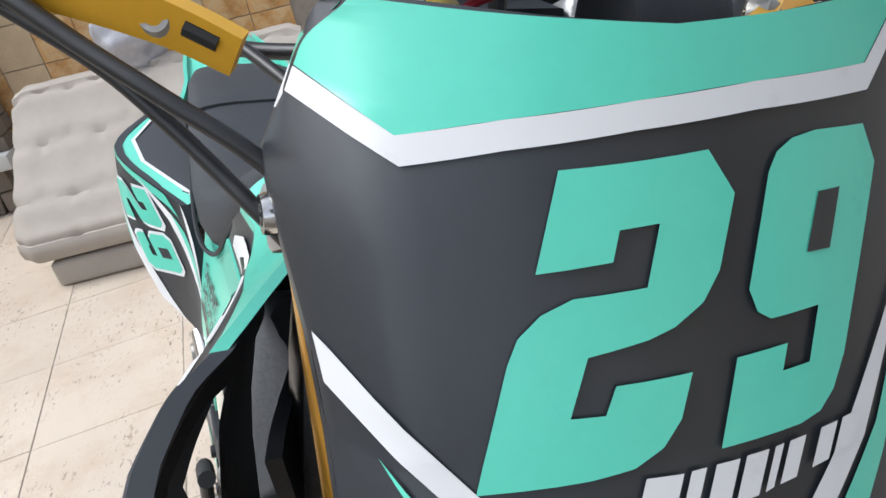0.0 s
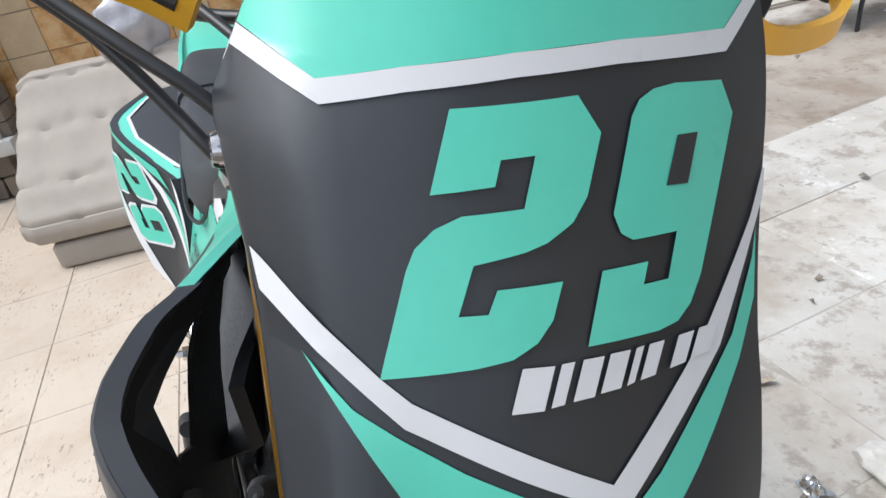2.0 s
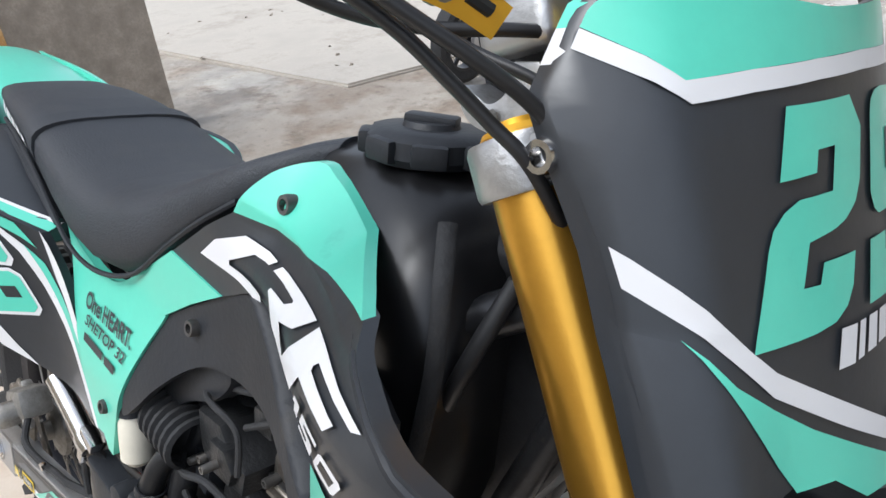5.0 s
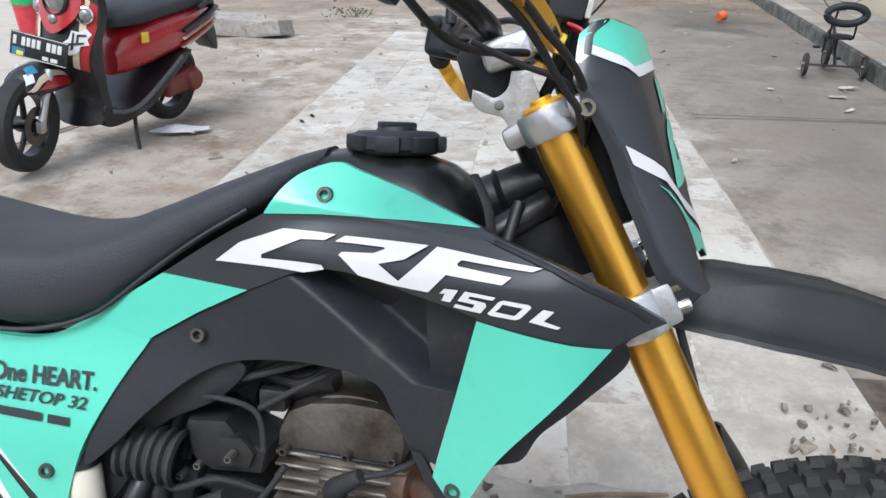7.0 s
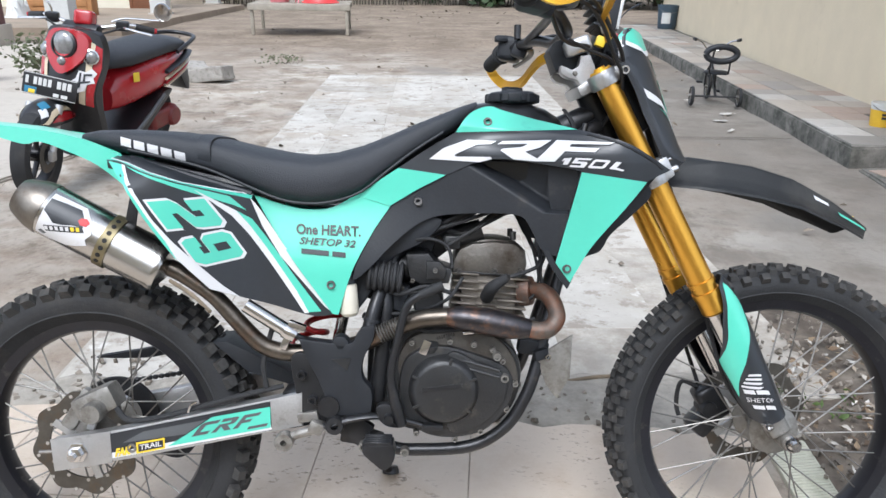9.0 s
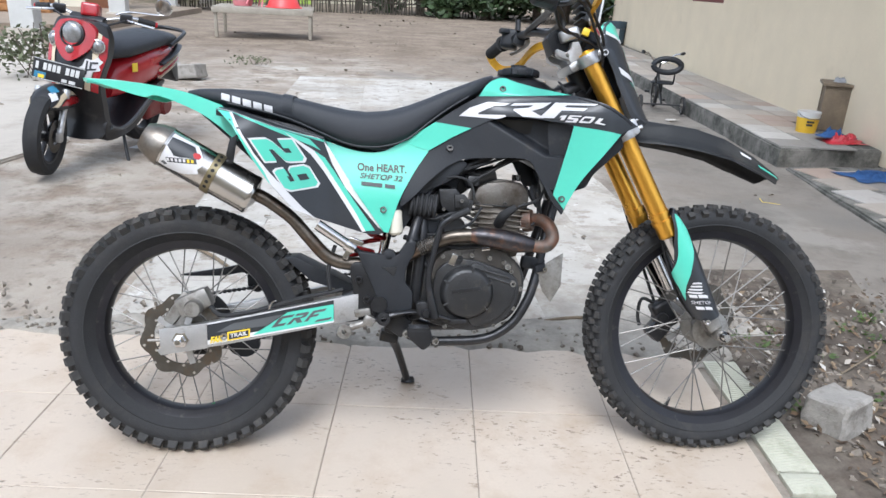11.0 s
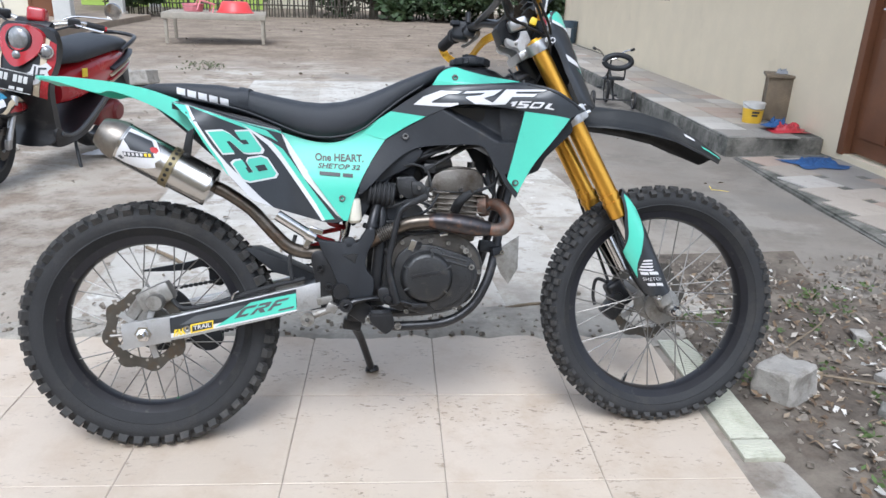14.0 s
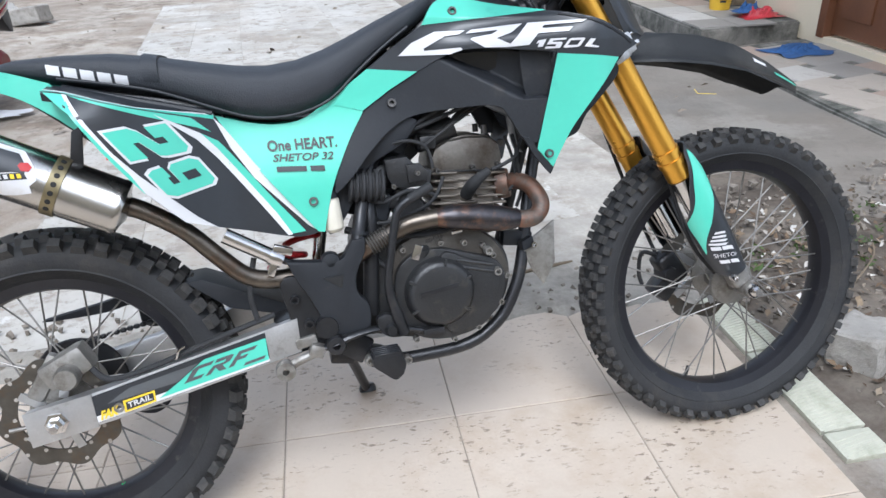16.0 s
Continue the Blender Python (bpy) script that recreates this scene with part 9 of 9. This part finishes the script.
rock("concrete_block", 1.80, 0.035, 0.052, (0.15, 0.125, 0.115), 3, STONE, "broken pale grey concrete block on the soil", 28, 6)
rock("boulder", -1.95, 7.1, 0.08, (0.55, 0.4, 0.2), 5, STONE, "pale broken concrete lump in the yard", 20)
rock("boulder", -1.6, 7.0, 0.06, (0.4, 0.28, 0.16), 7, STONE, "pale broken concrete lump in the yard", -15)
rock("cobble", 2.2, 0.05, 0.015, (0.09, 0.07, 0.05), 9, STONE, "small grey stone in the rubble", 15, 2)
rock("cobble", 2.05, -0.12, 0.012, (0.07, 0.06, 0.04), 11, CONCRETE, "small dark stone in the rubble", 40, 2)
rock("cobble", 2.32, 0.35, 0.012, (0.07, 0.05, 0.04), 13, STONE, "small grey stone in the rubble", 70, 2)
rrnd = random.Random(77)
bm = bmesh.new()
for i in range(1500):
    x, y = rrnd.uniform(1.66, 3.2), rrnd.uniform(-1.0, 1.15)
    s = rrnd.uniform(0.003, 0.011) * (1.6 if rrnd.random() < 0.1 else 1)
    m = pose(x, y, 0.008, rrnd.uniform(0, 360), rrnd.uniform(0, 360), rrnd.uniform(0, 360))
    vs = [bm.verts.new(m @ Vector((a * s * rrnd.uniform(0.6, 1.2), b * s * rrnd.uniform(0.5, 1), c * s * rrnd.uniform(0.3, 0.8)))) for a in (-1, 1) for b in (-1, 1) for c in (-1, 1)]
    for f in ((0, 1, 3, 2), (4, 6, 7, 5), (0, 4, 5, 1), (2, 3, 7, 6), (0, 2, 6, 4), (1, 5, 7, 3)):
        bm.faces.new([vs[k] for k in f])
for i in range(420):
    x = rrnd.uniform(-2.2, 1.7)
    y = 0.52 - 0.1 * (x - 0.75) + abs(rrnd.gauss(0, 0.16))
    s = rrnd.uniform(0.003, 0.010)
    m = pose(x, y, 0.006, rrnd.uniform(0, 360), rrnd.uniform(0, 360), rrnd.uniform(0, 360))
    vs = [bm.verts.new(m @ Vector((a * s * rrnd.uniform(0.6, 1.2), b * s * rrnd.uniform(0.5, 1), c * s * rrnd.uniform(0.3, 0.8)))) for a in (-1, 1) for b in (-1, 1) for c in (-1, 1)]
    for f in ((0, 1, 3, 2), (4, 6, 7, 5), (0, 4, 5, 1), (2, 3, 7, 6), (0, 2, 6, 4), (1, 5, 7, 3)):
        bm.faces.new([vs[k] for k in f])
tagged(part("rubble", bm, pm("rubble_mix", (0.23, 0.2, 0.165), 0.9, var=0.6, scale=9, bump=0.4), smooth=False), "scattered small rubble and gravel", "rubble", kind="stuff")
bm = bmesh.new()
for i in range(420):
    x, y = rrnd.uniform(-4.5, 4.5), rrnd.uniform(0.7, 14.0)
    if rrnd.random() < 0.25:
        x, y = rrnd.uniform(-2, 6), rrnd.uniform(16, 23)
    s = rrnd.uniform(0.006, 0.024) * (1 + y * 0.06)
    m = pose(x, y, 0.004, rrnd.uniform(-30, 30), rrnd.uniform(-30, 30), rrnd.uniform(0, 360))
    vs = [bm.verts.new(m @ Vector(q)) for q in ((-s, -s * 0.5, 0), (s, -s * 0.6, 0.004), (s * 0.8, s * 0.5, 0.0), (-s * 0.7, s * 0.6, 0.006), (0, 0, s * 0.5))]
    for a, b in ((0, 1), (1, 2), (2, 3), (3, 0)):
        bm.faces.new((vs[a], vs[b], vs[4]))
tagged(part("yard_debris", bm, pm("debris_mix", (0.24, 0.2, 0.155), 0.9, var=0.7, scale=3, bump=0.2), smooth=False), "scattered chips and dead leaves over the yard", "debris", kind="stuff")
bm = bmesh.new()
for i in range(90):
    x, y = rrnd.uniform(1.7, 3.0), rrnd.uniform(-0.6, 1.0)
    s = rrnd.uniform(0.008, 0.03)
    m = pose(x, y, 0.016, rrnd.uniform(-25, 25), rrnd.uniform(-25, 25), rrnd.uniform(0, 360))
    vs = [bm.verts.new(m @ Vector(q)) for q in ((-s, -s * 0.3, 0), (s, -s * 0.35, 0.004), (s * 0.8, s * 0.3, 0.0), (-s * 0.7, s * 0.35, 0.006))]
    bm.faces.new(vs)
tagged(part("paper_scraps", bm, LITTER, smooth=False), "pale scraps of paper and plastic in the rubble", "litter", kind="stuff")
def litter_material():
    """Dead leaves and chips, each piece of a colour of its own."""
    m = pm("leaf_litter", (0.2, 0.15, 0.1), 0.85, var=0.2, scale=30, bump=0.2)
    n, l = m.node_tree.nodes, m.node_tree.links
    r = n.new("ShaderNodeValToRGB")
    for k, c in ((0.0, (0.05, 0.036, 0.026)), (0.4, (0.13, 0.085, 0.05)), (0.7, (0.24, 0.18, 0.115)), (0.9, (0.34, 0.3, 0.25)), (1.0, (0.5, 0.48, 0.44))):
        e = r.color_ramp.elements[0] if k == 0.0 else (r.color_ramp.elements[-1] if k == 1.0 else r.color_ramp.elements.new(k))
        e.position, e.color = k, (*c, 1)
    l.new(n.new("ShaderNodeNewGeometry").outputs["Random Per Island"], r.inputs["Fac"])
    l.new(r.outputs["Color"], n["Principled BSDF"].inputs["Base Color"])
    return m


bm = bmesh.new()
for i in range(1500):
    x, y = 1.70 + abs(rrnd.gauss(0, 0.62)), rrnd.uniform(-0.9, 0.95)
    s = rrnd.uniform(0.006, 0.02)
    m = pose(x, y, 0.017 + rrnd.uniform(0, 0.006), rrnd.uniform(-35, 35), rrnd.uniform(-35, 35), rrnd.uniform(0, 360))
    vs = [bm.verts.new(m @ Vector(q)) for q in ((-s, 0, 0), (-s * 0.2, -s * rrnd.uniform(0.3, 0.6), 0.002), (s, 0, 0.001), (-s * 0.1, s * rrnd.uniform(0.3, 0.6), 0.003))]
    bm.faces.new(vs)
tagged(part("leaf_litter", bm, litter_material(), smooth=False), "dead leaves and chips strewn over the soil", "litter", kind="stuff")
bm = bmesh.new()
for i in range(34):
    x, y = rrnd.uniform(1.72, 2.7), rrnd.uniform(-0.4, 0.8)
    leaf_cloud(bm, (x, y, 0.02), 0.045, 14, 0.012, rrnd, 0.5)
tagged(part("ground_weeds", bm, LEAFL), "small green weeds in the soil", "weeds", kind="stuff")
for pts, r, label in (([(1.10, 0.72, 0.006), (1.2, 0.735, 0.012), (1.33, 0.75, 0.006)], 0.006, "dry brown stick on the ground"), ([(1.95, 0.12, 0.02), (2.15, 0.0, 0.03), (2.4, -0.1, 0.02)], 0.004, "dry twig in the rubble"),
                      ([(2.0, 0.3, 0.02), (2.2, 0.42, 0.03), (2.3, 0.52, 0.02)], 0.003, "dry twig in the rubble"), ([(-0.35, 1.5, 0.005), (-0.22, 1.35, 0.012), (-0.12, 1.22, 0.005)], 0.008, "dry brown stick on the ground")):
    tagged(part("stick", tube(pts, r, 6, 4), OLDWOOD), label, "stick")
tagged(part("yellow_strap", tube([(2.872, 2.43, 0.003), (2.842, 2.345, 0.004), (2.931, 2.30, 0.003)], 0.003, 6, 1, flat=0.4), YELLOW), "bent yellow strip on the concrete", "strip")
JOINT = pm("joint_dirt", (0.10, 0.09, 0.075), 0.95, var=0.4, scale=20, bump=0.4)
bm = bmesh.new()
rows = []
for i in range(41):
    x = 2.1 + 1.45 * i / 40
    y = 4.23 - 0.05 * sstep((x - 3.0) / 0.8) + 0.008 * noise.noise(Vector((x * 5, 0, 2)))
    w = 0.008 + 0.005 * noise.noise(Vector((x * 9, 3, 0)))
    rows.append([bm.verts.new((x, y + k * w, -0.006 + (0.004 if k == 0 else 0.0))) for k in (-1, 0, 1)])
for p, q in zip(rows, rows[1:]):
    for k in range(2):
        bm.faces.new((p[k], q[k], q[k + 1], p[k + 1]))
tagged(part("concrete_joint", bm, JOINT), "dirt-filled joint across the concrete yard", "joint", kind="structure")
for i, (x, y, sx, sy) in enumerate(((3.26, 4.88, 0.16, 0.07), (3.45, 5.2, 0.2, 0.09), (3.19, 4.48, 0.17, 0.04), (2.86, 5.09, 0.07, 0.05), (3.35, 5.9, 0.1, 0.05))):
    crumpled("paper_scrap", "dirty pale paper scrap on the concrete", "scrap", LITTER, pose(x, y, -0.004, 0, 0, 25 * i), sx, sy, 0.005, 2.3 + i, 8)
carton = thing("drink_carton", "crushed pale paper carton on the ground", "carton", pose(0.74, 1.03, 0.003, 0, 0, 25))
part("body", ball(0.05, (0, 0, 0.026), (1.05, 0.8, 0.55), 4, 0.45, 5), LITTER, carton)
part("print", ball(0.03, (0.018, -0.012, 0.033), (1.0, 0.9, 0.62), 3, 0.4, 3), BUCKETY, carton)
crumpled("wrapper", "crumpled silver wrapper on the ground", "wrapper", BRUSHED, pose(0.69, 0.90, 0.002), 0.07, 0.05, 0.025, 4.4, 10)
crumpled("wrapper", "crumpled white paper by the scooter", "wrapper", WHITE, pose(-1.0, 3.45, 0.002), 0.35, 0.2, 0.03, 7.7, 12)
tagged(part("bottle_cap", lathe([(0, 0.012), (0.014, 0.012), (0.016, 0.0), (0, 0.0)], (-0.29, 2.41, 0), (0, 0, 1), 14), REDTUB), "small red cap on the ground", "cap")
tagged(part("orange_cup", lathe([(0, 0.0), (0.05, 0.0), (0.06, 0.09), (0.055, 0.09), (0.045, 0.01), (0, 0.01)], (3.36, 8.8, 0.05), (0.8, 0.5, 0.2), 18), pm("orange_plastic", (0.6, 0.12, 0.04), 0.4, var=0.1, scale=9, bump=0.02)), "orange plastic cup lying on the ground", "cup")

# ---- porch corner: tufted mattress, stone-clad pillar, patterned wall ----
GREYFAB = pm("grey_fabric", (0.37, 0.33, 0.285), 0.95, var=0.07, scale=9, bump=0.4, fine=300)
SOFA = Matrix.Translation((-1.475, -0.545, 0)) @ pose(0, 0, 0, 0, 0, -15.5)
sofa = thing("folding_mattress", "grey-beige button-tufted mattress propped against the wall", "mattress", SOFA)
part("lower_layer", box((0.56, 1.08, 0.10), pose(-0.285, 0.61, 0.052), 0.02, 3), GREYFAB, sofa)
NU, NV = 60, 84
bm = bmesh.new()
prof = spline([(-0.06, 0.105), (0.0, 0.12), (0.012, 0.18), (-0.05, 0.26), (-0.19, 0.365), (-0.35, 0.49), (-0.49, 0.605), (-0.56, 0.63), (-0.63, 0.60), (-0.60, 0.50), (-0.42, 0.26), (-0.3, 0.105)], 8)
rings = []
for j in range(NV + 1):
    y = 1.15 * j / NV
    row = []
    edge = sstep(min(y, 1.15 - y) / 0.05)
    for i, q in enumerate(prof):
        s = i / len(prof)
        d = 0.0
        if 0.2 < s < 0.68:
            # buttons pull the cover in on a staggered grid, seams between them
            gu, gv = (s - 0.2) / 0.115, y / 0.22 + (0.5 if int((s - 0.2) / 0.115) % 2 else 0.0)
            a, b = abs(gu - round(gu)), abs(gv - round(gv))
            d = -0.013 * math.exp(-((a / 0.16) ** 2 + (b / 0.1) ** 2)) - 0.015 * math.exp(-(a / 0.1) ** 2) + 0.006 * math.cos(gu * 6.28)
        n = Vector((0.63, 0.77))
        c = Vector((-0.3, 0.36))
        p = c + (Vector((q[0], q[1])) - c) * (0.93 + 0.07 * edge) + n * d
        row.append(bm.verts.new((p.x, y, p.y)))
    rings.append(row)
for a, b in zip(rings, rings[1:]):
    for i in range(len(a)):
        k = (i + 1) % len(a)
        bm.faces.new((a[i], a[k], b[k], b[i]))
bm.faces.new(rings[0])
bm.faces.new(rings[-1][::-1])
part("upper_layer", bm, GREYFAB, sofa)
bagm = pm("silver_bag", (0.42, 0.41, 0.43), 0.35, 0.3, var=0.15, scale=10, bump=0.3)
bag = tagged(part("silver_bag", ball(0.13, (-1.90, 0.07, 0.70), (0.8, 1.0, 1.15), 4, 0.35, 2), bagm), "crumpled silver bag resting on the mattress", "bag")
ORANGE = pm("orange_wall_tile", (0.55, 0.27, 0.07), 0.5, var=0.45, scale=7, bump=0.08, dirt=(0.6, 0.45, 0.25), dirt_amount=0.6, dirt_scale=9, per_object=0.12)
CREAMT = pm("cream_wall_tile", (0.55, 0.42, 0.26), 0.5, var=0.15, scale=7, bump=0.08)
wall_p = tagged(part("wall_porch", box((0.16, 3.6, 3.0), pose(-2.77, -0.3, 1.5, 0, 0, -15.5), 0.0), GROUT), "porch wall with orange patterned tiles", "wall", kind="structure")
wm = tile_mesh("wall_tile", [(-0.098, -0.098), (0.098, -0.098), (0.098, 0.098), (-0.098, 0.098)], 0.0, ORANGE)
wc = tile_mesh("wall_tile", [(-0.098, -0.098), (0.098, -0.098), (0.098, 0.098), (-0.098, 0.098)], 0.0, CREAMT)
WP = pose(-2.77, -0.3, 0, 0, 0, -15.5) @ pose(0.088, 0, 0)
for j in range(12):
    for k in range(9):
        o = new("tile", wc if j % 4 == 1 else wm)
        o.parent = wall_p
        o.matrix_local = WP @ pose(0, -1.1 + 0.2 * j, 0.1 + 0.2 * k, 0, 90, 0)
PALESTONE = pm("pale_ledge_stone", (0.5, 0.44, 0.36), 0.85, var=0.2, scale=12, bump=0.5, fine=60, dirt=(0.3, 0.25, 0.2), dirt_amount=0.25, dirt_scale=9, per_object=0.3)
DARKSTONE = pm("dark_cobble", (0.20, 0.165, 0.13), 0.85, var=0.3, scale=12, bump=0.5, per_object=0.3)
pillar = thing("stone_pillar", "porch pillar clad in stacked pale stone strips", "pillar", Matrix.Translation((-2.59, -0.65, 0)) @ pose(0, 0, 0, 0, 0, -15.5))
part("core", box((0.12, 0.9, 2.6), pose(-0.06, -0.46, 1.3), 0.0), GROUT, pillar)
part("ledge", box((0.32, 1.0, 0.075), pose(-0.07, -0.45, 0.255), 0.01), WHITEWASH, pillar)
unit = bpy.data.meshes.new("stone_strip")
ub = box((1, 1, 1), None, 0.06, 1)
ub.to_mesh(unit)
ub.free()
unit.materials.append(PALESTONE)
unitd = unit.copy()
unitd.materials.clear()
unitd.materials.append(DARKSTONE)
srnd = random.Random(8)
for k in range(24):
    z = 0.31 + 0.037 * k
    y = 0.0
    while y > -0.88:
        w = srnd.uniform(0.09, 0.26)
        o = new("stone_strip", unit)
        o.parent = pillar
        o.matrix_local = pose(0.008 + srnd.uniform(0, 0.018), y - w / 2, z) @ Matrix.Diagonal((0.05, w - 0.004, 0.033, 1))
        y -= w
    x = 0.03 if k % 2 == 0 else -1.0
    while x > -0.07:
        w = srnd.uniform(0.06, 0.10)
        o = new("stone_strip", unitd)
        o.parent = pillar
        o.matrix_local = pose(x - w / 2, 0.008 + srnd.uniform(0, 0.018), z + 0.018) @ Matrix.Diagonal((w - 0.004, 0.05, 0.07, 1))
        x -= w
for k in range(10):
    for r in range(2):
        o = new("stone_strip", unitd)
        o.parent = pillar
        o.matrix_local = pose(0.01 + srnd.uniform(0, 0.02), -0.05 - 0.09 * k, 0.055 + 0.11 * r, srnd.uniform(-8, 8)) @ Matrix.Diagonal((0.06, 0.08, 0.10, 1))
        if k < 2:
            o = new("stone_strip", unitd)
            o.parent = pillar
            o.matrix_local = pose(-0.05 - 0.09 * k, 0.01 + srnd.uniform(0, 0.02), 0.055 + 0.11 * r) @ Matrix.Diagonal((0.08, 0.06, 0.10, 1))
# the porch house behind the camera closes the place
tagged(part("wall_south", box((7.0, 0.16, 3.0), pose(-0.2, -4.6, 1.5), 0.0), PLASTER), "plain house wall behind the porch", "wall", kind="structure")
